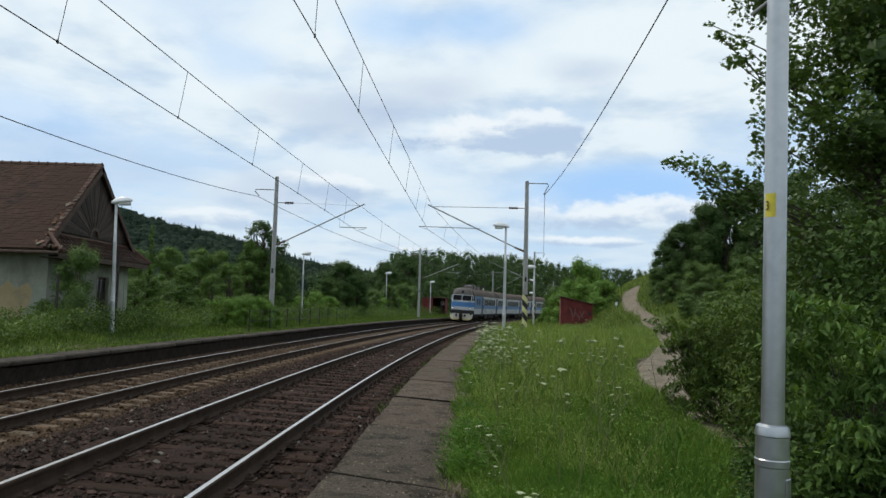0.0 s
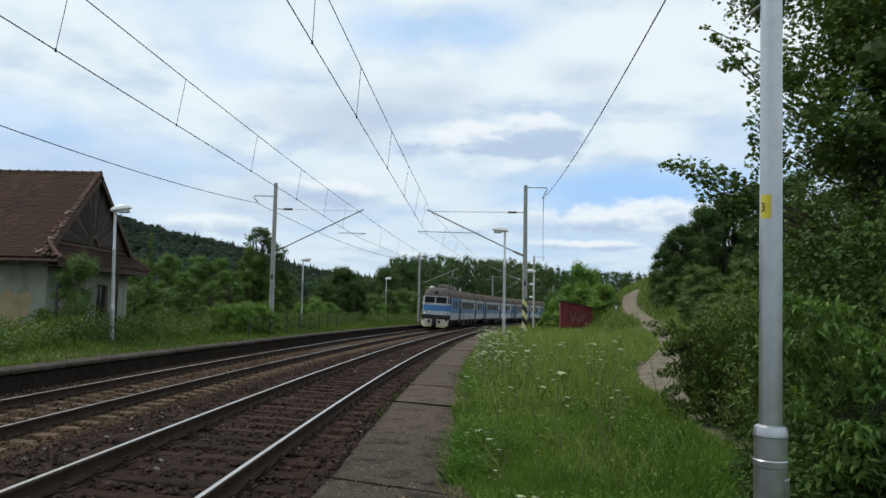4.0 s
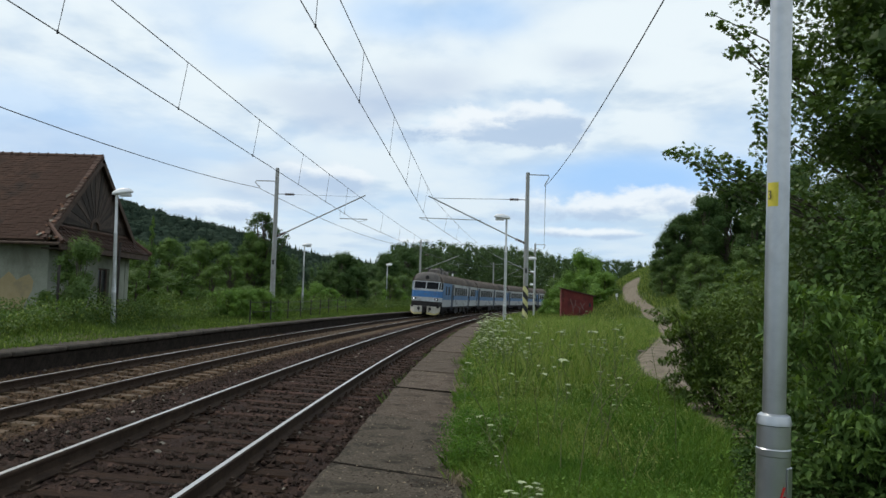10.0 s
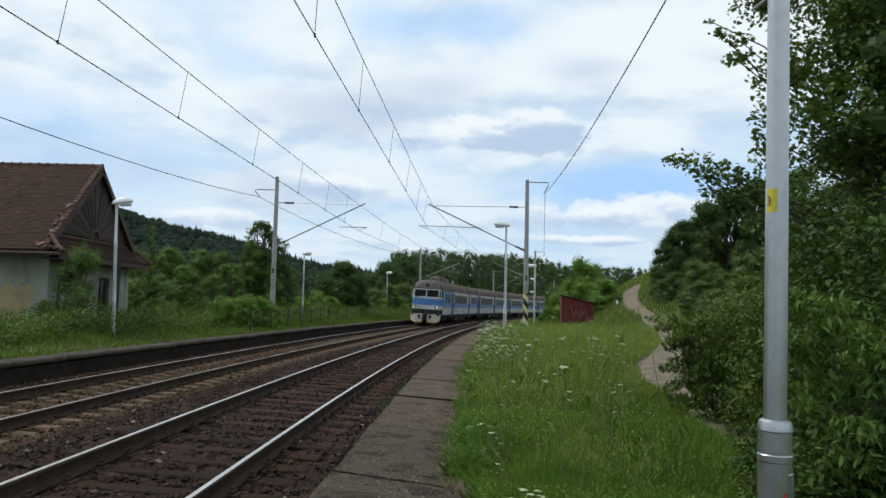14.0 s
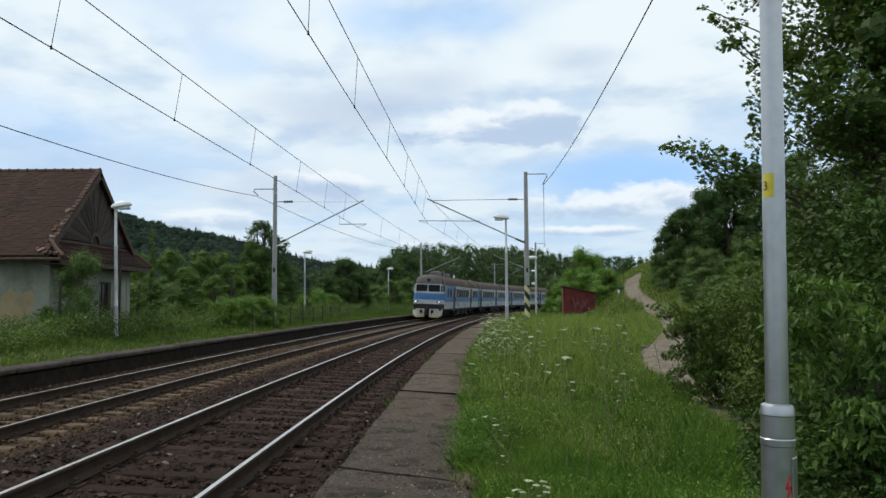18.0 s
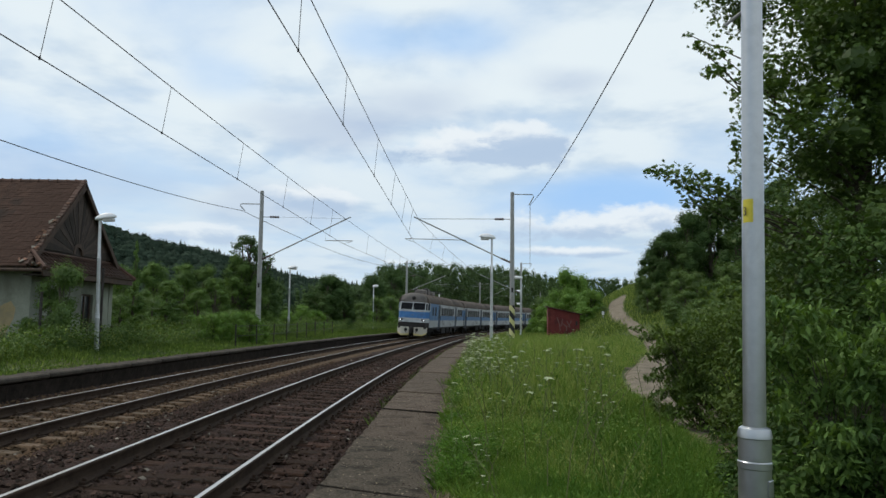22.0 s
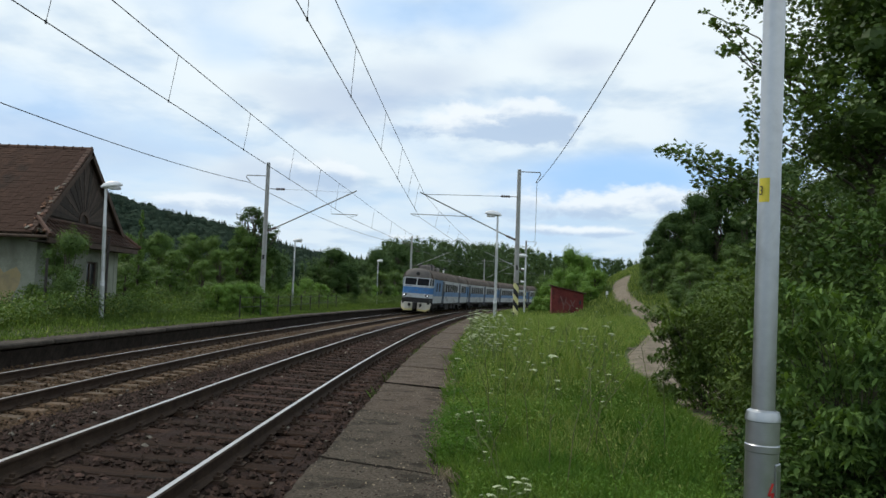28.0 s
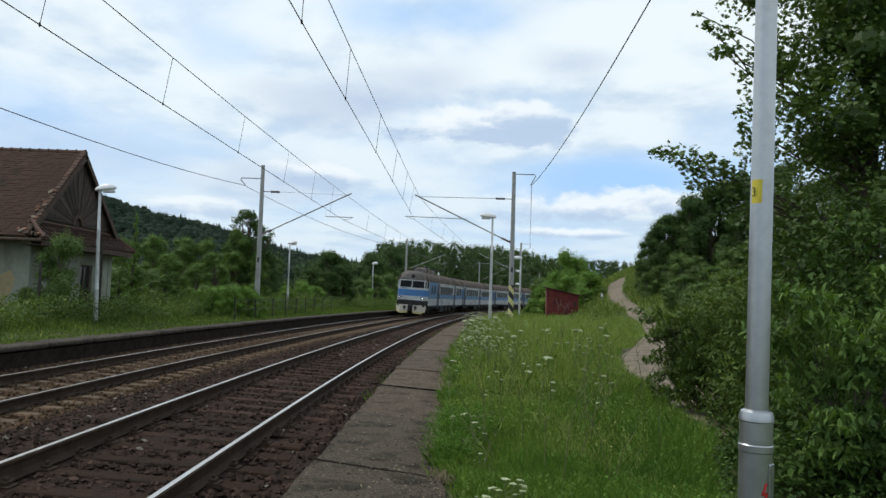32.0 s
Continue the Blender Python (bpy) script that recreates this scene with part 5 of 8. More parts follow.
def make_shelter():
    t = thing("shelter", on_line(107.5, LEFT - 7.75, 0.27), "dark red open waiting shelter on the far platform", "shelter")
    # the far wall is coloured dark to stand in for the shade inside
    for a, m in ((box(-1.6, -1.5, -1.6, 1.6, 0, 2.5), M_RUST_RED), (box(-1.5, 1.4, 1.5, 1.6, 0, 2.5), M_WOOD_DARK), (box(-1.5, 0.0, -1.6, -1.5, 0, 2.5), M_RUST_RED), (box(1.3, 1.4, 0.2, 1.5, 0, 2.5), M_RUST_RED)):
        part("wall", one(a), m, t)
    part("post", one(box(1.28, 1.4, -1.6, -1.48, 0, 2.5, 0.01)), M_WOOD_TRIM, t)
    part("roof", one(box(-1.8, 1.6, -1.8, 1.8, 2.5, 2.62, 0.02)), M_HUT_ROOF, t)
    part("bench", one(box(-1.4, -1.0, -1.3, 1.3, 0.4, 0.46, 0.01)).add(box(-1.3, -1.1, -1.0, -0.9, 0, 0.4)).add(box(-1.3, -1.1, 0.9, 1.0, 0, 0.4)), M_WOOD_TRIM, t)
    part("notice_board", one(box(0.4, 1.05, 1.47, 1.5, 1.5, 2.1, 0.004)), M_SIGN, t)


def make_fence():
    t = thing("fence", pose(0, 0, 0), "low dark metal fence behind the far platform", "fence")
    pts = [at(s, -7.95 - 0.1 * math.sin(s * 0.3) - 1.3 * smooth01(40, 60, s)) for s in np.arange(34.2, 59, 2.9)]
    for p in pts:
        part("post", one(box(-0.026, 0.026, -0.026, 0.026, -0.1, 1.05, 0.006)), M_FENCE, t, pose(p.x, p.y, gz(p.x, p.y), random.uniform(-2, 2), random.uniform(-2, 2), 0))
    for a, b in zip(pts, pts[1:]):
        for h in (0.5, 0.95):
            part("rail", one(tube([(a.x, a.y, gz(a.x, a.y) + h), (b.x, b.y, gz(b.x, b.y) + h)], 0.014, 6)), M_FENCE, t)
    for x, y, h in ((-12.35, 24.2, 2.0), (-11.6, 26.9, 2.9)):
        q = thing("dark_post", pose(x, y, gz(x, y)), "thin dark metal post among the bushes", "post")
        part("pole", one(tube([(0, 0, -0.2), (0, 0, h)], 0.045, 8)), M_FENCE, q)
        part("cap", one(box(-0.055, 0.055, -0.055, 0.055, h, h + 0.03, 0.005)), M_FENCE, q)


def make_small_sign():
    x, y = 12.75, 55.0
    GH = 2.0 - gz(x, y)
    t = thing("track_sign", pose(x, y, gz(x, y)), "small white sign on a thin post beside the dirt path", "sign")
    part("post", one(tube([(0, 0, -0.2), (0, 0, GH + 0.25)], 0.03, 6)), M_MAST, t)
    part("sign_board", one(box(-0.085, 0.085, -0.045, -0.03, GH, GH + 0.25, 0.005)), M_SIGN, t)


make_hut()
make_shelter()
make_fence()
make_small_sign()

# ---- the electric train ----
CAR_L, CAR_W = 24.2, 1.41


def roof_profile(n=13):
    """Half width and height of the roof arc, from the left eave to the right one."""
    out = []
    for i in range(n):
        a = math.pi * (1 - i / (n - 1))
        out.append((1.41 * math.copysign(abs(math.cos(a)) ** 0.9, math.cos(a)), 3.12 + 0.92 * math.sin(a)))
    return out


def bogie(t, y):
    b = thing("bogie", pose(0, y, 0), "", "")
    b.parent = t
    fr = Build()
    for x in (-1.0, 1.0):
        fr.add(box(x - 0.07, x + 0.07, -1.7, 1.7, 0.52, 0.78, 0.03))
        for yy in (-1.25, 1.25):
            fr.add(box(x - 0.12, x + 0.12, yy - 0.2, yy + 0.2, 0.3, 0.6, 0.03))
            fr.add(lathe([(0.09, 0.6), (0.09, 0.95)], 8, x, yy))
    fr.add(box(-0.95, 0.95, -0.3, 0.3, 0.55, 0.85, 0.04))
    part("frame", fr, M_T_DARK, b)
    sets = []
    for yy in (-1.25, 1.25):
        w = Build()
        R = Matrix.Rotation(math.pi / 2, 4, "Y")
        for x in (-0.75, 0.75):
            w.add(lathe([(0.46, -0.065), (0.44, -0.03), (0.44, 0.065), (0.3, 0.066), (0.15, 0.09), (0.08, 0.1)], 18), 0, Matrix.Translation((x, 0, 0)) @ R)
        w.add(tube([(-0.75, 0, 0), (0.75, 0, 0)], 0.075, 8))
        sets.append(part("wheelset", w, M_T_DARK, b, pose(0, yy, 0.44)))
    return sets


def train_car(front, label):
    """One car; its cab end or leading end is at local y = 0 and it reaches to +y."""
    t = thing("train_car", pose(0, 0, 0), label, "train car", "train cars")
    y0, y1 = (0.9 if front else 0.12), CAR_L
    doors = (6.4, 17.6) if front else (1.2, 12.2, 22.6)
    dw = 0.7
    for side in (-1, 1):
        x = side * CAR_W
        xi = side * (CAR_W - 0.06)
        lo, hi = min(x, xi), max(x, xi)
        b = Build()
        wins = []
        y = y0 + 0.25
        if front:
            wins.append((2.35, 2.95))
            wins.append((3.7, 4.5))
            y = 7.5
        else:
            y = y0 + 2.2
        while y + 1.2 < y1 - 0.4:
            if all(y + 1.15 < d - dw - 0.15 or y > d + dw + 0.15 for d in doors):
                wins.append((y, y + 1.12))
            y += 1.42
        dspan = [(d - dw, d + dw) for d in doors]
        # panels below and above the windows, cut at the doors
        cuts = sorted([y0, y1] + [c for d in dspan for c in d])
        for a, c in zip(cuts[::2], cuts[1::2]):
            b.add(box(lo, hi, a, c, 0.98, 1.30), 0)
            b.add(box(lo, hi, a, c, 1.30, 1.62), 0)
            b.add(box(lo, hi, a, c, 1.62, 2.06), 1)
            ws = sorted(w for w in wins if w[0] >= a and w[1] <= c)
            e = a
            for w0, w1 in ws + [(c, c)]:
                end = (w0 >= c and c > y1 - 0.1) or (not front and e <= y0 + 0.1)
                b.add(box(lo, hi, e, w0, 2.06, 2.84), 2 if (front and e < 6) or end else 3)
                e = w1
            b.add(box(lo, hi, a, c, 2.84, 3.14), 2 if front and a < 5 else 0)
        part("body_side", b, [M_T_SIDE, M_T_SIDEBLUE, M_T_SIDEBLUE, M_T_SIDE], t)
        rain = Build().add(tube([(x, y0 + 0.1, 3.15), (x, y1 - 0.1, 3.15)], 0.03, 6))
        part("gutter", rain, M_T_ROOF, t)
        part("sole_bar", one(box(min(x, x - side * 0.1), max(x, x - side * 0.1), y0, y1, 0.86, 0.975, 0.01)), M_T_DARK, t)
        for w0, w1 in wins:
            gl = Build()
            for a, c, z0, z1 in ((w0, w1, 2.06, 2.10), (w0, w1, 2.80, 2.84), (w0, w0 + 0.04, 2.10, 2.80), (w1 - 0.04, w1, 2.10, 2.80), (w0 + 0.04, w1 - 0.04, 2.52, 2.545)):
                gl.add(box(min(x, x - side * 0.04) + side * 0.004, max(x, x - side * 0.04) + side * 0.004, a, c, z0, z1))
            part("window_frame", gl, M_T_DARK, t)
            part("window", one(box(side * (CAR_W - 0.05), side * (CAR_W - 0.03), w0, w1, 2.06, 2.84) if side > 0 else box(-CAR_W + 0.03, -CAR_W + 0.05, w0, w1, 2.06, 2.84)), M_T_GLASS, t)
        for d in doors:
            db = Build()
            for k in (0, 1):
                a = d - dw + 0.02 + k * dw
                db.add(box(min(xi, xi - side * 0.03), max(xi, xi - side * 0.03), a, a + dw - 0.03, 0.75, 3.05, 0.006))
            dr = part("door", db, M_T_DOOR, t)
            for k in (0, 1):
                a = d - dw + 0.16 + k * dw
                part("pane", one(box(min(xi + side * 0.004, xi - side * 0.02), max(xi + side * 0.004, xi - side * 0.02), a, a + dw - 0.31, 1.9, 2.75)), M_T_GLASS, dr)
            part("step", one(box(min(side * 1.15, side * 1.43), max(side * 1.15, side * 1.43), d - dw, d + dw, 0.6, 0.66, 0.01)), M_T_DARK, t)
            part("lintel", one(box(lo, hi, d - dw, d + dw, 3.05, 3.14)), M_T_SIDE, t)
    part("floor", one(box(-1.34, 1.34, y0, y1, 0.85, 1.0)), M_T_DARK, t)
    inner = Build().add(box(-1.33, 1.33, y1 - 0.08, y1 - 0.02, 1.0, 3.1)).add(box(-0.5, 0.5, y1 - 0.02, y1 + 0.2, 1.05, 3.1))
    if not front:
        inner.add(box(-1.33, 1.33, y0 + 0.02, y0 + 0.08, 1.0, 3.1)).add(box(-0.5, 0.5, y0 - 0.2, y0 + 0.02, 1.05, 3.1))
    part("end_wall", inner, M_T_DARK, t)
    # roof
    rp = roof_profile()
    n = len(rp)
    ys = [(0.55, 1.0, 0)] if front else [(y0, 1.0, 0)]
    ys += [(y, 1.0, 0) for y in (3, 8, 13, 18, y1)]
    v, f = [], []
    for y, k, _ in ys:
        v += [(a * k, y, c) for a, c in rp]
    for i in range(len(ys) - 1):
        for k in range(n - 1):
            f.append((i * n + k, i * n + k + 1, (i + 1) * n + k + 1, (i + 1) * n + k))
    f.append(tuple(range(n)))
    f.append(tuple((len(ys) - 1) * n + k for k in range(n)))
    part("roof", one((v, f)), M_T_ROOF, t, smooth=True)
    rib = one(tube([(a * 1.004, 0, c + 0.004) for a, c in rp], 0.013, 5)).mesh("roof_rib", M_T_ROOF)
    for y in np.arange(2.0, y1, 2.0):
        link("roof_rib", rib, t, pose(0, float(y), 0))
    eq = Build()
    if front:
        for y, w, l, h in ((3.1, 0.55, 1.5, 0.42), (5.3, 0.4, 0.9, 0.55), (7.0, 0.5, 1.6, 0.36)):
            eq.add(box(-w, w, y, y + l, 3.88, 3.98 + h, 0.08))
        part("roof_box", eq, M_T_DOME, t)
        for x, y, r, h in ((-0.42, 3.3, 0.20, 4.50), (0.35, 3.9, 0.26, 4.56), (0.0, 6.4, 0.16, 4.60)):
            part("roof_fan", one(lathe([(r * 0.9, 3.85), (r, 4.0), (r, h - 0.14), (r * 0.72, h - 0.04), (r * 0.3, h)], 12, x, y)), M_T_DARK, t, smooth=True)
        for x, y in ((-0.3, 8.9), (0.3, 8.9), (-0.3, 12.2), (0.3, 12.2)):
            part("insulator", one(insulator((x, y, 3.98), (x, y, 4.32), 0.09, 4)), M_LAMP, t)
        rails = Build()
        for x in (-0.7, 0.7):
            rails.add(tube([(x, 3.0, 4.02), (x, 3.0, 4.36), (x, 8.4, 4.34), (x, 8.4, 4.02)], 0.022, 5))
        part("roof_rail", rails, M_T_DARK, t)
        pan = Build()
        for x in (-0.75, 0.75):
            pan.add(tube([(x, 8.9, 4.32), (x, 12.2, 4.32)], 0.035, 6)).add(tube([(x, 9.0, 4.34), (0.6 * x, 11.4, 4.50)], 0.025, 6))
        pan.add(tube([(-0.85, 11.3, 4.52), (0.85, 11.3, 4.52)], 0.03, 6)).add(box(-0.75, 0.75, 10.2, 10.5, 4.27, 4.36, 0.02))
        part("pantograph", pan, M_T_DARK, t)
        part("aerial", one(lathe([(0.14, 3.86), (0.14, 3.95), (0.08, 4.0)], 10, -0.35, 2.0)), M_LAMP, t)
    else:
        for y in (4.0, 9.0, 14.0, 19.5):
            eq.add(box(-0.28, 0.28, y, y + 0.5, 3.86, 3.98, 0.03))
        part("roof_vents", eq, M_T_ROOF, t)
    # underframe
    ub = Build()
    for a, c, z in ((9.0, 11.4, 0.32), (12.2, 14.0, 0.4), (14.6, 16.0, 0.35)):
        ub.add(box(-1.25, 1.25, a, c, z, 0.9, 0.04))
    ub.add(box(-1.1, 1.1, 1.2, y1 - 0.4, 0.72, 0.9))
    part("equipment_case", ub, M_T_DARK, t)
    wheels = bogie(t, 4.0) + bogie(t, 20.4)
    if not front:
        return t, wheels
    # cab front: sections from the nose face back to the sides
    face = [(-1.41, 0.95), (-1.12, 0.12), (-0.72, 0.0), (0.72, 0.0), (1.12, 0.12), (1.41, 0.95)]
    zs = [0.98, 1.40, 1.77, 2.33, 2.47, 3.14]
    lean = [0.0, 0.0, 0.02, 0.05, 0.07, 0.26]
    v = []
    for z, l in zip(zs, lean):
        for x, y in face:
            v.append((x * (1 - 0.02 * l), y + l * (1 - y), z))
    k = len(face)
    fb = Build()
    for i, col in enumerate((2, 0, 1, 0)):
        fb.add((v, [(i * k + j, i * k + j + 1, (i + 1) * k + j + 1, (i + 1) * k + j) for j in range(k - 1)]), col)
    nose = part("front", fb, [M_T_GREY, M_T_BLUE, M_T_DARK], t)
    # windscreen pillars and panes
    def rim(j, u, i):
        a, b = Vector(v[i * k + j]), Vector(v[i * k + j + 1])
        return a.lerp(b, u)
    wsf = Build()
    for j, u in ((0, 0.0), (0, 0.52), (1, 0.0), (2, 0.5), (3, 1.0), (4, 0.48), (4, 1.0)):
        wsf.add(tube([rim(j, u, 4), rim(j, u, 5)], 0.045, 6))
    for i in (4, 5):
        wsf.add(tube([rim(j, u, i) for j in range(k - 1) for u in (0, 1)], 0.04, 6))
    part("windscreen_frame", wsf, M_T_GREY, t)
    for j, ua, ub_ in ((0, 0.0, 0.52), (0, 0.52, 1.0), (1, 0.0, 1.0), (2, 0.0, 0.5), (2, 0.5, 1.0), (3, 0, 1), (4, 0, 0.48), (4, 0.48, 1.0)):
        q = [rim(j, ua, 4), rim(j, ub_, 4), rim(j, ub_, 5), rim(j, ua, 5)]
        nrm = (q[1] - q[0]).cross(q[3] - q[0]).normalized() * 0.012
        q2 = [p - nrm for p in q]
        part("windscreen", one(([tuple(p) for p in q + q2], [(0, 1, 2, 3), (7, 6, 5, 4), (0, 4, 5, 1), (1, 5, 6, 2), (2, 6, 7, 3), (3, 7, 4, 0)])), M_T_GLASS, t)
    # dome over the windscreen, from the face edge up to the roof
    dv, df = [], []
    steps = 6
    edge = [v[5 * k + j] for j in range(k)]
    ex = [e[0] for e in edge]
    rows = []
    for i in range(steps + 1):
        w = i / steps
        row = []
        for a, c in rp:
            ye = float(np.interp(a, ex, [e[1] for e in edge]))
            z = 3.12 + (c - 3.12) * (math.sin(w * math.pi / 2) ** 0.8)
            y = ye + (max(0.62, ye) - ye) * w ** 1.4
            row.append((a, y, z))
        rows.append(row)
    for r in rows:
        dv += r
    for i in range(steps):
        for j in range(n - 1):
            df.append((i * n + j, i * n + j + 1, (i + 1) * n + j + 1, (i + 1) * n + j))
    part("dome", one((dv, df)), M_T_DOME, t, smooth=True)
    horn = Build().add(lathe([(0.15, 0.0), (0.17, 0.02), (0.17, 0.06), (0.12, 0.08)], 14), 0, Matrix.Translation((0.02, 0.33, 3.52)) @ Matrix.Rotation(math.pi / 2, 4, "X"))
    part("top_lamp", horn, M_T_DARK, t)
    for x in (-0.92, 0.92):
        for dx in (-0.12, 0.14):
            h = Build().add(lathe([(0.12, 0.0), (0.135, 0.02), (0.135, 0.05), (0.085, 0.055)], 14), 0, Matrix.Translation((x + dx * (1 if x < 0 else -1), 0.10 if abs(x) > 0.8 else 0.02, 1.60)) @ Matrix.Rotation(math.pi / 2, 4, "X"))
            hl = part("headlight", h, M_T_DARK, nose)
            on = dx < 0
            disc = Build().add(lathe([(0.05, 0.0), (0.05, 0.01)], 14), 0, Matrix.Translation((x + dx * (1 if x < 0 else -1), 0.045 if abs(x) > 0.8 else 0.0, 1.60)) @ Matrix.Rotation(math.pi / 2, 4, "X"))
            link("lens", disc.mesh("lens", M_HEADLIGHT if on else M_LENS), hl)
    bars = Build()
    for i in range(6):
        bars.add(box(-0.98 + i * 0.1, -0.91 + i * 0.1, -0.004, 0.12, 2.40, 2.45))
    part("lettering", bars, M_T_DARK, nose, label="small dark unreadable lettering")
    part("emblem", one(box(-0.14, 0.14, -0.008, 0.05, 1.97, 2.11, 0.003)), M_T_SIDEBLUE, nose)
    beam = Build().add(box(-1.25, 1.25, 0.12, 0.6, 0.84, 1.02, 0.03)).add(box(-1.24, 1.24, 0.02, 0.9, 1.04, 1.34, 0.05))
    part("buffer_beam", beam, M_T_DARK, t)
    cp = Build().add(box(-0.16, 0.16, -0.35, 0.4, 0.72, 1.0, 0.04)).add(box(-0.1, 0.1, -0.42, -0.3, 0.4, 0.95, 0.03))
    part("coupler", cp, M_T_DARK, t)
    for sx in (-1, 1):
        pl = Build()
        pl.add(([(sx * 0.22, -0.05, 0.42), (sx * 0.95, -0.05, 0.34), (sx * 1.33, 0.35, 0.52), (sx * 1.36, 0.4, 0.98), (sx * 0.9, -0.02, 0.98), (sx * 0.22, -0.02, 0.98),
                 (sx * 0.22, 0.0, 0.42), (sx * 0.95, 0.0, 0.34), (sx * 1.3, 0.4, 0.52), (sx * 1.33, 0.45, 0.98), (sx * 0.9, 0.03, 0.98), (sx * 0.22, 0.03, 0.98)],
                [(0, 1, 4, 5), (1, 2, 3, 4), (6, 11, 10, 7), (7, 10, 9, 8), (0, 6, 7, 1), (1, 7, 8, 2), (2, 8, 9, 3), (3, 9, 10, 4), (4, 10, 11, 5), (5, 11, 6, 0)]))
        plough = part("snow_plough", pl, M_T_CREAM, t)
        yl = Build()
        yl.add(([(sx * 0.22, -0.06, 0.26), (sx * 0.95, -0.06, 0.2), (sx * 1.3, 0.33, 0.4), (sx * 1.33, 0.34, 0.53), (sx * 0.95, -0.06, 0.345), (sx * 0.22, -0.06, 0.425),
                 (sx * 0.22, -0.02, 0.26), (sx * 0.95, -0.02, 0.2), (sx * 1.28, 0.37, 0.4), (sx * 1.3, 0.38, 0.53), (sx * 0.95, -0.02, 0.345), (sx * 0.22, -0.02, 0.425)],
                [(0, 1, 4, 5), (1, 2, 3, 4), (6, 11, 10, 7), (7, 10, 9, 8), (0, 6, 7, 1), (1, 7, 8, 2), (2, 8, 9, 3), (3, 9, 10, 4), (4, 10, 11, 5), (5, 11, 6, 0)]))
        part("edge_strip", yl, M_T_YELLOW, plough, label="yellow warning edge")
        part("hose", one(tube([(sx * 0.5, -0.1, 0.95), (sx * 0.52, -0.22, 0.7), (sx * 0.45, -0.2, 0.5)], 0.035, 6)).add(box(sx * 0.5 - 0.12, sx * 0.5 + 0.12, -0.12, -0.04, 0.62, 0.86, 0.02)), M_T_DARK, t)
    part("cab_wall", one(box(-1.3, 1.3, 1.8, 1.86, 1.0, 3.1)), M_T_DARK, t)
    part("cab_desk", one(box(-1.2, 1.2, 0.35, 0.9, 1.0, 2.3, 0.04)), M_T_DARK, t)
    return t, wheels


FRONT_CAR, FRONT_WHEELS = train_car(True, "front car of a blue and grey electric train with lit headlights")
CARS = [(FRONT_CAR, FRONT_WHEELS)]
second = train_car(False, "blue and grey electric train trailer car with a sooty brown roof")
CARS.append(second)
for _ in range(3):
    c = copy_thing(second[0], pose(0, 0, 0))
    CARS.append((c, [w for w in c.children_recursive if w.name.startswith("wheelset")]))

# front of the train along the line, by the second
RUN_T = [0.0, 0.5, 1.0, 1.5, 2.0, 2.5, 3.0, 3.5, 4.0, 4.5, 5.0, 5.5, 6.0, 6.5, 7.0, 7.5]
RUN_S = [88.3, 85.5, 82.9, 80.6, 78.6, 76.7, 75.0, 73.3, 71.8, 70.5, 69.4, 68.4, 67.5, 66.8, 66.4, 66.3]


def car_pose(s):
    """The pose of a car whose leading end is at s, by its two bogies."""
    a, b = at(s + 4.0, LEFT, LEFT_Z), at(s + 20.4, LEFT, LEFT_Z)
    d = (b - a).normalized()
    m = Matrix.Translation(a) @ Matrix.Rotation(math.atan2(-d.x, d.y), 4, "Z") @ Matrix.Rotation(math.atan(CANT), 4, "Y")
    return m @ Matrix.Translation((0, -4.0, 0))


def motions():
    for i, (c, wheels) in enumerate(CARS):
        rows = [(t, car_pose(s + i * 24.6)) for t, s in zip(RUN_T, RUN_S)] + [(20.0, car_pose(RUN_S[-1] + i * 24.6)), (32.0, car_pose(RUN_S[-1] + i * 24.6))]
        walk(c, rows)
        if i > 1:
            continue
        ts = np.linspace(0, 7.5, 91)
        ss = np.interp(ts, RUN_T, RUN_S)
        for w in wheels:
            p = w.location.copy()
            walk(w, [(float(t), Matrix.Translation(p) @ Matrix.Rotation((s - RUN_S[-1]) / 0.44, 4, "X")) for t, s in zip(ts, ss)] + [(32.0, Matrix.Translation(p))])

# ---- plants ----
RNG = np.random.default_rng(11)
KITE = np.array([(0, -0.5, 0), (0.30, -0.05, 0.06), (0, 0.5, -0.04), (-0.30, -0.05, 0.06)])
MAPLE = np.array([(0, -0.42, 0), (0.16, -0.30, 0.03), (0.46, -0.24, 0.05), (0.26, -0.02, 0.03), (0.42, 0.22, 0.02), (0.15, 0.17, 0.01), (0, 0.55, -0.06),
                  (-0.15, 0.17, 0.01), (-0.42, 0.22, 0.02), (-0.26, -0.02, 0.03), (-0.46, -0.24, 0.05), (-0.16, -0.30, 0.03)])
OVAL = np.array([(0, -0.5, 0), (0.20, -0.25, 0.05), (0.24, 0.05, 0.06), (0, 0.5, -0.08), (-0.24, 0.05, 0.06), (-0.20, -0.25, 0.05)])
LANCE = np.array([(0, -0.5, 0), (0.13, -0.28, 0.03), (0.17, 0.0, 0.05), (0.09, 0.27, 0.0), (0, 0.52, -0.08), (-0.09, 0.27, 0.0), (-0.17, 0.0, 0.05), (-0.13, -0.28, 0.03)])


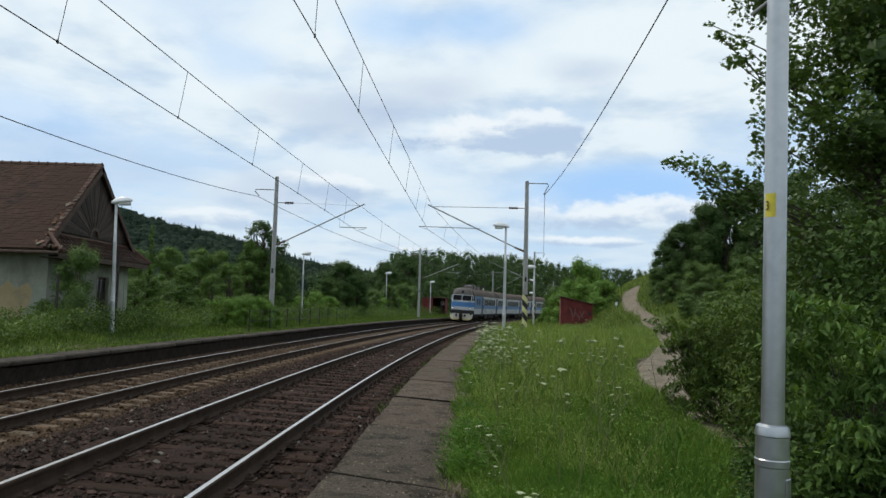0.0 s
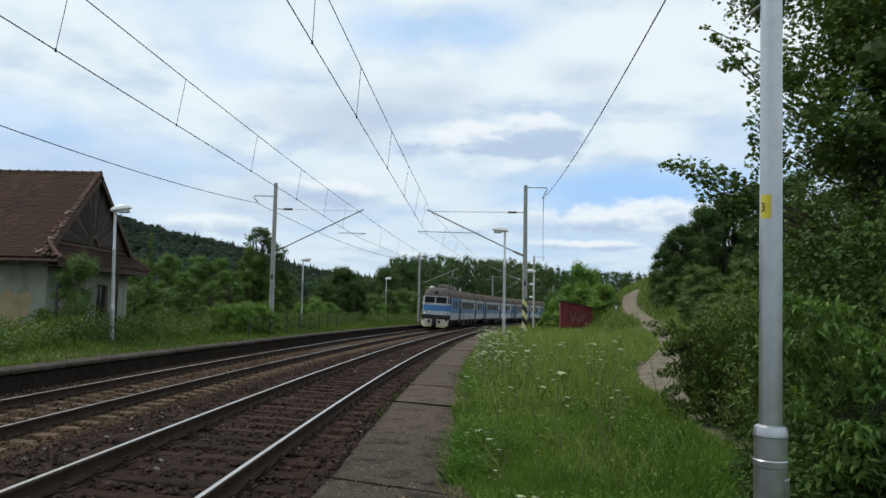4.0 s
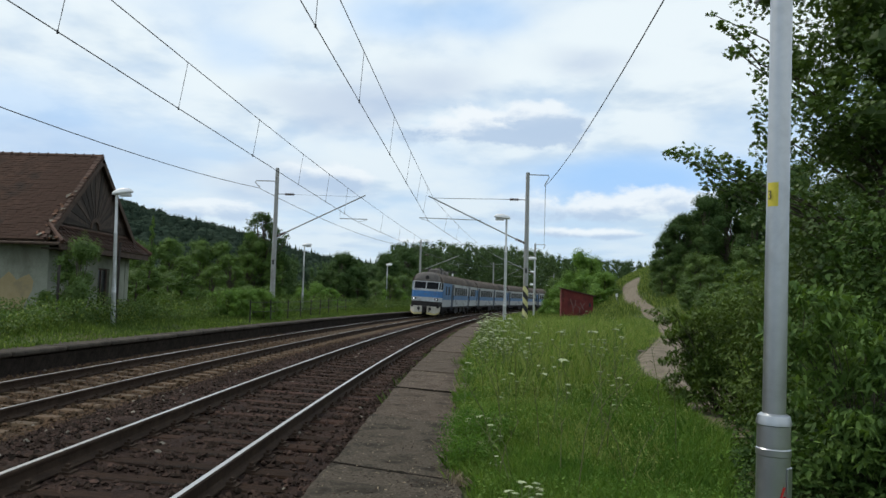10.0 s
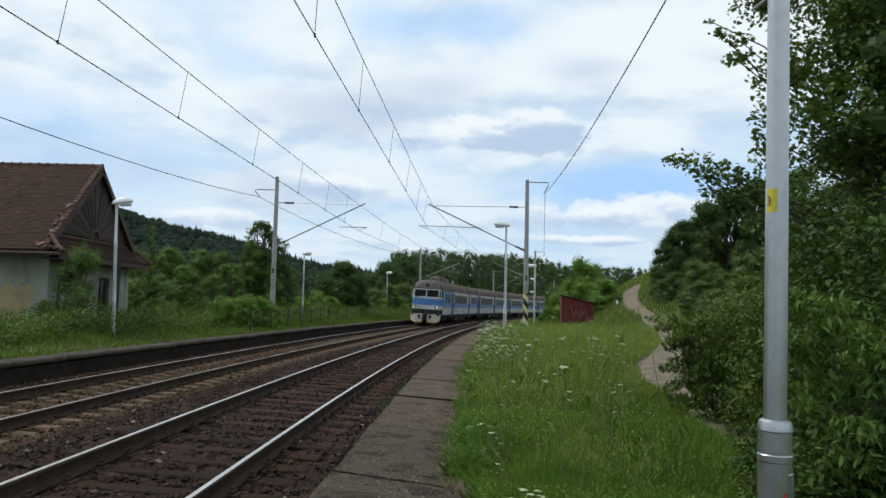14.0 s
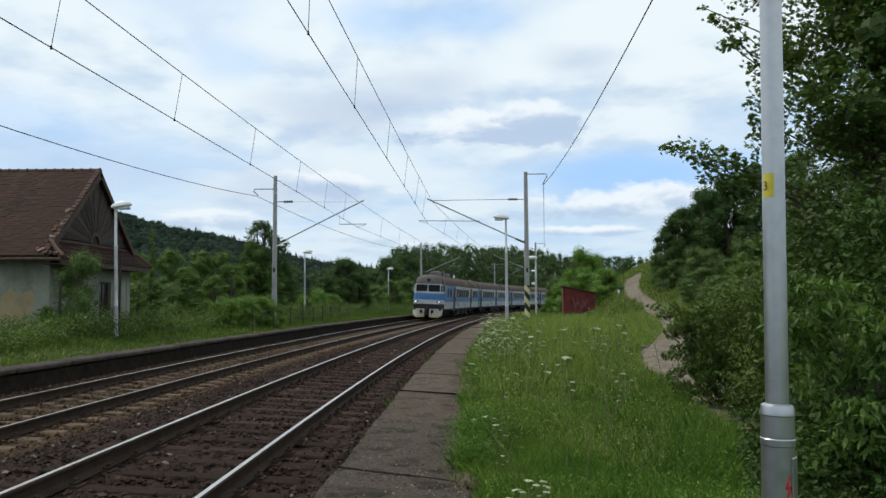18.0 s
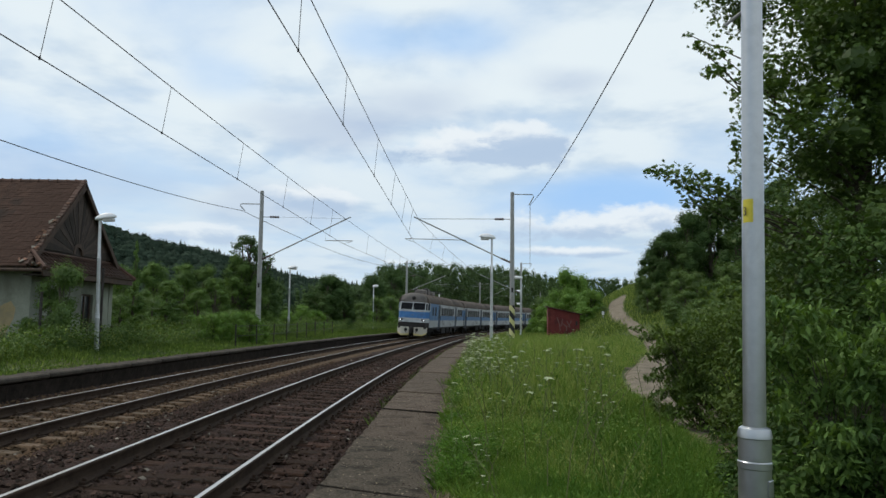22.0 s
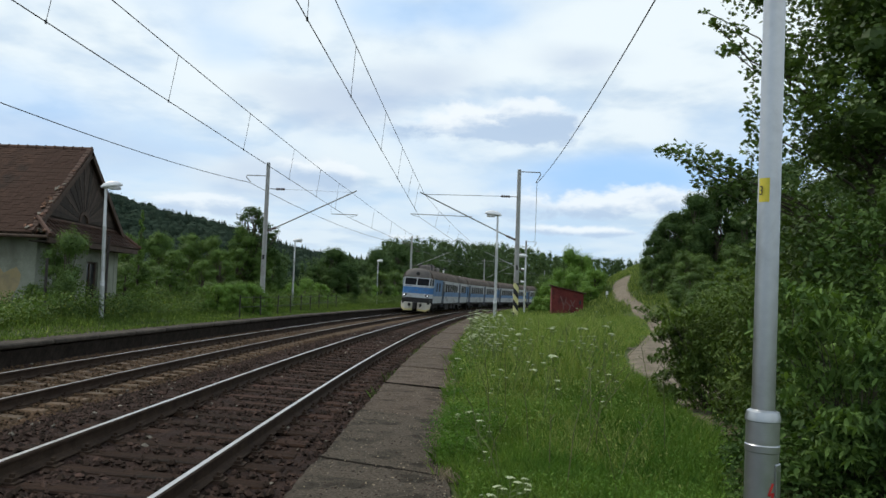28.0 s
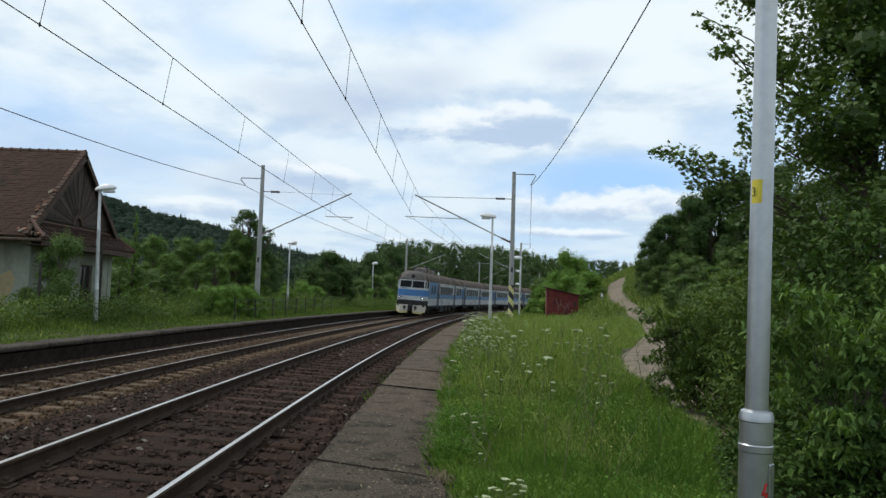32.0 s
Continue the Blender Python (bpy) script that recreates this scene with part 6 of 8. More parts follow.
def leaves(pos, size, shape, rng, droop=0.3, up=0.5, out=None):
    """Vertices and faces of leaves at the places pos, turned at random but mostly facing up, or along the directions out."""
    n = len(pos)
    nrm = rng.normal(size=(n, 3))
    if out is None:
        nrm[:, 2] = np.abs(nrm[:, 2]) + up
    else:
        nrm = nrm * 0.55 + out * 1.2 + np.array([0, 0, up])
    nrm /= np.linalg.norm(nrm, axis=1)[:, None]
    d = rng.normal(size=(n, 3))
    d[:, 2] -= droop * 2
    d -= (d * nrm).sum(1)[:, None] * nrm
    d /= np.linalg.norm(d, axis=1)[:, None] + 1e-9
    a = np.cross(d, nrm)
    sz = np.asarray(size).reshape(-1, 1, 1) * np.ones((n, 1, 1))
    v = (shape[None, :, 0:1] * a[:, None, :] + shape[None, :, 1:2] * d[:, None, :] + shape[None, :, 2:3] * nrm[:, None, :]) * sz + pos[:, None, :]
    k = len(shape)
    return v.reshape(-1, 3), np.arange(n * k).reshape(n, k)


def blob_points(blobs, n, rng, shell=0.55, rough=0.28, stray=0.035, ways=False):
    """Points in the outer part of ellipsoids (x, y, z, rx, ry, rz), with an uneven outline."""
    blobs = np.asarray(blobs, float)
    w = (blobs[:, 3] * blobs[:, 4] + blobs[:, 3] * blobs[:, 5] + blobs[:, 4] * blobs[:, 5])
    i = rng.choice(len(blobs), n, p=w / w.sum())
    u = rng.normal(size=(n, 3))
    u /= np.linalg.norm(u, axis=1)[:, None]
    r = shell + (1 - shell) * rng.random(n) ** 0.6
    r *= 1 + rough * np.sin(u[:, 0] * 5.1 + i * 1.7) * np.sin(u[:, 1] * 4.3 + i * 2.9) + rough * 0.6 * np.sin(u[:, 2] * 9 + i) * np.sin(u[:, 0] * 11 + i * 0.6)
    r += rng.exponential(stray, n)
    p = blobs[i, :3] + u * r[:, None] * blobs[i, 3:]
    return (p, u) if ways else p


def cube_ball():
    """A cube-sphere of 24 quads."""
    vs, fs, idx = [], [], {}

    def vert(p):
        k = tuple(round(c, 3) for c in p)
        if k not in idx:
            idx[k] = len(vs)
            vs.append(Vector(p).normalized())
        return idx[k]
    for ax in range(3):
        for sg in (-1, 1):
            for i in (-1, 0):
                for j in (-1, 0):
                    q = []
                    for a, b in ((i, j), (i + 1, j), (i + 1, j + 1), (i, j + 1)):
                        p = [0, 0, 0]
                        p[ax], p[(ax + 1) % 3], p[(ax + 2) % 3] = sg, a * sg, b
                        q.append(vert(p))
                    fs.append(q)
    return np.array(vs), np.array(fs)


BALL_V, BALL_F = cube_ball()


def cores(blobs, k, rng):
    """Uneven leafy hearts inside the blobs, so that crowns are not hollow."""
    b = np.asarray(blobs, float)
    v = BALL_V[None] * rng.uniform(0.75, 1.15, (len(b), len(BALL_V), 1)) * b[:, None, 3:] * k + b[:, None, :3]
    return v.reshape(-1, 3), (BALL_F[None] + len(BALL_V) * np.arange(len(b))[:, None, None]).reshape(-1, 4)


def joined(a, b):
    return np.concatenate([a[0], b[0]]), np.concatenate([a[1], b[1] + len(a[0])])


def limb(b, p, q, r0, r1, rng, n=5, wob=0.12):
    p, q = np.array(p, float), np.array(q, float)
    L = np.linalg.norm(q - p)
    pts = [tuple(p + (q - p) * i / n + (rng.normal(size=3) * wob * L / n if 0 < i < n else 0)) for i in range(n + 1)]
    b.add(tube(pts, [r0 + (r1 - r0) * i / n for i in range(n + 1)], 6))


def tree_model(name, label, category, height, spread, trunk_h, n, size, m, rng, shape=KITE, blobs=14, group="", pointed=False, fill=0.66, clump=(0.32, 0.52)):
    """A tree or shrub at the origin: trunk, limbs and a leafy crown, pointed like a young sapling if asked."""
    t = thing(name, pose(0, 0, 0), label, category, group)
    bl, tr = [], Build()
    top = height
    for i in range(blobs):
        a = rng.uniform(0, 6.28)
        h = trunk_h + (top - trunk_h) * (i + 0.5) / blobs
        w = spread * math.sin(math.pi * min(0.97, 0.18 + 0.75 * (i + 0.5) / blobs)) ** 0.8
        rr = rng.uniform(*clump) * spread
        if pointed:
            u = (i + 0.5) / blobs
            w, rr = spread * (1.02 - u) ** 0.75, spread * rng.uniform(0.26, 0.42) * (1.1 - 0.75 * u)
        d = max(0.0, w - rr * 0.6) * math.sqrt(rng.uniform(0.15, 1))
        c = (d * math.cos(a), d * math.sin(a), min(h, top - rr * 0.8))
        bl.append((*c, rr, rr, rr * rng.uniform(0.65, 1.0)))
        if not pointed:
            limb(tr, (0, 0, max(0.1, c[2] * 0.45)), c, 0.035 * height / 4, 0.012, rng)
    limb(tr, (0, 0, -0.3), (rng.normal() * 0.1, rng.normal() * 0.1, top * 0.85), 0.022 * height + 0.03, 0.02, rng, 7, 0.05)
    part("trunk", tr, M_BARK, t)
    p, out = blob_points(bl, n, rng, 0.42, 0.3, 0.07, True)
    p[:, 2] = np.maximum(p[:, 2], 0.05)
    v, f = leaves(p, size * rng.uniform(0.6, 1.3, n), shape, rng, 0.3, 0.65, out)
    if fill:
        v, f = joined((v, f), cores(bl, fill, rng))
    link("crown", arrays_mesh("crown", v, f, m), t)
    return t


def put(models, x, y, sc, rng, sz=None, label=None, sink=0.05):
    """The next copy of one of the models, turned and scaled."""
    src = models[int(rng.integers(len(models)))]
    m = Matrix.Translation((x, y, gz(x, y) - sink)) @ Matrix.Rotation(rng.uniform(0, 6.28), 4, "Z") @ Matrix.Diagonal((sc, sc, sz or sc, 1))
    c = copy_thing(src, m)
    if label:
        c["label"] = label
    return c


def away(models):
    """The models themselves are used as plants on the hillside behind the woods."""
    for i, o in enumerate(models):
        x, y = 70 + 9 * i, 150 + 7 * (i % 3)
        o.matrix_basis = Matrix.Translation((x, y, gz(x, y) - 0.1))


def make_plants():
    rng = np.random.default_rng(5)
    trees = [tree_model("tree", "leafy deciduous tree with a dense dark green crown", "tree", 8.0, 2.6, 0.5, 15000, 0.15, M_TREELEAF, rng, blobs=26, clump=(0.24, 0.42)) for _ in range(4)]
    green = [tree_model("tree", "young deciduous tree with a fresh mid-green crown", "tree", 8.0, 2.6, 0.4, 13000, 0.15, M_SAPLING, rng, blobs=28, clump=(0.22, 0.40)) for _ in range(3)]
    light = [tree_model("bush", "dense bright green bush", "bush", 3.0, 1.7, 0.2, 9000, 0.09, M_LIGHTLEAF, rng, blobs=16, clump=(0.25, 0.42)) for _ in range(3)]
    bush = [tree_model("bush", "dense mid-green bush beside the railway", "bush", 3.2, 1.5, 0.2, 9000, 0.09, M_BUSHLEAF, rng, blobs=16, clump=(0.25, 0.42)) for _ in range(3)]
    spear = [tree_model("sapling", "slender young tree with a pointed leafy crown", "tree", 3.2, 0.8, 0.2, 6500, 0.075, M_SAPLING, rng, blobs=26, pointed=True, fill=0.6) for _ in range(3)]
    airy = [tree_model("tree", "tall loose-crowned tree with sky showing through its top", "tree", 7.0, 1.9, 0.6, 8200, 0.13, M_TREELEAF, rng, blobs=80, fill=0, clump=(0.10, 0.20))]
    # behind the fence of the far platform
    kinds = {"tree": trees, "light": light, "bush": bush, "spear": spear, "airy": airy, "green": green}
    for kind, x, y, sc, sz in (("bush", -12.1, 25.0, 0.62, 0.95), ("bush", -12.25, 24.9, 0.55, 0.6), ("bush", -13.2, 25.0, 0.22, 0.4),
                               ("spear", -13.6, 35.0, 1.2, 0.94), ("spear", -12.4, 35.8, 1.5, 0.86), ("spear", -14.2, 39.0, 0.9, 0.63), ("spear", -15.4, 38.0, 1.0, 0.72), ("spear", -12.5, 38.5, 0.9, 0.46), ("spear", -17.1, 44.0, 0.8, 1.76),
                               ("green", -21.1, 52.0, 0.55, 0.60), ("green", -20.1, 55.0, 0.62, 0.66), ("green", -17.2, 53.0, 0.56, 0.63), ("green", -15.9, 54.0, 0.58, 0.62), ("green", -16.1, 47.0, 0.48, 0.46), ("green", -13.6, 48.0, 0.48, 0.47),
                               ("green", -13.7, 45.0, 0.40, 0.38), ("bush", -15.6, 42.5, 0.7, 0.75), ("bush", -17.6, 43.5, 0.8, 0.8),
                               ("light", -11.0, 36.5, 0.40, 0.45), ("light", -10.55, 37.2, 0.46, 0.50), ("light", -10.1, 37.8, 0.48, 0.53), ("light", -9.55, 38.2, 0.48, 0.56), ("light", -9.1, 38.5, 0.44, 0.54), ("light", -8.75, 39.2, 0.36, 0.42),
                               ("bush", -11.6, 39.5, 0.45, 0.50), ("bush", -10.6, 41.5, 0.48, 0.56), ("bush", -10.0, 43.5, 0.44, 0.56),
                               ("airy", -12.6, 52.0, 1.3, 1.0), ("green", -12.6, 50.6, 0.62, 0.62), ("green", -11.6, 50.8, 0.45, 0.50), ("green", -13.2, 50.9, 0.45, 0.70), ("green", -14.4, 56.0, 0.50, 0.62), ("tree", -11.7, 55.0, 0.40, 0.51),
                               ("light", -11.2, 59.0, 0.65, 0.64), ("light", -10.4, 61.0, 0.80, 0.82), ("light", -9.45, 63.0, 0.63, 0.68), ("light", -11.8, 57.0, 0.50, 0.48),
                               ("tree", -9.5, 71.0, 0.94, 0.68), ("tree", -10.7, 72.0, 0.52, 0.48), ("tree", -8.1, 72.0, 0.52, 0.52),
                               ("bush", -7.3, 82.0, 0.90, 0.97), ("bush", -6.1, 88.0, 1.10, 1.22), ("light", -7.0, 85.0, 0.76, 0.76), ("bush", -8.4, 88.0, 0.88, 0.70), ("bush", -4.9, 97.0, 1.20, 1.35), ("light", -5.5, 95.0, 0.85, 0.82),
                               ("bush", -4.0, 104.0, 1.2, 1.3), ("tree", -12.5, 80.0, 0.8, 0.42), ("tree", -16.5, 72.0, 0.8, 0.50), ("tree", -20.0, 75.0, 0.9, 0.55), ("tree", -24.0, 68.0, 1.0, 0.55), ("tree", -17.5, 62.0, 0.8, 0.55),
                               ("tree", -11.5, 92.0, 0.95, 0.45), ("tree", -8.2, 108.0, 1.1, 0.95), ("tree", -5.4, 113.0, 1.1, 1.1), ("tree", -11.0, 112.0, 1.0, 0.5), ("tree", -15.0, 100.0, 1.0, 0.45), ("tree", -19.0, 92.0, 1.0, 0.5),
                               ("tree", -24.0, 84.0, 1.0, 0.55), ("tree", -30.0, 72.0, 1.1, 0.6), ("tree", -25.0, 50.0, 0.8, 0.5)):
        put(kinds[kind], x, y, sc, rng, sz)
    # slope on the platform side: bright domed thicket round the hut, dark trees beyond the path
    for x, y, sc, sz in ((12.6, 68.0, 1.3, 1.9), (13.5, 67.5, 1.0, 1.5), (11.6, 67.2, 1.05, 1.4), (10.8, 65.5, 1.25, 1.02), (12.6, 64.8, 1.2, 1.05), (13.9, 64.6, 0.9, 0.85), (9.9, 65.5, 0.8, 0.75), (9.5, 67.5, 0.6, 0.55), (12.9, 61.5, 0.6, 0.5)):
        put(light, x, y, sc, rng, sz)
    for x, y, sc, sz in ((14.7, 69.5, 0.75, 0.72), (15.4, 71.5, 0.7, 0.48), (16.4, 74.5, 0.7, 0.35), (14.9, 67.0, 0.5, 0.45), (13.9, 59.5, 0.3, 0.25), (10.6, 71.0, 0.9, 1.1), (11.6, 76.0, 1.0, 1.15)):
        put(bush, x, y, sc, rng, sz)
    for x, y, sc, sz in ((15.1, 50.0, 0.55, 0.52), (15.9, 49.5, 0.66, 0.62), (16.9, 48.5, 0.75, 0.74), (18.9, 50.0, 0.9, 0.82), (20.8, 49.0, 1.0, 0.88), (18.2, 53.0, 0.8, 0.64), (22.5, 47.0, 1.1, 0.95), (24.5, 44.0, 1.2, 1.0), (20.5, 44.0, 0.85, 0.75), (18.6, 44.5, 0.6, 0.58),
                         (22.5, 39.0, 0.9, 0.85), (21.0, 54.0, 1.1, 0.8)):
        put(trees, x, y, sc, rng, sz, "dense dark green tree on the slope beside the path")
    for x, y, sc, sz in ((13.9, 47.6, 0.55, 0.52), (14.7, 47.8, 0.62, 0.6), (14.4, 49.6, 0.7, 0.75), (15.5, 46.4, 0.8, 0.78), (16.3, 45.5, 0.75, 0.7), (15.6, 50.5, 0.8, 0.95), (17.2, 43.0, 0.9, 0.85), (18.5, 41.0, 0.9, 0.9), (15.6, 38.0, 0.9, 0.6), (13.6, 34.5, 0.8, 0.5), (14.8, 31.0, 0.9, 0.7), (12.7, 39.0, 0.55, 0.45), (13.5, 37.0, 0.7, 0.5), (12.1, 34.5, 0.55, 0.42), (11.3, 31.0, 0.6, 0.42), (13.0, 31.0, 0.9, 0.6), (11.0, 28.0, 0.7, 0.5), (9.9, 25.0, 0.6, 0.5), (14.2, 41.5, 0.7, 0.5), (15.6, 41.5, 0.8, 0.6), (17.0, 36.0, 1.0, 0.8),
                         (12.2, 27.0, 0.7, 0.5), (13.5, 25.0, 0.9, 0.9), (11.8, 22.0, 0.8, 0.8)):
        put(bush, x, y, sc, rng, sz, "rounded dark green bush on the grassy slope beside the path")
    away(trees + light + bush + spear + airy + green)


def make_woods():
    """Far woods behind the curve and on the hill, each one mass of leaves."""
    rng = np.random.default_rng(8)
    bl = []
    for _ in range(470):
        s = rng.uniform(118, 300)
        off = rng.uniform(-52, -14) if s > 150 else rng.uniform(-45, -15.5)
        p = at(s, off)
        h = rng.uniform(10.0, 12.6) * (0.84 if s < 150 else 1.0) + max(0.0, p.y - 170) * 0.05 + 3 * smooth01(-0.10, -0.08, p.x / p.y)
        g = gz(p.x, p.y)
        # heights are capped by bearing from the camera, to fit the skyline in its view
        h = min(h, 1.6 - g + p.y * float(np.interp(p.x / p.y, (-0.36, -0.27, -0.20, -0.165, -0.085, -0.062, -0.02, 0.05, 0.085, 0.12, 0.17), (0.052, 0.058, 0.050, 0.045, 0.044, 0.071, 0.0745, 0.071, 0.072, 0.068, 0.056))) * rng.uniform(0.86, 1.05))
        for k in range(8):
            r = rng.uniform(0.9, 1.9) * (0.6 + 0.06 * k)
            w = 0.5 + 0.22 * k
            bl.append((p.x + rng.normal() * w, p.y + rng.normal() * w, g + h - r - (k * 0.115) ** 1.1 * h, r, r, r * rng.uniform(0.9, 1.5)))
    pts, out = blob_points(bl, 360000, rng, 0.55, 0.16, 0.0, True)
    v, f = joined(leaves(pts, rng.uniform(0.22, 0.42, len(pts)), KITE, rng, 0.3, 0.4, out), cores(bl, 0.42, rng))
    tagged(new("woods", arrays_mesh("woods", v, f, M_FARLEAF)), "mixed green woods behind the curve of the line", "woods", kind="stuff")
    bl, cv, cf = [], [], []
    ring = np.linspace(0, 2 * math.pi, 8)[:-1]
    for _ in range(5200):
        y = rng.uniform(215, 520)
        x = rng.uniform(-340, 0) * (y / 450)
        g = gz(x, y)
        if rng.random() < 0.95 - 0.3 * smooth01(-0.34, -0.25, x / y):
            h, r = rng.uniform(7, 11), rng.uniform(2.4, 4.4)
            bl.append((x, y, g + h * 0.6, r, r, h * 0.36))
            continue
        h, r = rng.uniform(8, 12.5), rng.uniform(1.8, 2.6)
        for k in range(4):
            z0, z1, w = g + h * (0.08 + 0.2 * k), g + h * (0.42 + 0.2 * k if k < 3 else 1.0), r * (1 - 0.22 * k)
            i = len(cv)
            cv.append((x, y, z1))
            cv += [(x + w * c * math.cos(a), y + w * c * math.sin(a), z0 + 0.5 * (1 - c)) for a, c in zip(ring, rng.uniform(0.55, 1.15, 7))]
            cf += [(i, i + 1 + j, i + 1 + (j + 1) % 7) for j in range(7)]
    pts, out = blob_points(bl, 230000, rng, 0.8, 0.12, 0.0, True)
    v, f = joined(leaves(pts, rng.uniform(0.5, 1.0, len(pts)), KITE, rng, 0.3, 0.2, out), cores(bl, 0.8, rng))
    tagged(new("hill_forest", arrays_mesh("hill_forest", v, f, M_HILL)), "dark green forest covering the distant hill", "forest", kind="stuff")
    tagged(new("hill_spruces", arrays_mesh("hill_spruces", cv, cf, M_HILL)), "dark pointed spruces on the distant hill", "forest", kind="stuff")
    # unseen trees added, with a gap behind so the near post mirrors sky
    bl = []
    for _ in range(300):
        a = rng.uniform(0.35, 5.6)
        d = rng.uniform(90, 170)
        x, y = d * math.sin(a), d * math.cos(a)
        s, off = to_line(x, y)
        if abs(a - math.pi) < 0.6 or abs(off[0]) < 14 or (y > 0 and -0.7 < math.atan2(x, y) < 0.62):
            continue
        g = gz(x, y)
        for k in range(3):
            r = rng.uniform(2, 3.4)
            bl.append((x + rng.normal() * 1.5, y + rng.normal() * 1.5, g + rng.uniform(2, 11), r, r, r))
    pts = blob_points(bl, 14000, rng, 0.6)
    v, f = leaves(pts, rng.uniform(0.8, 1.5, len(pts)), KITE, rng)
    tagged(new("surrounding_trees", arrays_mesh("surrounding_trees", v, f, M_FARLEAF)), "trees added out of view round the station", "woods", kind="stuff")


def make_near_trees():
    """The maple and shrubs close behind the lamp post."""
    rng = np.random.default_rng(21)
    t = thing("maple_tree", pose(5.6, 9.6, gz(5.6, 9.6)), "broad maple with dark green lobed leaves overhanging the path", "tree")
    bx, by, bz = 5.6, 9.6, gz(5.6, 9.6)
    tr = Build()
    limb(tr, (0, 0, -0.3), (0.2, 0.1, 4.2), 0.17, 0.10, rng, 7, 0.05)
    limb(tr, (0.2, 0.1, 4.2), (0.4, 0.2, 8.8), 0.10, 0.03, rng, 6, 0.05)
    clumps = [(2.95, 8.9, 3.34, 0.30, 0.25, 0.11), (3.3, 8.9, 3.20, 0.30, 0.25, 0.17), (3.5, 9.0, 3.08, 0.3, 0.3, 0.22), (3.2, 9.0, 3.02, 0.16, 0.2, 0.1), (2.70, 8.9, 3.37, 0.16, 0.16, 0.06), (3.12, 8.9, 3.2, 0.2, 0.2, 0.07), (3.62, 9.0, 3.05, 0.3, 0.3, 0.2), (3.75, 9.0, 2.75, 0.25, 0.25, 0.2),
              (3.42, 8.8, 4.60, 0.15, 0.2, 0.08), (3.24, 8.8, 4.90, 0.12, 0.15, 0.05), (3.52, 8.9, 4.86, 0.17, 0.2, 0.09), (3.62, 8.9, 4.62, 0.12, 0.2, 0.10), (3.12, 8.8, 5.05, 0.06, 0.1, 0.03), (3.74, 8.9, 3.9, 0.10, 0.2, 0.34), (3.9, 9.0, 3.5, 0.2, 0.3, 0.3), (3.85, 8.9, 4.45, 0.18, 0.3, 0.2)]
    main = []
    for _ in range(150):
        z = rng.uniform(0.9, 6.8)
        y = rng.uniform(8.0, 10.6)
        x0 = (4.22 + 0.15 * math.sin(z * 2.2)) * y / 9
        x = x0 + (7.0 - x0) * rng.random() ** 0.8
        r = rng.uniform(0.32, 0.58)
        gx, gy = x / y, (z - 1.56) / y
        if abs(gx - 0.505) < 0.05 and abs(gy - 0.37) < 0.035:
            continue
        main.append((x + r * 0.3, y, z, r, r, r * rng.uniform(0.6, 0.95)))
    main += [(4.4, 9.0, 4.05, 0.42, 0.4, 0.36), (4.45, 9.1, 3.5, 0.42, 0.4, 0.36), (4.35, 9.0, 4.65, 0.36, 0.4, 0.3), (4.75, 9.0, 4.4, 0.42, 0.4, 0.36), (4.8, 9.2, 3.6, 0.42, 0.4, 0.36)]
    main += [(4.6, 9.2, 5.1, 0.5, 0.5, 0.42), (5.0, 9.2, 5.4, 0.55, 0.5, 0.45), (5.4, 9.3, 5.0, 0.6, 0.5, 0.5), (4.95, 9.0, 4.85, 0.5, 0.4, 0.4), (5.7, 9.4, 5.6, 0.6, 0.5, 0.5), (6.1, 9.4, 5.1, 0.6, 0.5, 0.5), (5.9, 9.4, 4.4, 0.6, 0.5, 0.5)]
    # unseen upper canopy, added to keep skylight off the crown below
    for _ in range(70):
        r = rng.uniform(0.5, 0.85)
        main.append((rng.uniform(4.7, 8.2), rng.uniform(7.6, 12.0), rng.uniform(6.2, 9.2), r, r, r * 0.75))
    clumps += main
    for c in clumps[:14] + main[-12:] + main[:16]:
        limb(tr, (0.15, 0.1, max(0.6, (c[2] - bz) * 0.7)), (c[0] - bx, c[1] - by, c[2] - bz), 0.02, 0.005, rng, 4, 0.10)
    part("trunk", tr, M_BARK, t)
    cv, cf = cores([c for c in main if c[0] > 4.7], 0.5, rng)
    link("inner_crown", arrays_mesh("inner_crown", cv - np.array([bx, by, bz]), cf, M_MAPLE), t)
    p = blob_points(clumps, 125000, rng, 0.35, 0.3) - np.array([bx, by, bz])
    v, f = leaves(p, rng.uniform(0.05, 0.088, len(p)), MAPLE, rng, 0.5, 0.6)
    link("crown", arrays_mesh("crown", v, f, M_MAPLE), t)

    rng = np.random.default_rng(77)

    def shrub(x, y, label, clumps, n, size, shape, m, droop=0.5, thick=0.02):
        g = gz(x, y)
        t = thing("shrub", pose(x, y, g), label, "shrub", "shrubs beside the path")
        tr = Build()
        for c in clumps:
            limb(tr, (rng.normal() * 0.1, rng.normal() * 0.1, -0.2), (c[0] - x, c[1] - y, c[2] - g), thick, 0.3 * thick, rng, 4)
        part("stem", tr, M_BARK, t)
        p = blob_points(clumps, n, rng, 0.45, 0.3) - np.array([x, y, g])
        p[:, 2] = np.maximum(p[:, 2], 0.03)
        v, f = leaves(p, size * rng.uniform(0.6, 1.3, n), shape, rng, droop, 0.5)
        link("foliage", arrays_mesh("foliage", v, f, m), t)

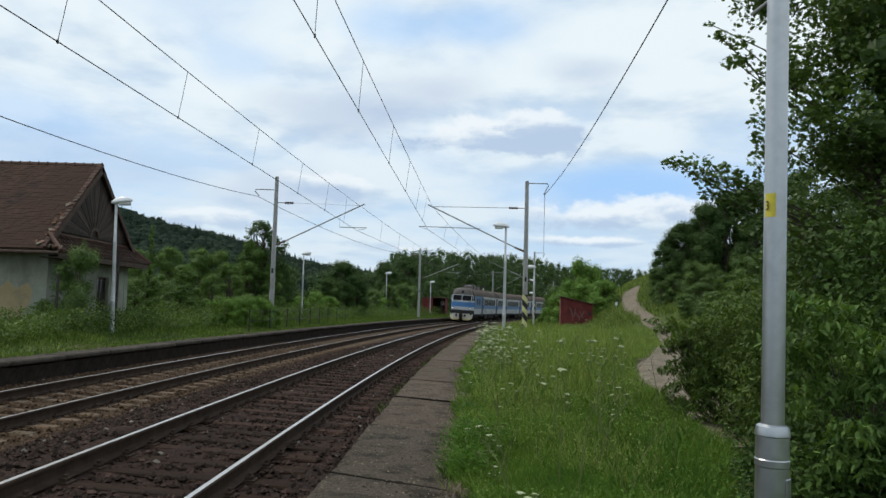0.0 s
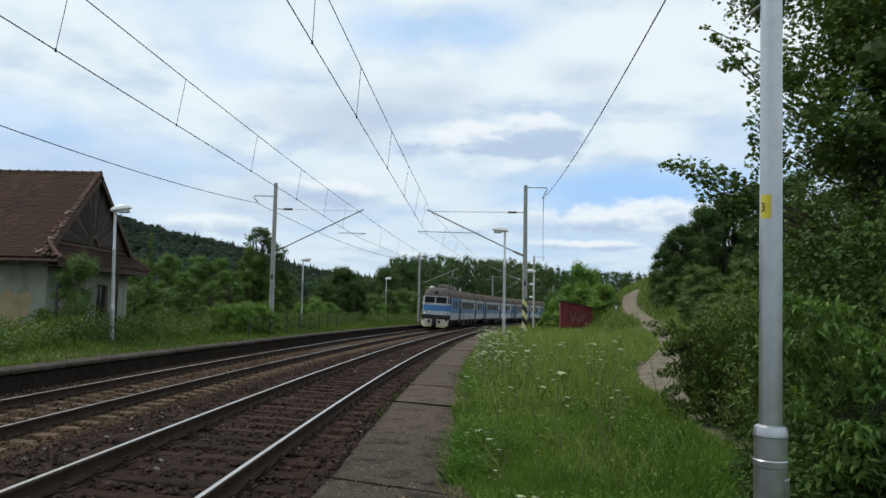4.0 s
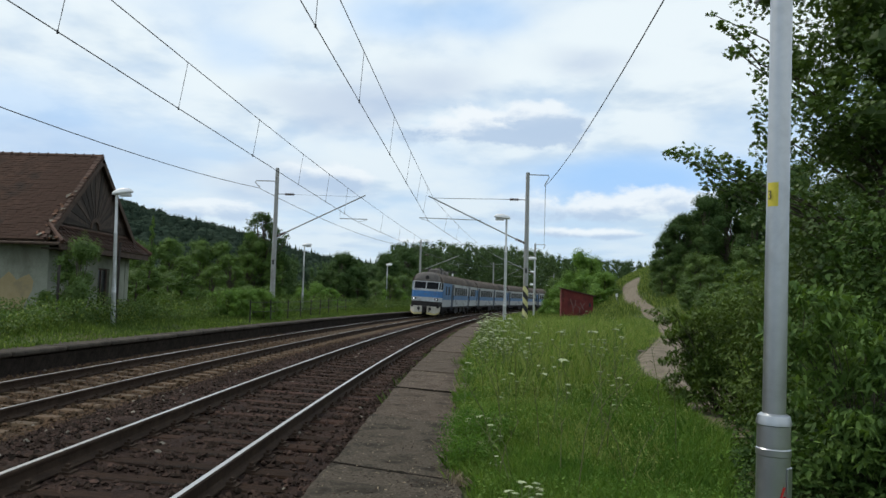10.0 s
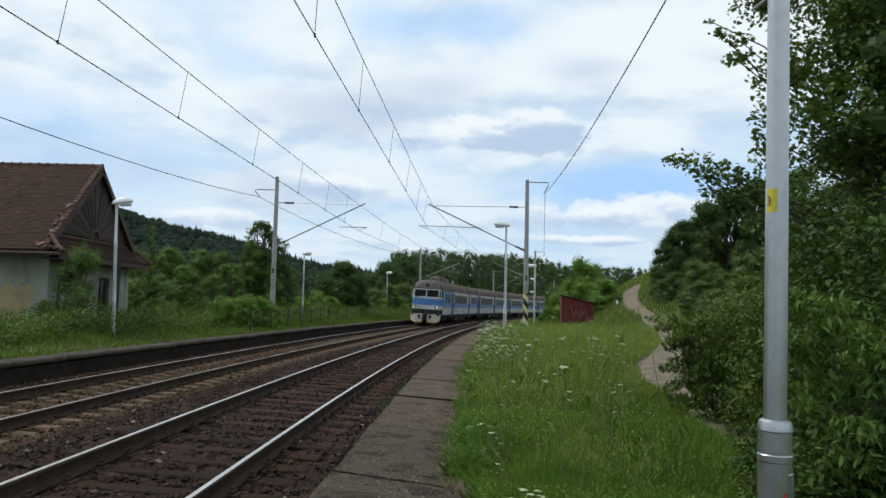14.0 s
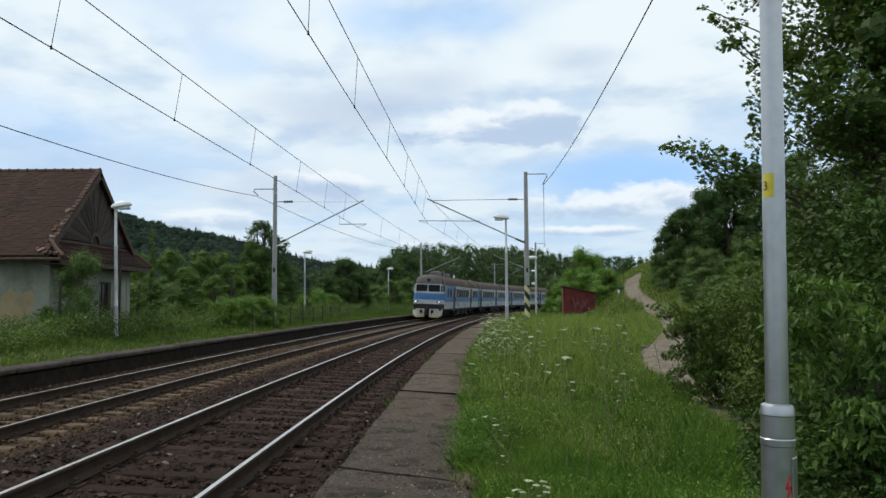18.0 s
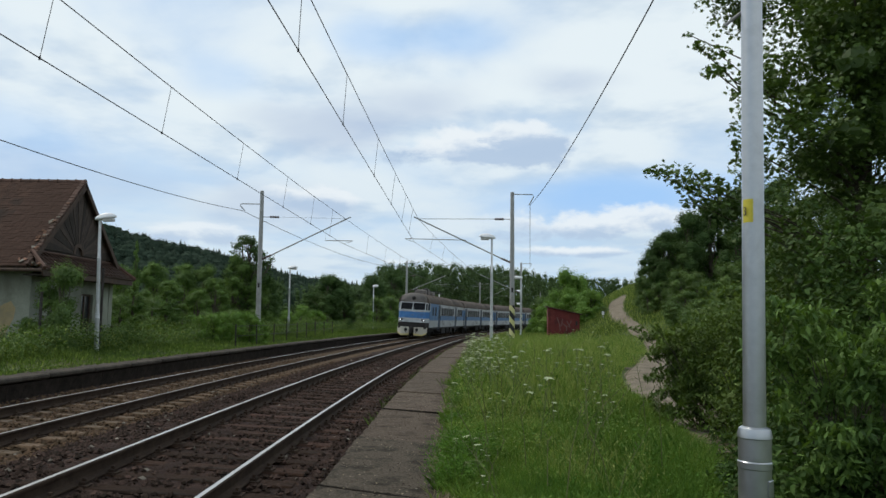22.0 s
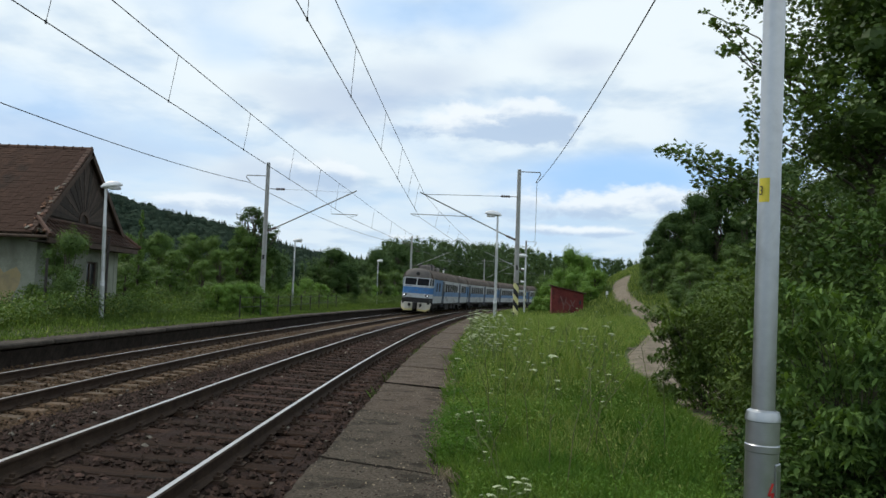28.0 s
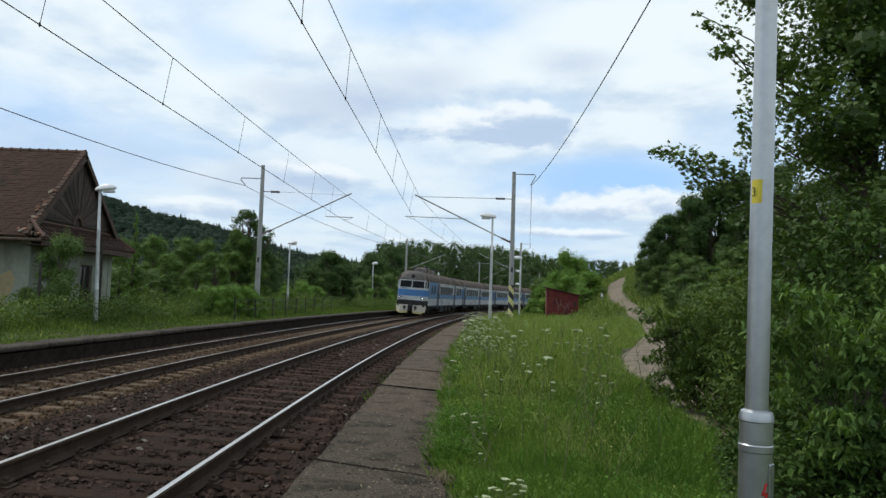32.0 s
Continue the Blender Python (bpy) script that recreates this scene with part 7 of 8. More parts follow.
    shrub(3.9, 9.2, "dense olive-green shrub with small leaves beside the path",
          [(3.22, 9.5, 0.85, 0.22, 0.4, 0.2), (3.2, 9.6, 1.25, 0.22, 0.4, 0.14), (3.42, 9.6, 1.02, 0.34, 0.5, 0.3), (3.4, 9.3, 0.6, 0.34, 0.5, 0.32), (3.62, 9.6, 1.32, 0.48, 0.6, 0.36), (4.0, 9.2, 1.45, 0.55, 0.6, 0.40), (3.65, 9.1, 0.9, 0.45, 0.6, 0.45), (4.0, 8.6, 0.8, 0.55, 0.6, 0.6), (4.4, 8.8, 1.2, 0.6, 0.6, 0.6), (4.4, 8.3, 0.6, 0.55, 0.6, 0.55), (3.75, 8.2, 0.4, 0.4, 0.4, 0.35), (3.35, 8.4, 0.5, 0.25, 0.35, 0.28), (3.45, 7.7, 0.4, 0.3, 0.4, 0.3), (3.7, 7.3, 0.4, 0.4, 0.4, 0.4)],
          25000, 0.062, LANCE, M_SHRUB, 0.8)
    twigs = []
    for _ in range(46):
        z, y = rng.uniform(0.35, 1.5), rng.uniform(8.9, 9.7)
        x = 3.20 - rng.uniform(0.0, 0.50) * (0.55 + 0.45 * math.sin(z * 5.0 + 0.6))
        twigs.append((x, y, z, rng.uniform(0.05, 0.13), 0.1, rng.uniform(0.03, 0.08)))
    twigs += [(2.70, 9.7, 1.46, 0.10, 0.1, 0.04), (2.82, 9.6, 1.36, 0.12, 0.1, 0.06), (2.95, 9.6, 1.40, 0.12, 0.1, 0.08), (2.84, 9.5, 1.12, 0.10, 0.1, 0.06), (2.95, 9.5, 1.18, 0.12, 0.1, 0.10), (2.78, 9.4, 0.86, 0.10, 0.1, 0.05),
              (2.92, 9.4, 0.92, 0.12, 0.1, 0.09), (2.86, 9.3, 0.66, 0.10, 0.1, 0.06), (2.98, 9.3, 0.72, 0.12, 0.1, 0.09), (3.02, 9.2, 0.46, 0.12, 0.1, 0.09)]
    shrub(3.6, 9.3, "thin leafy twigs hanging out over the dirt path", twigs, 3000, 0.078, LANCE, M_SHRUB, 1.1, 0.007)
    shrub(4.7, 9.8, "olive-green shrub growing below the maple", [(4.7, 9.4, 1.5, 0.7, 0.7, 0.5), (5.2, 9.2, 1.0, 0.8, 0.7, 0.7), (4.4, 10.2, 1.6, 0.7, 0.7, 0.5), (5.6, 9.0, 1.7, 0.8, 0.7, 0.6)], 6000, 0.065, OVAL, M_SHRUB)
    sprays = []
    for cx, cy, cz, r in ((2.75, 5.6, 1.5, 0.3), (3.2, 5.7, 1.35, 0.42), (2.95, 5.5, 0.95, 0.36), (3.5, 5.5, 0.9, 0.45), (3.7, 6.0, 1.5, 0.42), (3.1, 5.6, 0.6, 0.3)):
        for _ in range(9):
            d = rng.normal(size=3)
            d *= r / np.linalg.norm(d) * rng.uniform(0.5, 1.0)
            q = rng.uniform(0.08, 0.15)
            sprays.append((cx + d[0], cy + d[1], cz + d[2], q * 1.3, q * 1.3, q * 0.7))
    shrub(3.4, 5.9, "young shrub with clusters of hanging light green pointed leaves", sprays, 6600, 0.088, LANCE, M_YOUNGLEAF, 1.2, 0.007)
    shrub(4.4, 7.3, "shrub behind the lamp post, its leaves coloured dark for shade", [(2.8, 5.7, 0.35, 0.35, 0.35, 0.3), (3.2, 5.6, 0.4, 0.4, 0.35, 0.35), (3.6, 5.8, 0.4, 0.4, 0.4, 0.35), (3.0, 6.4, 0.45, 0.4, 0.4, 0.4), (2.65, 6.2, 0.25, 0.3, 0.3, 0.22), (3.6, 7.0, 1.1, 0.6, 0.5, 0.7), (4.2, 7.2, 0.9, 0.7, 0.6, 0.8), (4.9, 7.2, 1.2, 0.7, 0.6, 0.9), (4.4, 7.4, 2.0, 0.7, 0.5, 0.6), (5.2, 7.4, 2.3, 0.6, 0.5, 0.6)], 11000, 0.075, OVAL, M_SHADELEAF)


def blades(x, y, h, w, rng, lean=0.35, z=None):
    """Bent grass blades, each a quad and a tip in one five-cornered face."""
    n = len(x)
    z = ground_z(x, y) if z is None else z
    a = rng.uniform(0, 6.28, n)
    b = rng.uniform(0, 6.28, n)
    l = lean * h * rng.uniform(0.2, 1.2, n)
    cx, sx = np.cos(a) * w / 2, np.sin(a) * w / 2
    bx, by = np.cos(b) * l, np.sin(b) * l
    v = np.empty((n, 5, 3))
    v[:, 0] = np.stack([x - cx, y - sx, z - 0.02], 1)
    v[:, 1] = np.stack([x + cx, y + sx, z - 0.02], 1)
    v[:, 2] = np.stack([x + cx * 0.8 + bx * 0.35, y + sx * 0.8 + by * 0.35, z + h * 0.6], 1)
    v[:, 3] = np.stack([x + bx, y + by, z + h], 1)
    v[:, 4] = np.stack([x - cx * 0.8 + bx * 0.35, y - sx * 0.8 + by * 0.35, z + h * 0.6], 1)
    return v.reshape(-1, 3), np.arange(n * 5).reshape(n, 5)


def path_gap(x, y):
    """Distance to the edge of the dirt path."""
    d = np.full(len(x), 99.0)
    for px, py, w in PATHWAY:
        d = np.minimum(d, np.hypot(x - px, y - py) - w)
    return d


def make_meadow():
    rng = np.random.default_rng(33)

    def field(n, y0, y1, x_of, power=1.0):
        y = y0 + (y1 - y0) * rng.random(n) ** power
        s_edge = np.interp(y, LINE[:, 2], LINE[:, 1])
        lo = s_edge + 2.98 + 0.4 * (1 - smooth01(3.9, 4.7, y)) + 0.10 * np.sin(y * 1.3) + 0.09 * np.sin(y * 3.1 + 1) + 0.05 * np.sin(y * 8.3)
        x = lo + (x_of(y) - lo) * rng.random(n)
        k = path_gap(x, y) > 0.02
        return x[k], y[k]

    near_x = lambda y: 0.3 + 0.335 * y
    x, y = field(120000, 1.8, 13, near_x, 1.1)
    patch = 0.5 + 0.5 * np.sin(x * 1.7 + 0.6 * y) * np.sin(y * 0.9 + 1.0)
    h = 0.05 + (0.07 + 0.26 * patch * rng.random(len(x)) ** 1.3) * smooth01(0.5, 6, y) ** 0.3
    s, off = to_line(x, y)
    h *= (0.45 + 0.55 * smooth01(2.7, 3.3, off)) * (0.6 + 0.4 * smooth01(4.5, 7.5, y))
    dark = smooth01(0.4, 1.1, x + 0.25 * np.sin(y * 2.1)) * (1 - smooth01(7, 10, y)) * 0.65 + 0.12
    slot = (rng.random(len(x)) < dark).astype(int)
    pale = smooth01(0.35, 0.85, 0.5 + 0.5 * np.sin(x * 1.9 - 0.7 * y + 0.6) * np.sin(y * 1.1 + 2.0 * x)) * (1 - 0.7 * smooth01(0.6, 1.6, x - 0.12 * y))
    slot[rng.random(len(x)) < 0.40 * pale] = 2
    v, f = blades(x, y, h, rng.uniform(0.003, 0.008, len(x)), rng, 0.6)
    # short grass filled in round the camera, kept low to clear its view
    xr = np.concatenate([x, rng.uniform(0.2, 7.0, 30000)])
    yr = np.concatenate([y, rng.uniform(-9.0, 5.0, 30000)])
    k = np.concatenate([np.zeros(len(x), bool), (xr[len(x):] > 0.45) & ((xr[len(x):] > 0.4 + 0.34 * yr[len(x):]) | (yr[len(x):] < 2))])
    n = int(k.sum())
    vr, fr = blades(xr[k], yr[k], rng.uniform(0.03, 0.12, n), rng.uniform(0.006, 0.014, n), rng, 0.6)
    tagged(new("trodden_grass", arrays_mesh("trodden_grass", vr, fr, [M_GRASS, M_CLOVER], (rng.random(n) < 0.5).astype(int))), "short grass filling in beside the platform", "grass", kind="stuff")
    # ragged tufts hanging over the edge of the slabs
    for _ in range(70):
        ty = 4.2 + 23 * rng.random() ** 1.3
        tx = float(np.interp(ty, LINE[:, 2], LINE[:, 1])) + 3.02 + rng.normal() * 0.06
        n, r = int(rng.uniform(120, 320)), rng.uniform(0.05, 0.13) * (0.6 + 0.05 * ty)
        bx, by = tx + rng.normal(size=n) * r * 0.7, ty + rng.normal(size=n) * r
        v2, f2 = blades(bx, by, rng.uniform(0.06, 0.22, n) * (0.7 + 2 * r), rng.uniform(0.006, 0.013, n), rng, 0.9)
        f = np.concatenate([f, f2 + len(v)])
        v = np.concatenate([v, v2])
        slot = np.concatenate([slot, (rng.random(n) < 0.35).astype(int)])
    tagged(new("near_grass", arrays_mesh("near_grass", v, f, [M_GRASS, M_CLOVER, M_GRASS_DRY], slot)), "lush green grass along the platform edge", "grass", kind="stuff")
    x, y = field(100000, 11, 46, lambda y: 4.5 + 0.24 * y, 1.2)
    h = (0.28 + 0.62 * rng.random(len(x)) ** 1.2) * (0.6 + 0.4 * smooth01(10, 20, y))
    s, off = to_line(x, y)
    h *= (0.5 + 0.5 * smooth01(2.7, 3.6, off)) * (1 - 0.55 * smooth01(30, 44, y)) * (1 - 0.4 * smooth01(6.5, 9, off))
    h *= 0.35 + 0.65 * smooth01(0.0, 1.2, path_gap(x, y))
    v, f = blades(x, y, h, rng.uniform(0.005, 0.013, len(x)), rng, 0.45)
    slot = (rng.random(len(x)) < 0.52).astype(int)
    tagged(new("tall_grass", arrays_mesh("tall_grass", v, f, [M_GRASS, M_GRASS_DRY], slot)), "tall unmown meadow grass", "grass", kind="stuff")
    x, y = field(60000, 42, 92, lambda y: 8 + 0.2 * y)
    v, f = blades(x, y, 0.10 + 0.28 * rng.random(len(x)), rng.uniform(0.015, 0.035, len(x)), rng, 0.5)
    slot = (rng.random(len(x)) < 0.4).astype(int)
    tagged(new("slope_grass", arrays_mesh("slope_grass", v, f, [M_VERGE, M_GRASS_DRY], slot)), "rough grass on the slope round the hut", "grass", kind="stuff")
    # broad weed leaves low in the grass
    x, y = field(62000, 2.0, 24, lambda y: 0.4 + 0.335 * y, 1.5)
    p = np.stack([x, y, ground_z(x, y) + 0.03 + 0.42 * rng.random(len(x)) ** 1.4 * smooth01(0, 8, y) * (0.55 + 0.45 * np.sin(x * 2.3 + y) * np.sin(y * 1.7))], 1)
    v, f = leaves(p, rng.uniform(0.012, 0.032, len(x)), OVAL, rng, 0.1, 1.0)
    dark = smooth01(0.4, 1.1, x + 0.25 * np.sin(y * 2.1)) * (1 - smooth01(7, 10, y)) * 0.7 + 0.15
    slot = (rng.random(len(x)) < dark).astype(int)
    pale = smooth01(0.35, 0.85, 0.5 + 0.5 * np.sin(x * 1.9 - 0.7 * y + 0.6) * np.sin(y * 1.1 + 2.0 * x)) * (1 - 0.7 * smooth01(0.6, 1.6, x - 0.12 * y))
    slot[rng.random(len(x)) < 0.40 * pale] = 2
    tagged(new("weeds", arrays_mesh("weeds", v, f, [M_WEED, M_CLOVER, M_GRASS_DRY], slot)), "low broad-leaved weeds in the grass", "weeds", kind="stuff")
    # undergrowth below the shrubs, its leaves coloured dark for the shade there
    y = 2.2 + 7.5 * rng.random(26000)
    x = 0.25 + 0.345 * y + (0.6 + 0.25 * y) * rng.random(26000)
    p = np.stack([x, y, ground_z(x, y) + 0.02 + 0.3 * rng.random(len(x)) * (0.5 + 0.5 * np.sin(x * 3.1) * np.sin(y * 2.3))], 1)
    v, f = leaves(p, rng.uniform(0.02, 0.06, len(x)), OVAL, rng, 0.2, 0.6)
    tagged(new("undergrowth", arrays_mesh("undergrowth", v, f, M_SHADELEAF)), "low undergrowth below the shrubs, coloured dark for shade", "weeds", kind="stuff")
    # weeds in the joint between ballast and slabs
    v, f = np.zeros((0, 3)), np.zeros((0, 5), int)
    for _ in range(80):
        s, off = 11 + 36 * rng.random() ** 0.8, 1.72 + rng.normal() * 0.06
        q = at(s, off)
        n, r = int(rng.uniform(14, 70)), rng.uniform(0.03, 0.12)
        v2, f2 = blades(q.x + rng.normal(size=n) * r * 0.5, q.y + rng.normal(size=n) * r * 1.6, rng.uniform(0.12, 0.25, n), rng.uniform(0.003, 0.007, n), rng, 1.0, np.full(n, -0.14))
        f, v = np.concatenate([f, f2 + len(v)]), np.concatenate([v, v2])
    tagged(new("edge_weeds", arrays_mesh("edge_weeds", v, f, M_SHRUB)), "small weed tufts growing beside the platform slabs", "weeds", kind="stuff")
    # dry straw and roots along the rim of the slabs
    n = 9000
    s = 3.2 + 13 * rng.random(n) ** 1.3
    off = 2.90 + rng.normal(size=n) * 0.065 + 0.04 * np.sin(s * 2.3)
    hh = np.interp(s, LINE[:, 0], LINE[:, 3])
    x = np.interp(s, LINE[:, 0], LINE[:, 1]) + off * np.cos(hh)
    y = np.interp(s, LINE[:, 0], LINE[:, 2]) - off * np.sin(hh)
    k = np.sin(s * 1.7) + 0.7 * np.sin(s * 4.1 + 1) > -0.35
    v, f = blades(x[k], y[k], rng.uniform(0.015, 0.07, k.sum()), rng.uniform(0.003, 0.008, k.sum()), rng, 1.6, np.full(k.sum(), 0.115))
    tagged(new("dry_straw", arrays_mesh("dry_straw", v, f, M_STRAW)), "matted dry straw along the rim of the platform slabs", "straw", kind="stuff")
    # bare sandy spots beside the slabs
    for k, (yy, dx, r) in enumerate(((4.55, 2.98, 0.16), (4.2, 2.96, 0.12), (12.4, 3.0, 0.2), (13.6, 2.98, 0.16), (5.1, 2.96, 0.08))):
        xx = float(np.interp(yy, LINE[:, 2], LINE[:, 1])) + dx
        rim = [(r * rng.uniform(0.5, 0.8) * math.cos(a), r * rng.uniform(0.9, 1.7) * math.sin(a)) for a in np.linspace(0, 6.28, 15)[:-1]]
        b = Build().add(([(a, c, -0.02) for a, c in rim] + [(a * 0.7, c * 0.7, 0.035) for a, c in rim] + [(0, 0, 0.045)],
                         [(i, (i + 1) % 14, 14 + (i + 1) % 14, 14 + i) for i in range(14)] + [(14 + i, 14 + (i + 1) % 14, 28) for i in range(14)]))
        tagged(part("bare_soil", b, M_PATH, None, pose(xx, yy, gz(xx, yy))), "small bare patch of sandy soil beside the slabs", "soil", kind="stuff")
    # feathery herb mounds leaning over the slabs
    for yy, dx, rr, hh3 in ((8.9, 2.97, 0.20, 0.20), (6.7, 2.98, 0.24, 0.27), (7.4, 3.02, 0.30, 0.34), (7.9, 3.2, 0.28, 0.3), (10.4, 2.98, 0.20, 0.20), (12.8, 3.1, 0.26, 0.3), (15.5, 3.05, 0.25, 0.28), (18.0, 3.1, 0.3, 0.34)):
        xx = float(np.interp(yy, LINE[:, 2], LINE[:, 1])) + dx
        t = thing("herb_tuft", pose(xx, yy, gz(xx, yy)), "bushy green feathery herb tuft at the slab edge", "herb", "herb tufts")
        st = Build()
        for _ in range(9):
            a = rng.uniform(0, 6.28)
            st.add(tube([(0, 0, -0.03), (0.5 * rr * math.cos(a), 0.5 * rr * math.sin(a), hh3), (rr * math.cos(a), rr * math.sin(a), hh3 * rng.uniform(0.6, 1.2))], [0.004, 0.003, 0.002], 4))
        part("stem", st, M_STEM, t)
        p = blob_points([(0, 0, hh3 * 0.5, rr, rr * 1.2, hh3 * 0.6)], int(3400 * (rr / 0.2) ** 2), rng, 0.3, 0.3)
        p[:, 2] = np.maximum(p[:, 2], 0.01)
        v, f = leaves(p, rng.uniform(0.010, 0.026, len(p)), KITE, rng, 0.1, 0.6)
        link("foliage", arrays_mesh("foliage", v, f, M_CLOVER), t)
    # taller herbs in uneven clumps
    x, y = field(64000, 7.5, 36, lambda y: 2.6 + 0.25 * y, 1.25)
    top = 0.22 + 0.62 * (0.5 + 0.5 * np.sin(x * 2.1 + 1.3 * np.sin(y * 0.7)) * np.sin(y * 1.15 + 0.8 * x)) * smooth01(6, 13, y)
    s, off = to_line(x, y)
    top *= (0.45 + 0.55 * smooth01(2.7, 3.3, off)) * (0.3 + 0.7 * smooth01(0.0, 1.0, path_gap(x, y))) * (1 - 0.4 * smooth01(7, 10, off))
    p = np.stack([x, y, ground_z(x, y) + 0.05 + top * rng.random(len(x)) ** 0.7], 1)
    v, f = leaves(p, rng.uniform(0.014, 0.032, len(x)) * (0.8 + 0.03 * y), KITE, rng, 0.1, 0.9)
    slot = rng.choice(3, len(x), p=(0.55, 0.28, 0.17))
    tagged(new("meadow_herbs", arrays_mesh("meadow_herbs", v, f, [M_WEED, M_GRASS_DRY, M_LIGHTLEAF], slot)), "leafy meadow herbs in uneven clumps", "weeds", kind="stuff")
    # thin dry stalks standing above the grass
    b = Build()
    for _ in range(60):
        yy = 5.5 + 12 * rng.random() ** 1.2
        xx = float(np.interp(yy, LINE[:, 2], LINE[:, 1])) + 3.2 + (0.3 + 0.22 * yy) * rng.random()
        if path_gap(np.array([xx]), np.array([yy]))[0] < 0.15:
            continue
        g, hh2 = gz(xx, yy), rng.uniform(0.5, 1.0)
        a, l = rng.uniform(0, 6.28), rng.uniform(0.12, 0.5)
        p0, p1, p2 = Vector((xx, yy, g - 0.02)), Vector((xx + 0.4 * l * math.cos(a), yy + 0.4 * l * math.sin(a), g + 0.6 * hh2)), Vector((xx + l * math.cos(a), yy + l * math.sin(a), g + hh2))
        b.add(tube([p0, p1, p2], [0.0045, 0.0035, 0.0022], 4))
        for k in range(4):
            q = p1.lerp(p2, 0.4 + 0.2 * k)
            b.add(tube([q, q + Vector((rng.normal() * 0.03, rng.normal() * 0.03, 0.05))], [0.002, 0.004], 3))
    tagged(part("dry_stalks", b, M_STALK), "thin brownish stalks standing above the grass", "weeds", kind="stuff")
    # brambles and tall weeds behind the verge
    n = 90000
    s = 14 + 98 * rng.random(n) ** 1.6
    off = -9.35 - 0.02 * (s - 25) - 3.6 * rng.random(n) ** 1.3
    hh = np.interp(s, LINE[:, 0], LINE[:, 3])
    x = np.interp(s, LINE[:, 0], LINE[:, 1]) + off * np.cos(hh)
    y = np.interp(s, LINE[:, 0], LINE[:, 2]) - off * np.sin(hh)
    k = (x > -12.6) | (y > 34) | (y < 25.0)
    x, y = x[k], y[k]
    top = 0.6 + 0.4 * np.sin(x * 1.9) * np.sin(y * 0.8) + 0.45 * np.sin(y * 0.31) ** 2
    p = np.stack([x, y, ground_z(x, y) + 0.05 + top * rng.random(len(x)) ** 0.8], 1)
    v, f = leaves(p, rng.uniform(0.05, 0.11, len(x)), KITE, rng, 0.2, 0.3)
    slot = rng.choice(3, len(x), p=(0.6, 0.34, 0.06))
    tagged(new("brambles", arrays_mesh("brambles", v, f, [M_BUSHLEAF, M_SHRUB, M_GRASS_DRY], slot)), "tangled brambles and tall weeds behind the verge", "weeds", kind="stuff")
    # tall weeds along the foot of the house
    n = 12000
    x, y = rng.uniform(-19.5, -11.8, n), 25.45 - 2.4 * rng.random(n) ** 1.2
    x2, y2 = rng.uniform(-13.3, -12.0, n // 3), rng.uniform(26.6, 31.0, n // 3)
    x, y = np.concatenate([x, x2]), np.concatenate([y, y2])
    v, f = blades(x, y, rng.uniform(0.25, 0.95, len(x)) * (0.6 + 0.4 * np.sin(x * 2.3) * np.sin(y * 1.9)), rng.uniform(0.008, 0.02, len(x)), rng, 0.45)
    slot = rng.choice(2, len(x), p=(0.6, 0.4))
    tagged(new("wall_weeds", arrays_mesh("wall_weeds", v, f, [M_VERGE, M_GRASS_DRY], slot)), "tall half-dry weeds along the foot of the house wall", "weeds", kind="stuff")
    # verge behind the far platform
    n = 56000
    s = rng.uniform(8, 110, n)
    off = -6.78 - 4.0 * rng.random(n) ** 1.1
    hh = np.interp(s, LINE[:, 0], LINE[:, 3])
    x = np.interp(s, LINE[:, 0], LINE[:, 1]) + off * np.cos(hh)
    y = np.interp(s, LINE[:, 0], LINE[:, 2]) - off * np.sin(hh)
    h = (0.04 + 0.08 * rng.random(n) + 0.3 * rng.random(n) * smooth01(7.6, 9.8, -off)) * (0.75 + 0.25 * np.sin(s * 0.9))
    k = (x > -13.2) | (y > 34) | (y < 24.5)
    z = np.maximum(ground_z(x[k], y[k]), np.where(off[k] > -7.22, 0.235, -1))
    v, f = blades(x[k], y[k], h[k], rng.uniform(0.02, 0.04, k.sum()), rng, 0.5, z)
    slot = (rng.random(k.sum()) < 0.05).astype(int)
    tagged(new("verge_grass", arrays_mesh("verge_grass", v, f, [M_VERGE, M_GRASS_DRY], slot)), "green grass verge behind the far platform", "grass", kind="stuff")


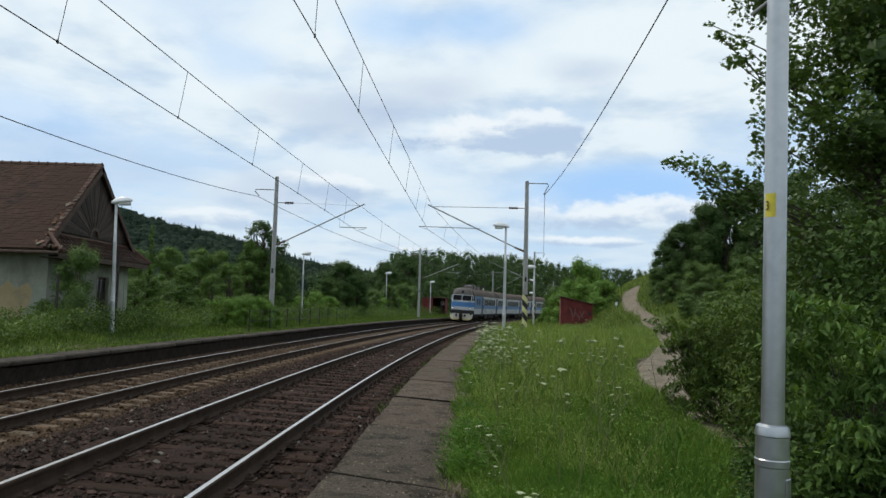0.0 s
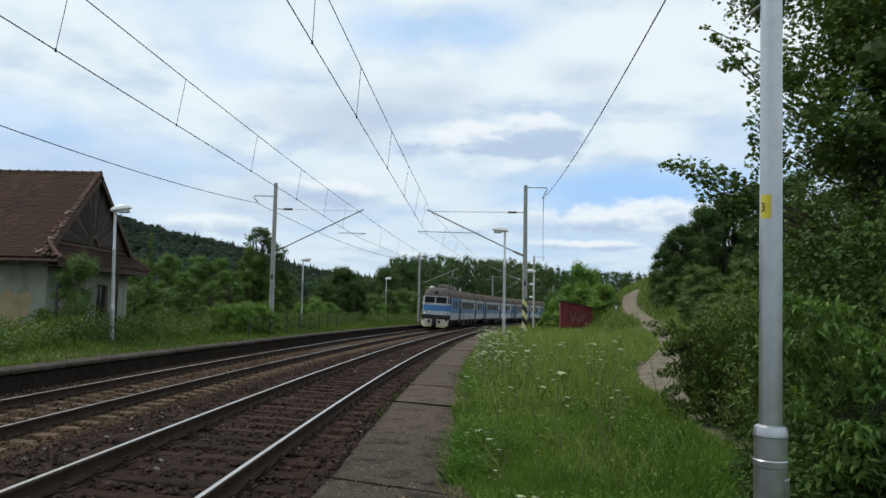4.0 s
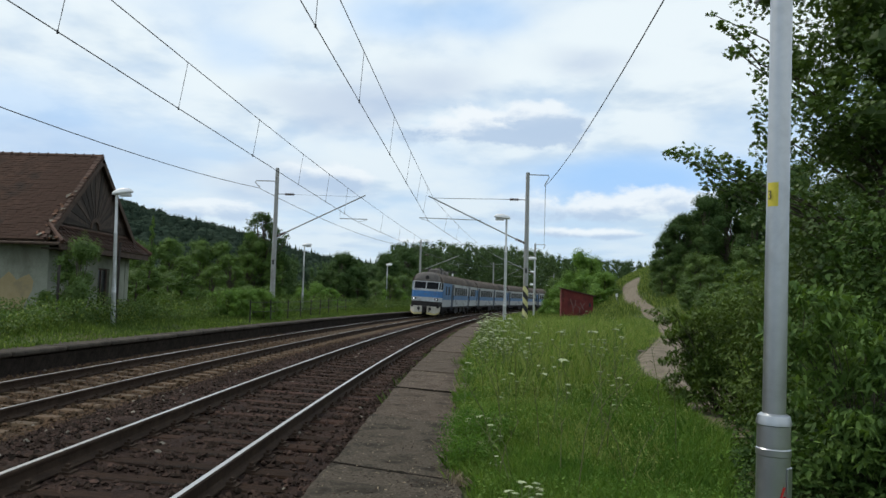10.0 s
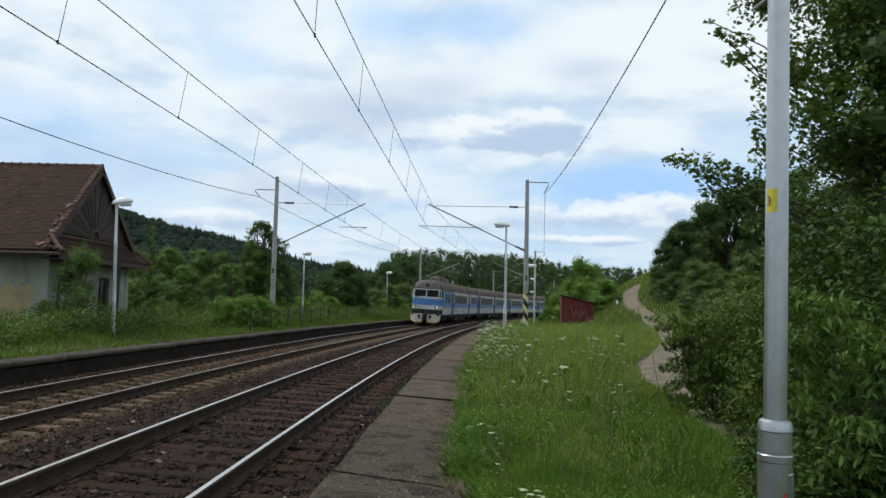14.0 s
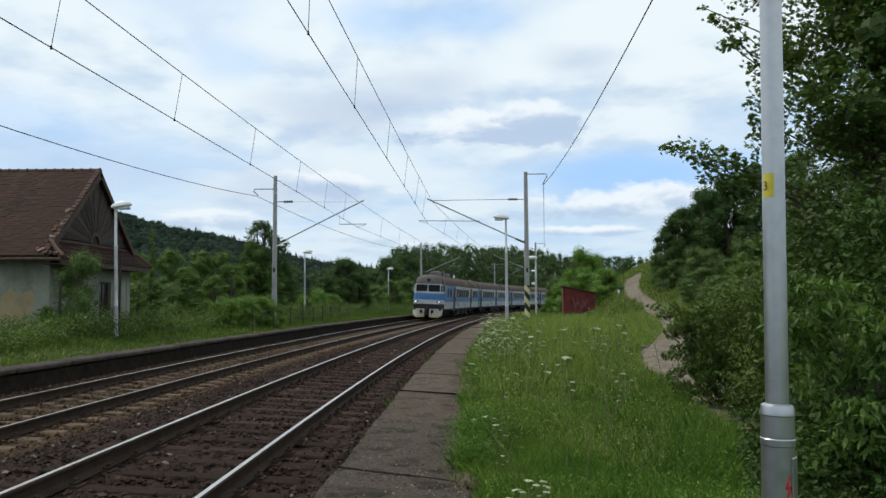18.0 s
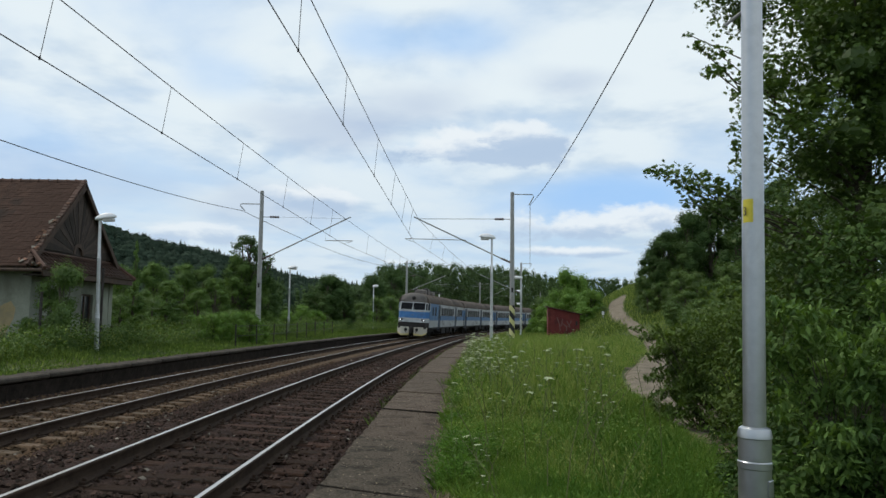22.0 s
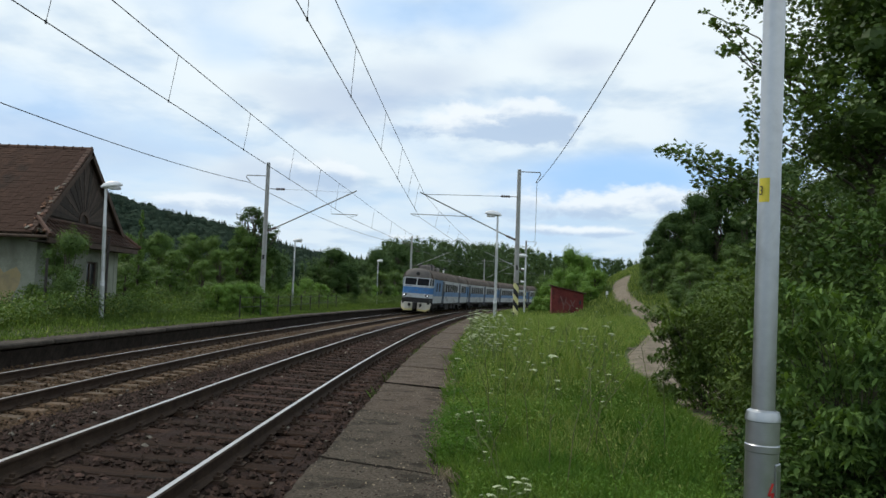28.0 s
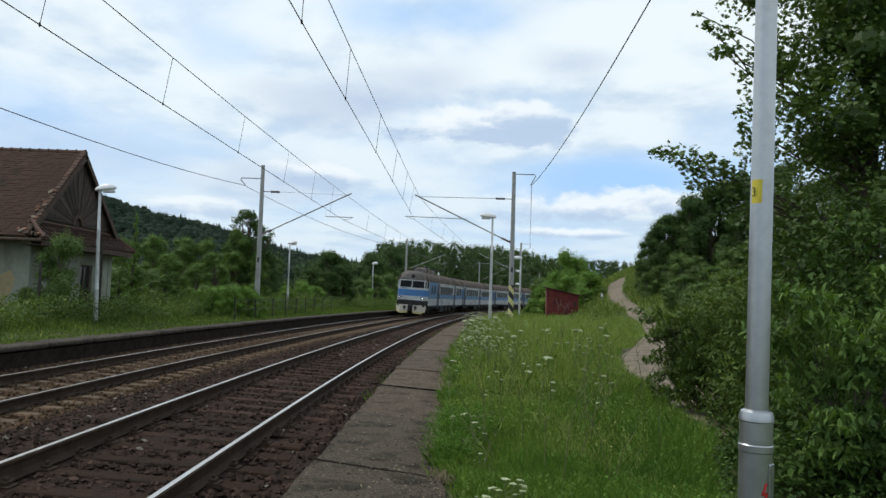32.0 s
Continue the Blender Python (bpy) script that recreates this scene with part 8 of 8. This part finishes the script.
def make_umbels():
    """Tall white-flowered umbel plants standing in the grass."""
    rng = np.random.default_rng(40)
    models = []
    for k in range(6):
        t = thing("umbel_plant", pose(0, 0, 0), "tall wild umbel plant with flat cream-white flower heads", "wildflower", "white umbels")
        st, heads = Build(), []
        H = 0.92 if k < 4 else 0.36
        big = 1.0 if k < 4 else 0.5
        st.add(tube([(0, 0, -0.05), (0.02, 0.01, 0.45 * H), (0.03, 0.03, H)], [0.007, 0.006, 0.004], 5))
        tips = [(0.03, 0.03, H, 0.075 * (0.4 + 0.6 * big))]
        for j in range(3 + k % 2):
            a = rng.uniform(0, 6.28)
            z0 = rng.uniform(0.38, 0.75) * H
            q = (0.14 * math.cos(a), 0.14 * math.sin(a), z0 + rng.uniform(0.16, 0.32) * H)
            st.add(tube([(0.02, 0.02, z0), q], [0.004, 0.003], 4))
            tips.append((*q, rng.uniform(0.032, 0.055) * (0.5 + 0.5 * big)))
        for x, y, z, r in tips:
            for i in range(6):
                w = i * 1.047
                st.add(tube([(x, y, z - 0.05), (x + r * 0.7 * math.cos(w), y + r * 0.7 * math.sin(w), z + 0.01)], 0.0015, 3, False))
        part("stem", st, M_STEM, t)
        for x, y, z, r in tips:
            b, vv, ff, nn = Build(), [(x, y, z + 0.022)], [], 16
            for q in (0.35, 0.68, 1.0):
                for i in range(nn):
                    w, g = 6.2832 * i / nn, r * q * rng.uniform(0.72, 1.12) * (0.6 if q == 1.0 and i % 2 else 1.0)
                    vv.append((x + g * math.cos(w), y + g * math.sin(w), z + 0.02 - 4.0 * g ** 2 + rng.uniform(-0.006, 0.006)))
            ff += [(0, 1 + i, 1 + (i + 1) % nn) for i in range(nn)]
            for q in (1, 1 + nn):
                ff += [(q + i, q + nn + i, q + nn + (i + 1) % nn, q + (i + 1) % nn) for i in range(nn)]
            b.add((vv, ff))
            part("umbel", b, M_UMBEL, t)
        nn = 22
        z = rng.uniform(0.05, 0.65, nn) * H
        a = rng.uniform(0, 6.28, nn)
        p = np.stack([0.12 * np.cos(a), 0.12 * np.sin(a), z], 1)
        v, f = leaves(p, rng.uniform(0.04, 0.09, nn), KITE, rng, 0.2, 0.6)
        link("leaves", arrays_mesh("leaves", v, f, M_WEED), t)
        models.append(t)
    spots = []
    while len(spots) < 30:
        y = 10 + 26 * rng.random() ** 1.1
        e = float(np.interp(y, LINE[:, 2], LINE[:, 1]))
        x = e + 3.0 + (0.5 + 0.17 * y) * rng.random() ** 1.6
        if path_gap(np.array([x]), np.array([y]))[0] > 0.5:
            spots.append((x, y, rng.uniform(0.75, 1.1) * (0.75 if x < e + 3.6 else 1.0)))
    for _ in range(105):
        y = 12 + 18 * rng.random()
        x = float(np.interp(y, LINE[:, 2], LINE[:, 1])) + 3.1 + (0.25 + 0.045 * y) * rng.random() ** 1.4
        spots.append((x, y, rng.uniform(0.7, 1.05)))
    spots += [(1.15, 7.9, 0.95), (1.9, 9.1, 0.9), (0.75, 8.8, 0.8), (1.7, 11, 1.0), (2.4, 12, 1.0), (2.7, 12.6, 0.95), (2.0, 8.2, 0.8), (0.3, 9.5, 0.7)]
    for i, (x, y, sc) in enumerate(spots):
        m = Matrix.Translation((x, y, gz(x, y))) @ pose(0, 0, 0, rng.uniform(-8, 8), rng.uniform(-8, 8), rng.uniform(0, 360)) @ Matrix.Diagonal((sc, sc, sc, 1))
        if i < 4:
            models[i].matrix_basis = m
        else:
            copy_thing(models[i % 4], m)
    for i, (x, y, sc) in enumerate(((0.44, 7.05, 0.9), (0.46, 7.5, 0.95), (0.48, 4.95, 0.75), (0.53, 4.98, 0.85), (0.38, 4.9, 0.7), (0.58, 5.1, 0.7), (0.5, 6.3, 0.6))):
        m = pose(x, y, gz(x, y), rng.uniform(-8, 8), rng.uniform(-8, 8), rng.uniform(0, 360)) @ Matrix.Diagonal((sc, sc, sc, 1))
        if i < 2:
            models[4 + i].matrix_basis = m
        else:
            copy_thing(models[4 + i % 2], m)


make_plants()
make_woods()
make_near_trees()
make_meadow()
make_umbels()

motions()
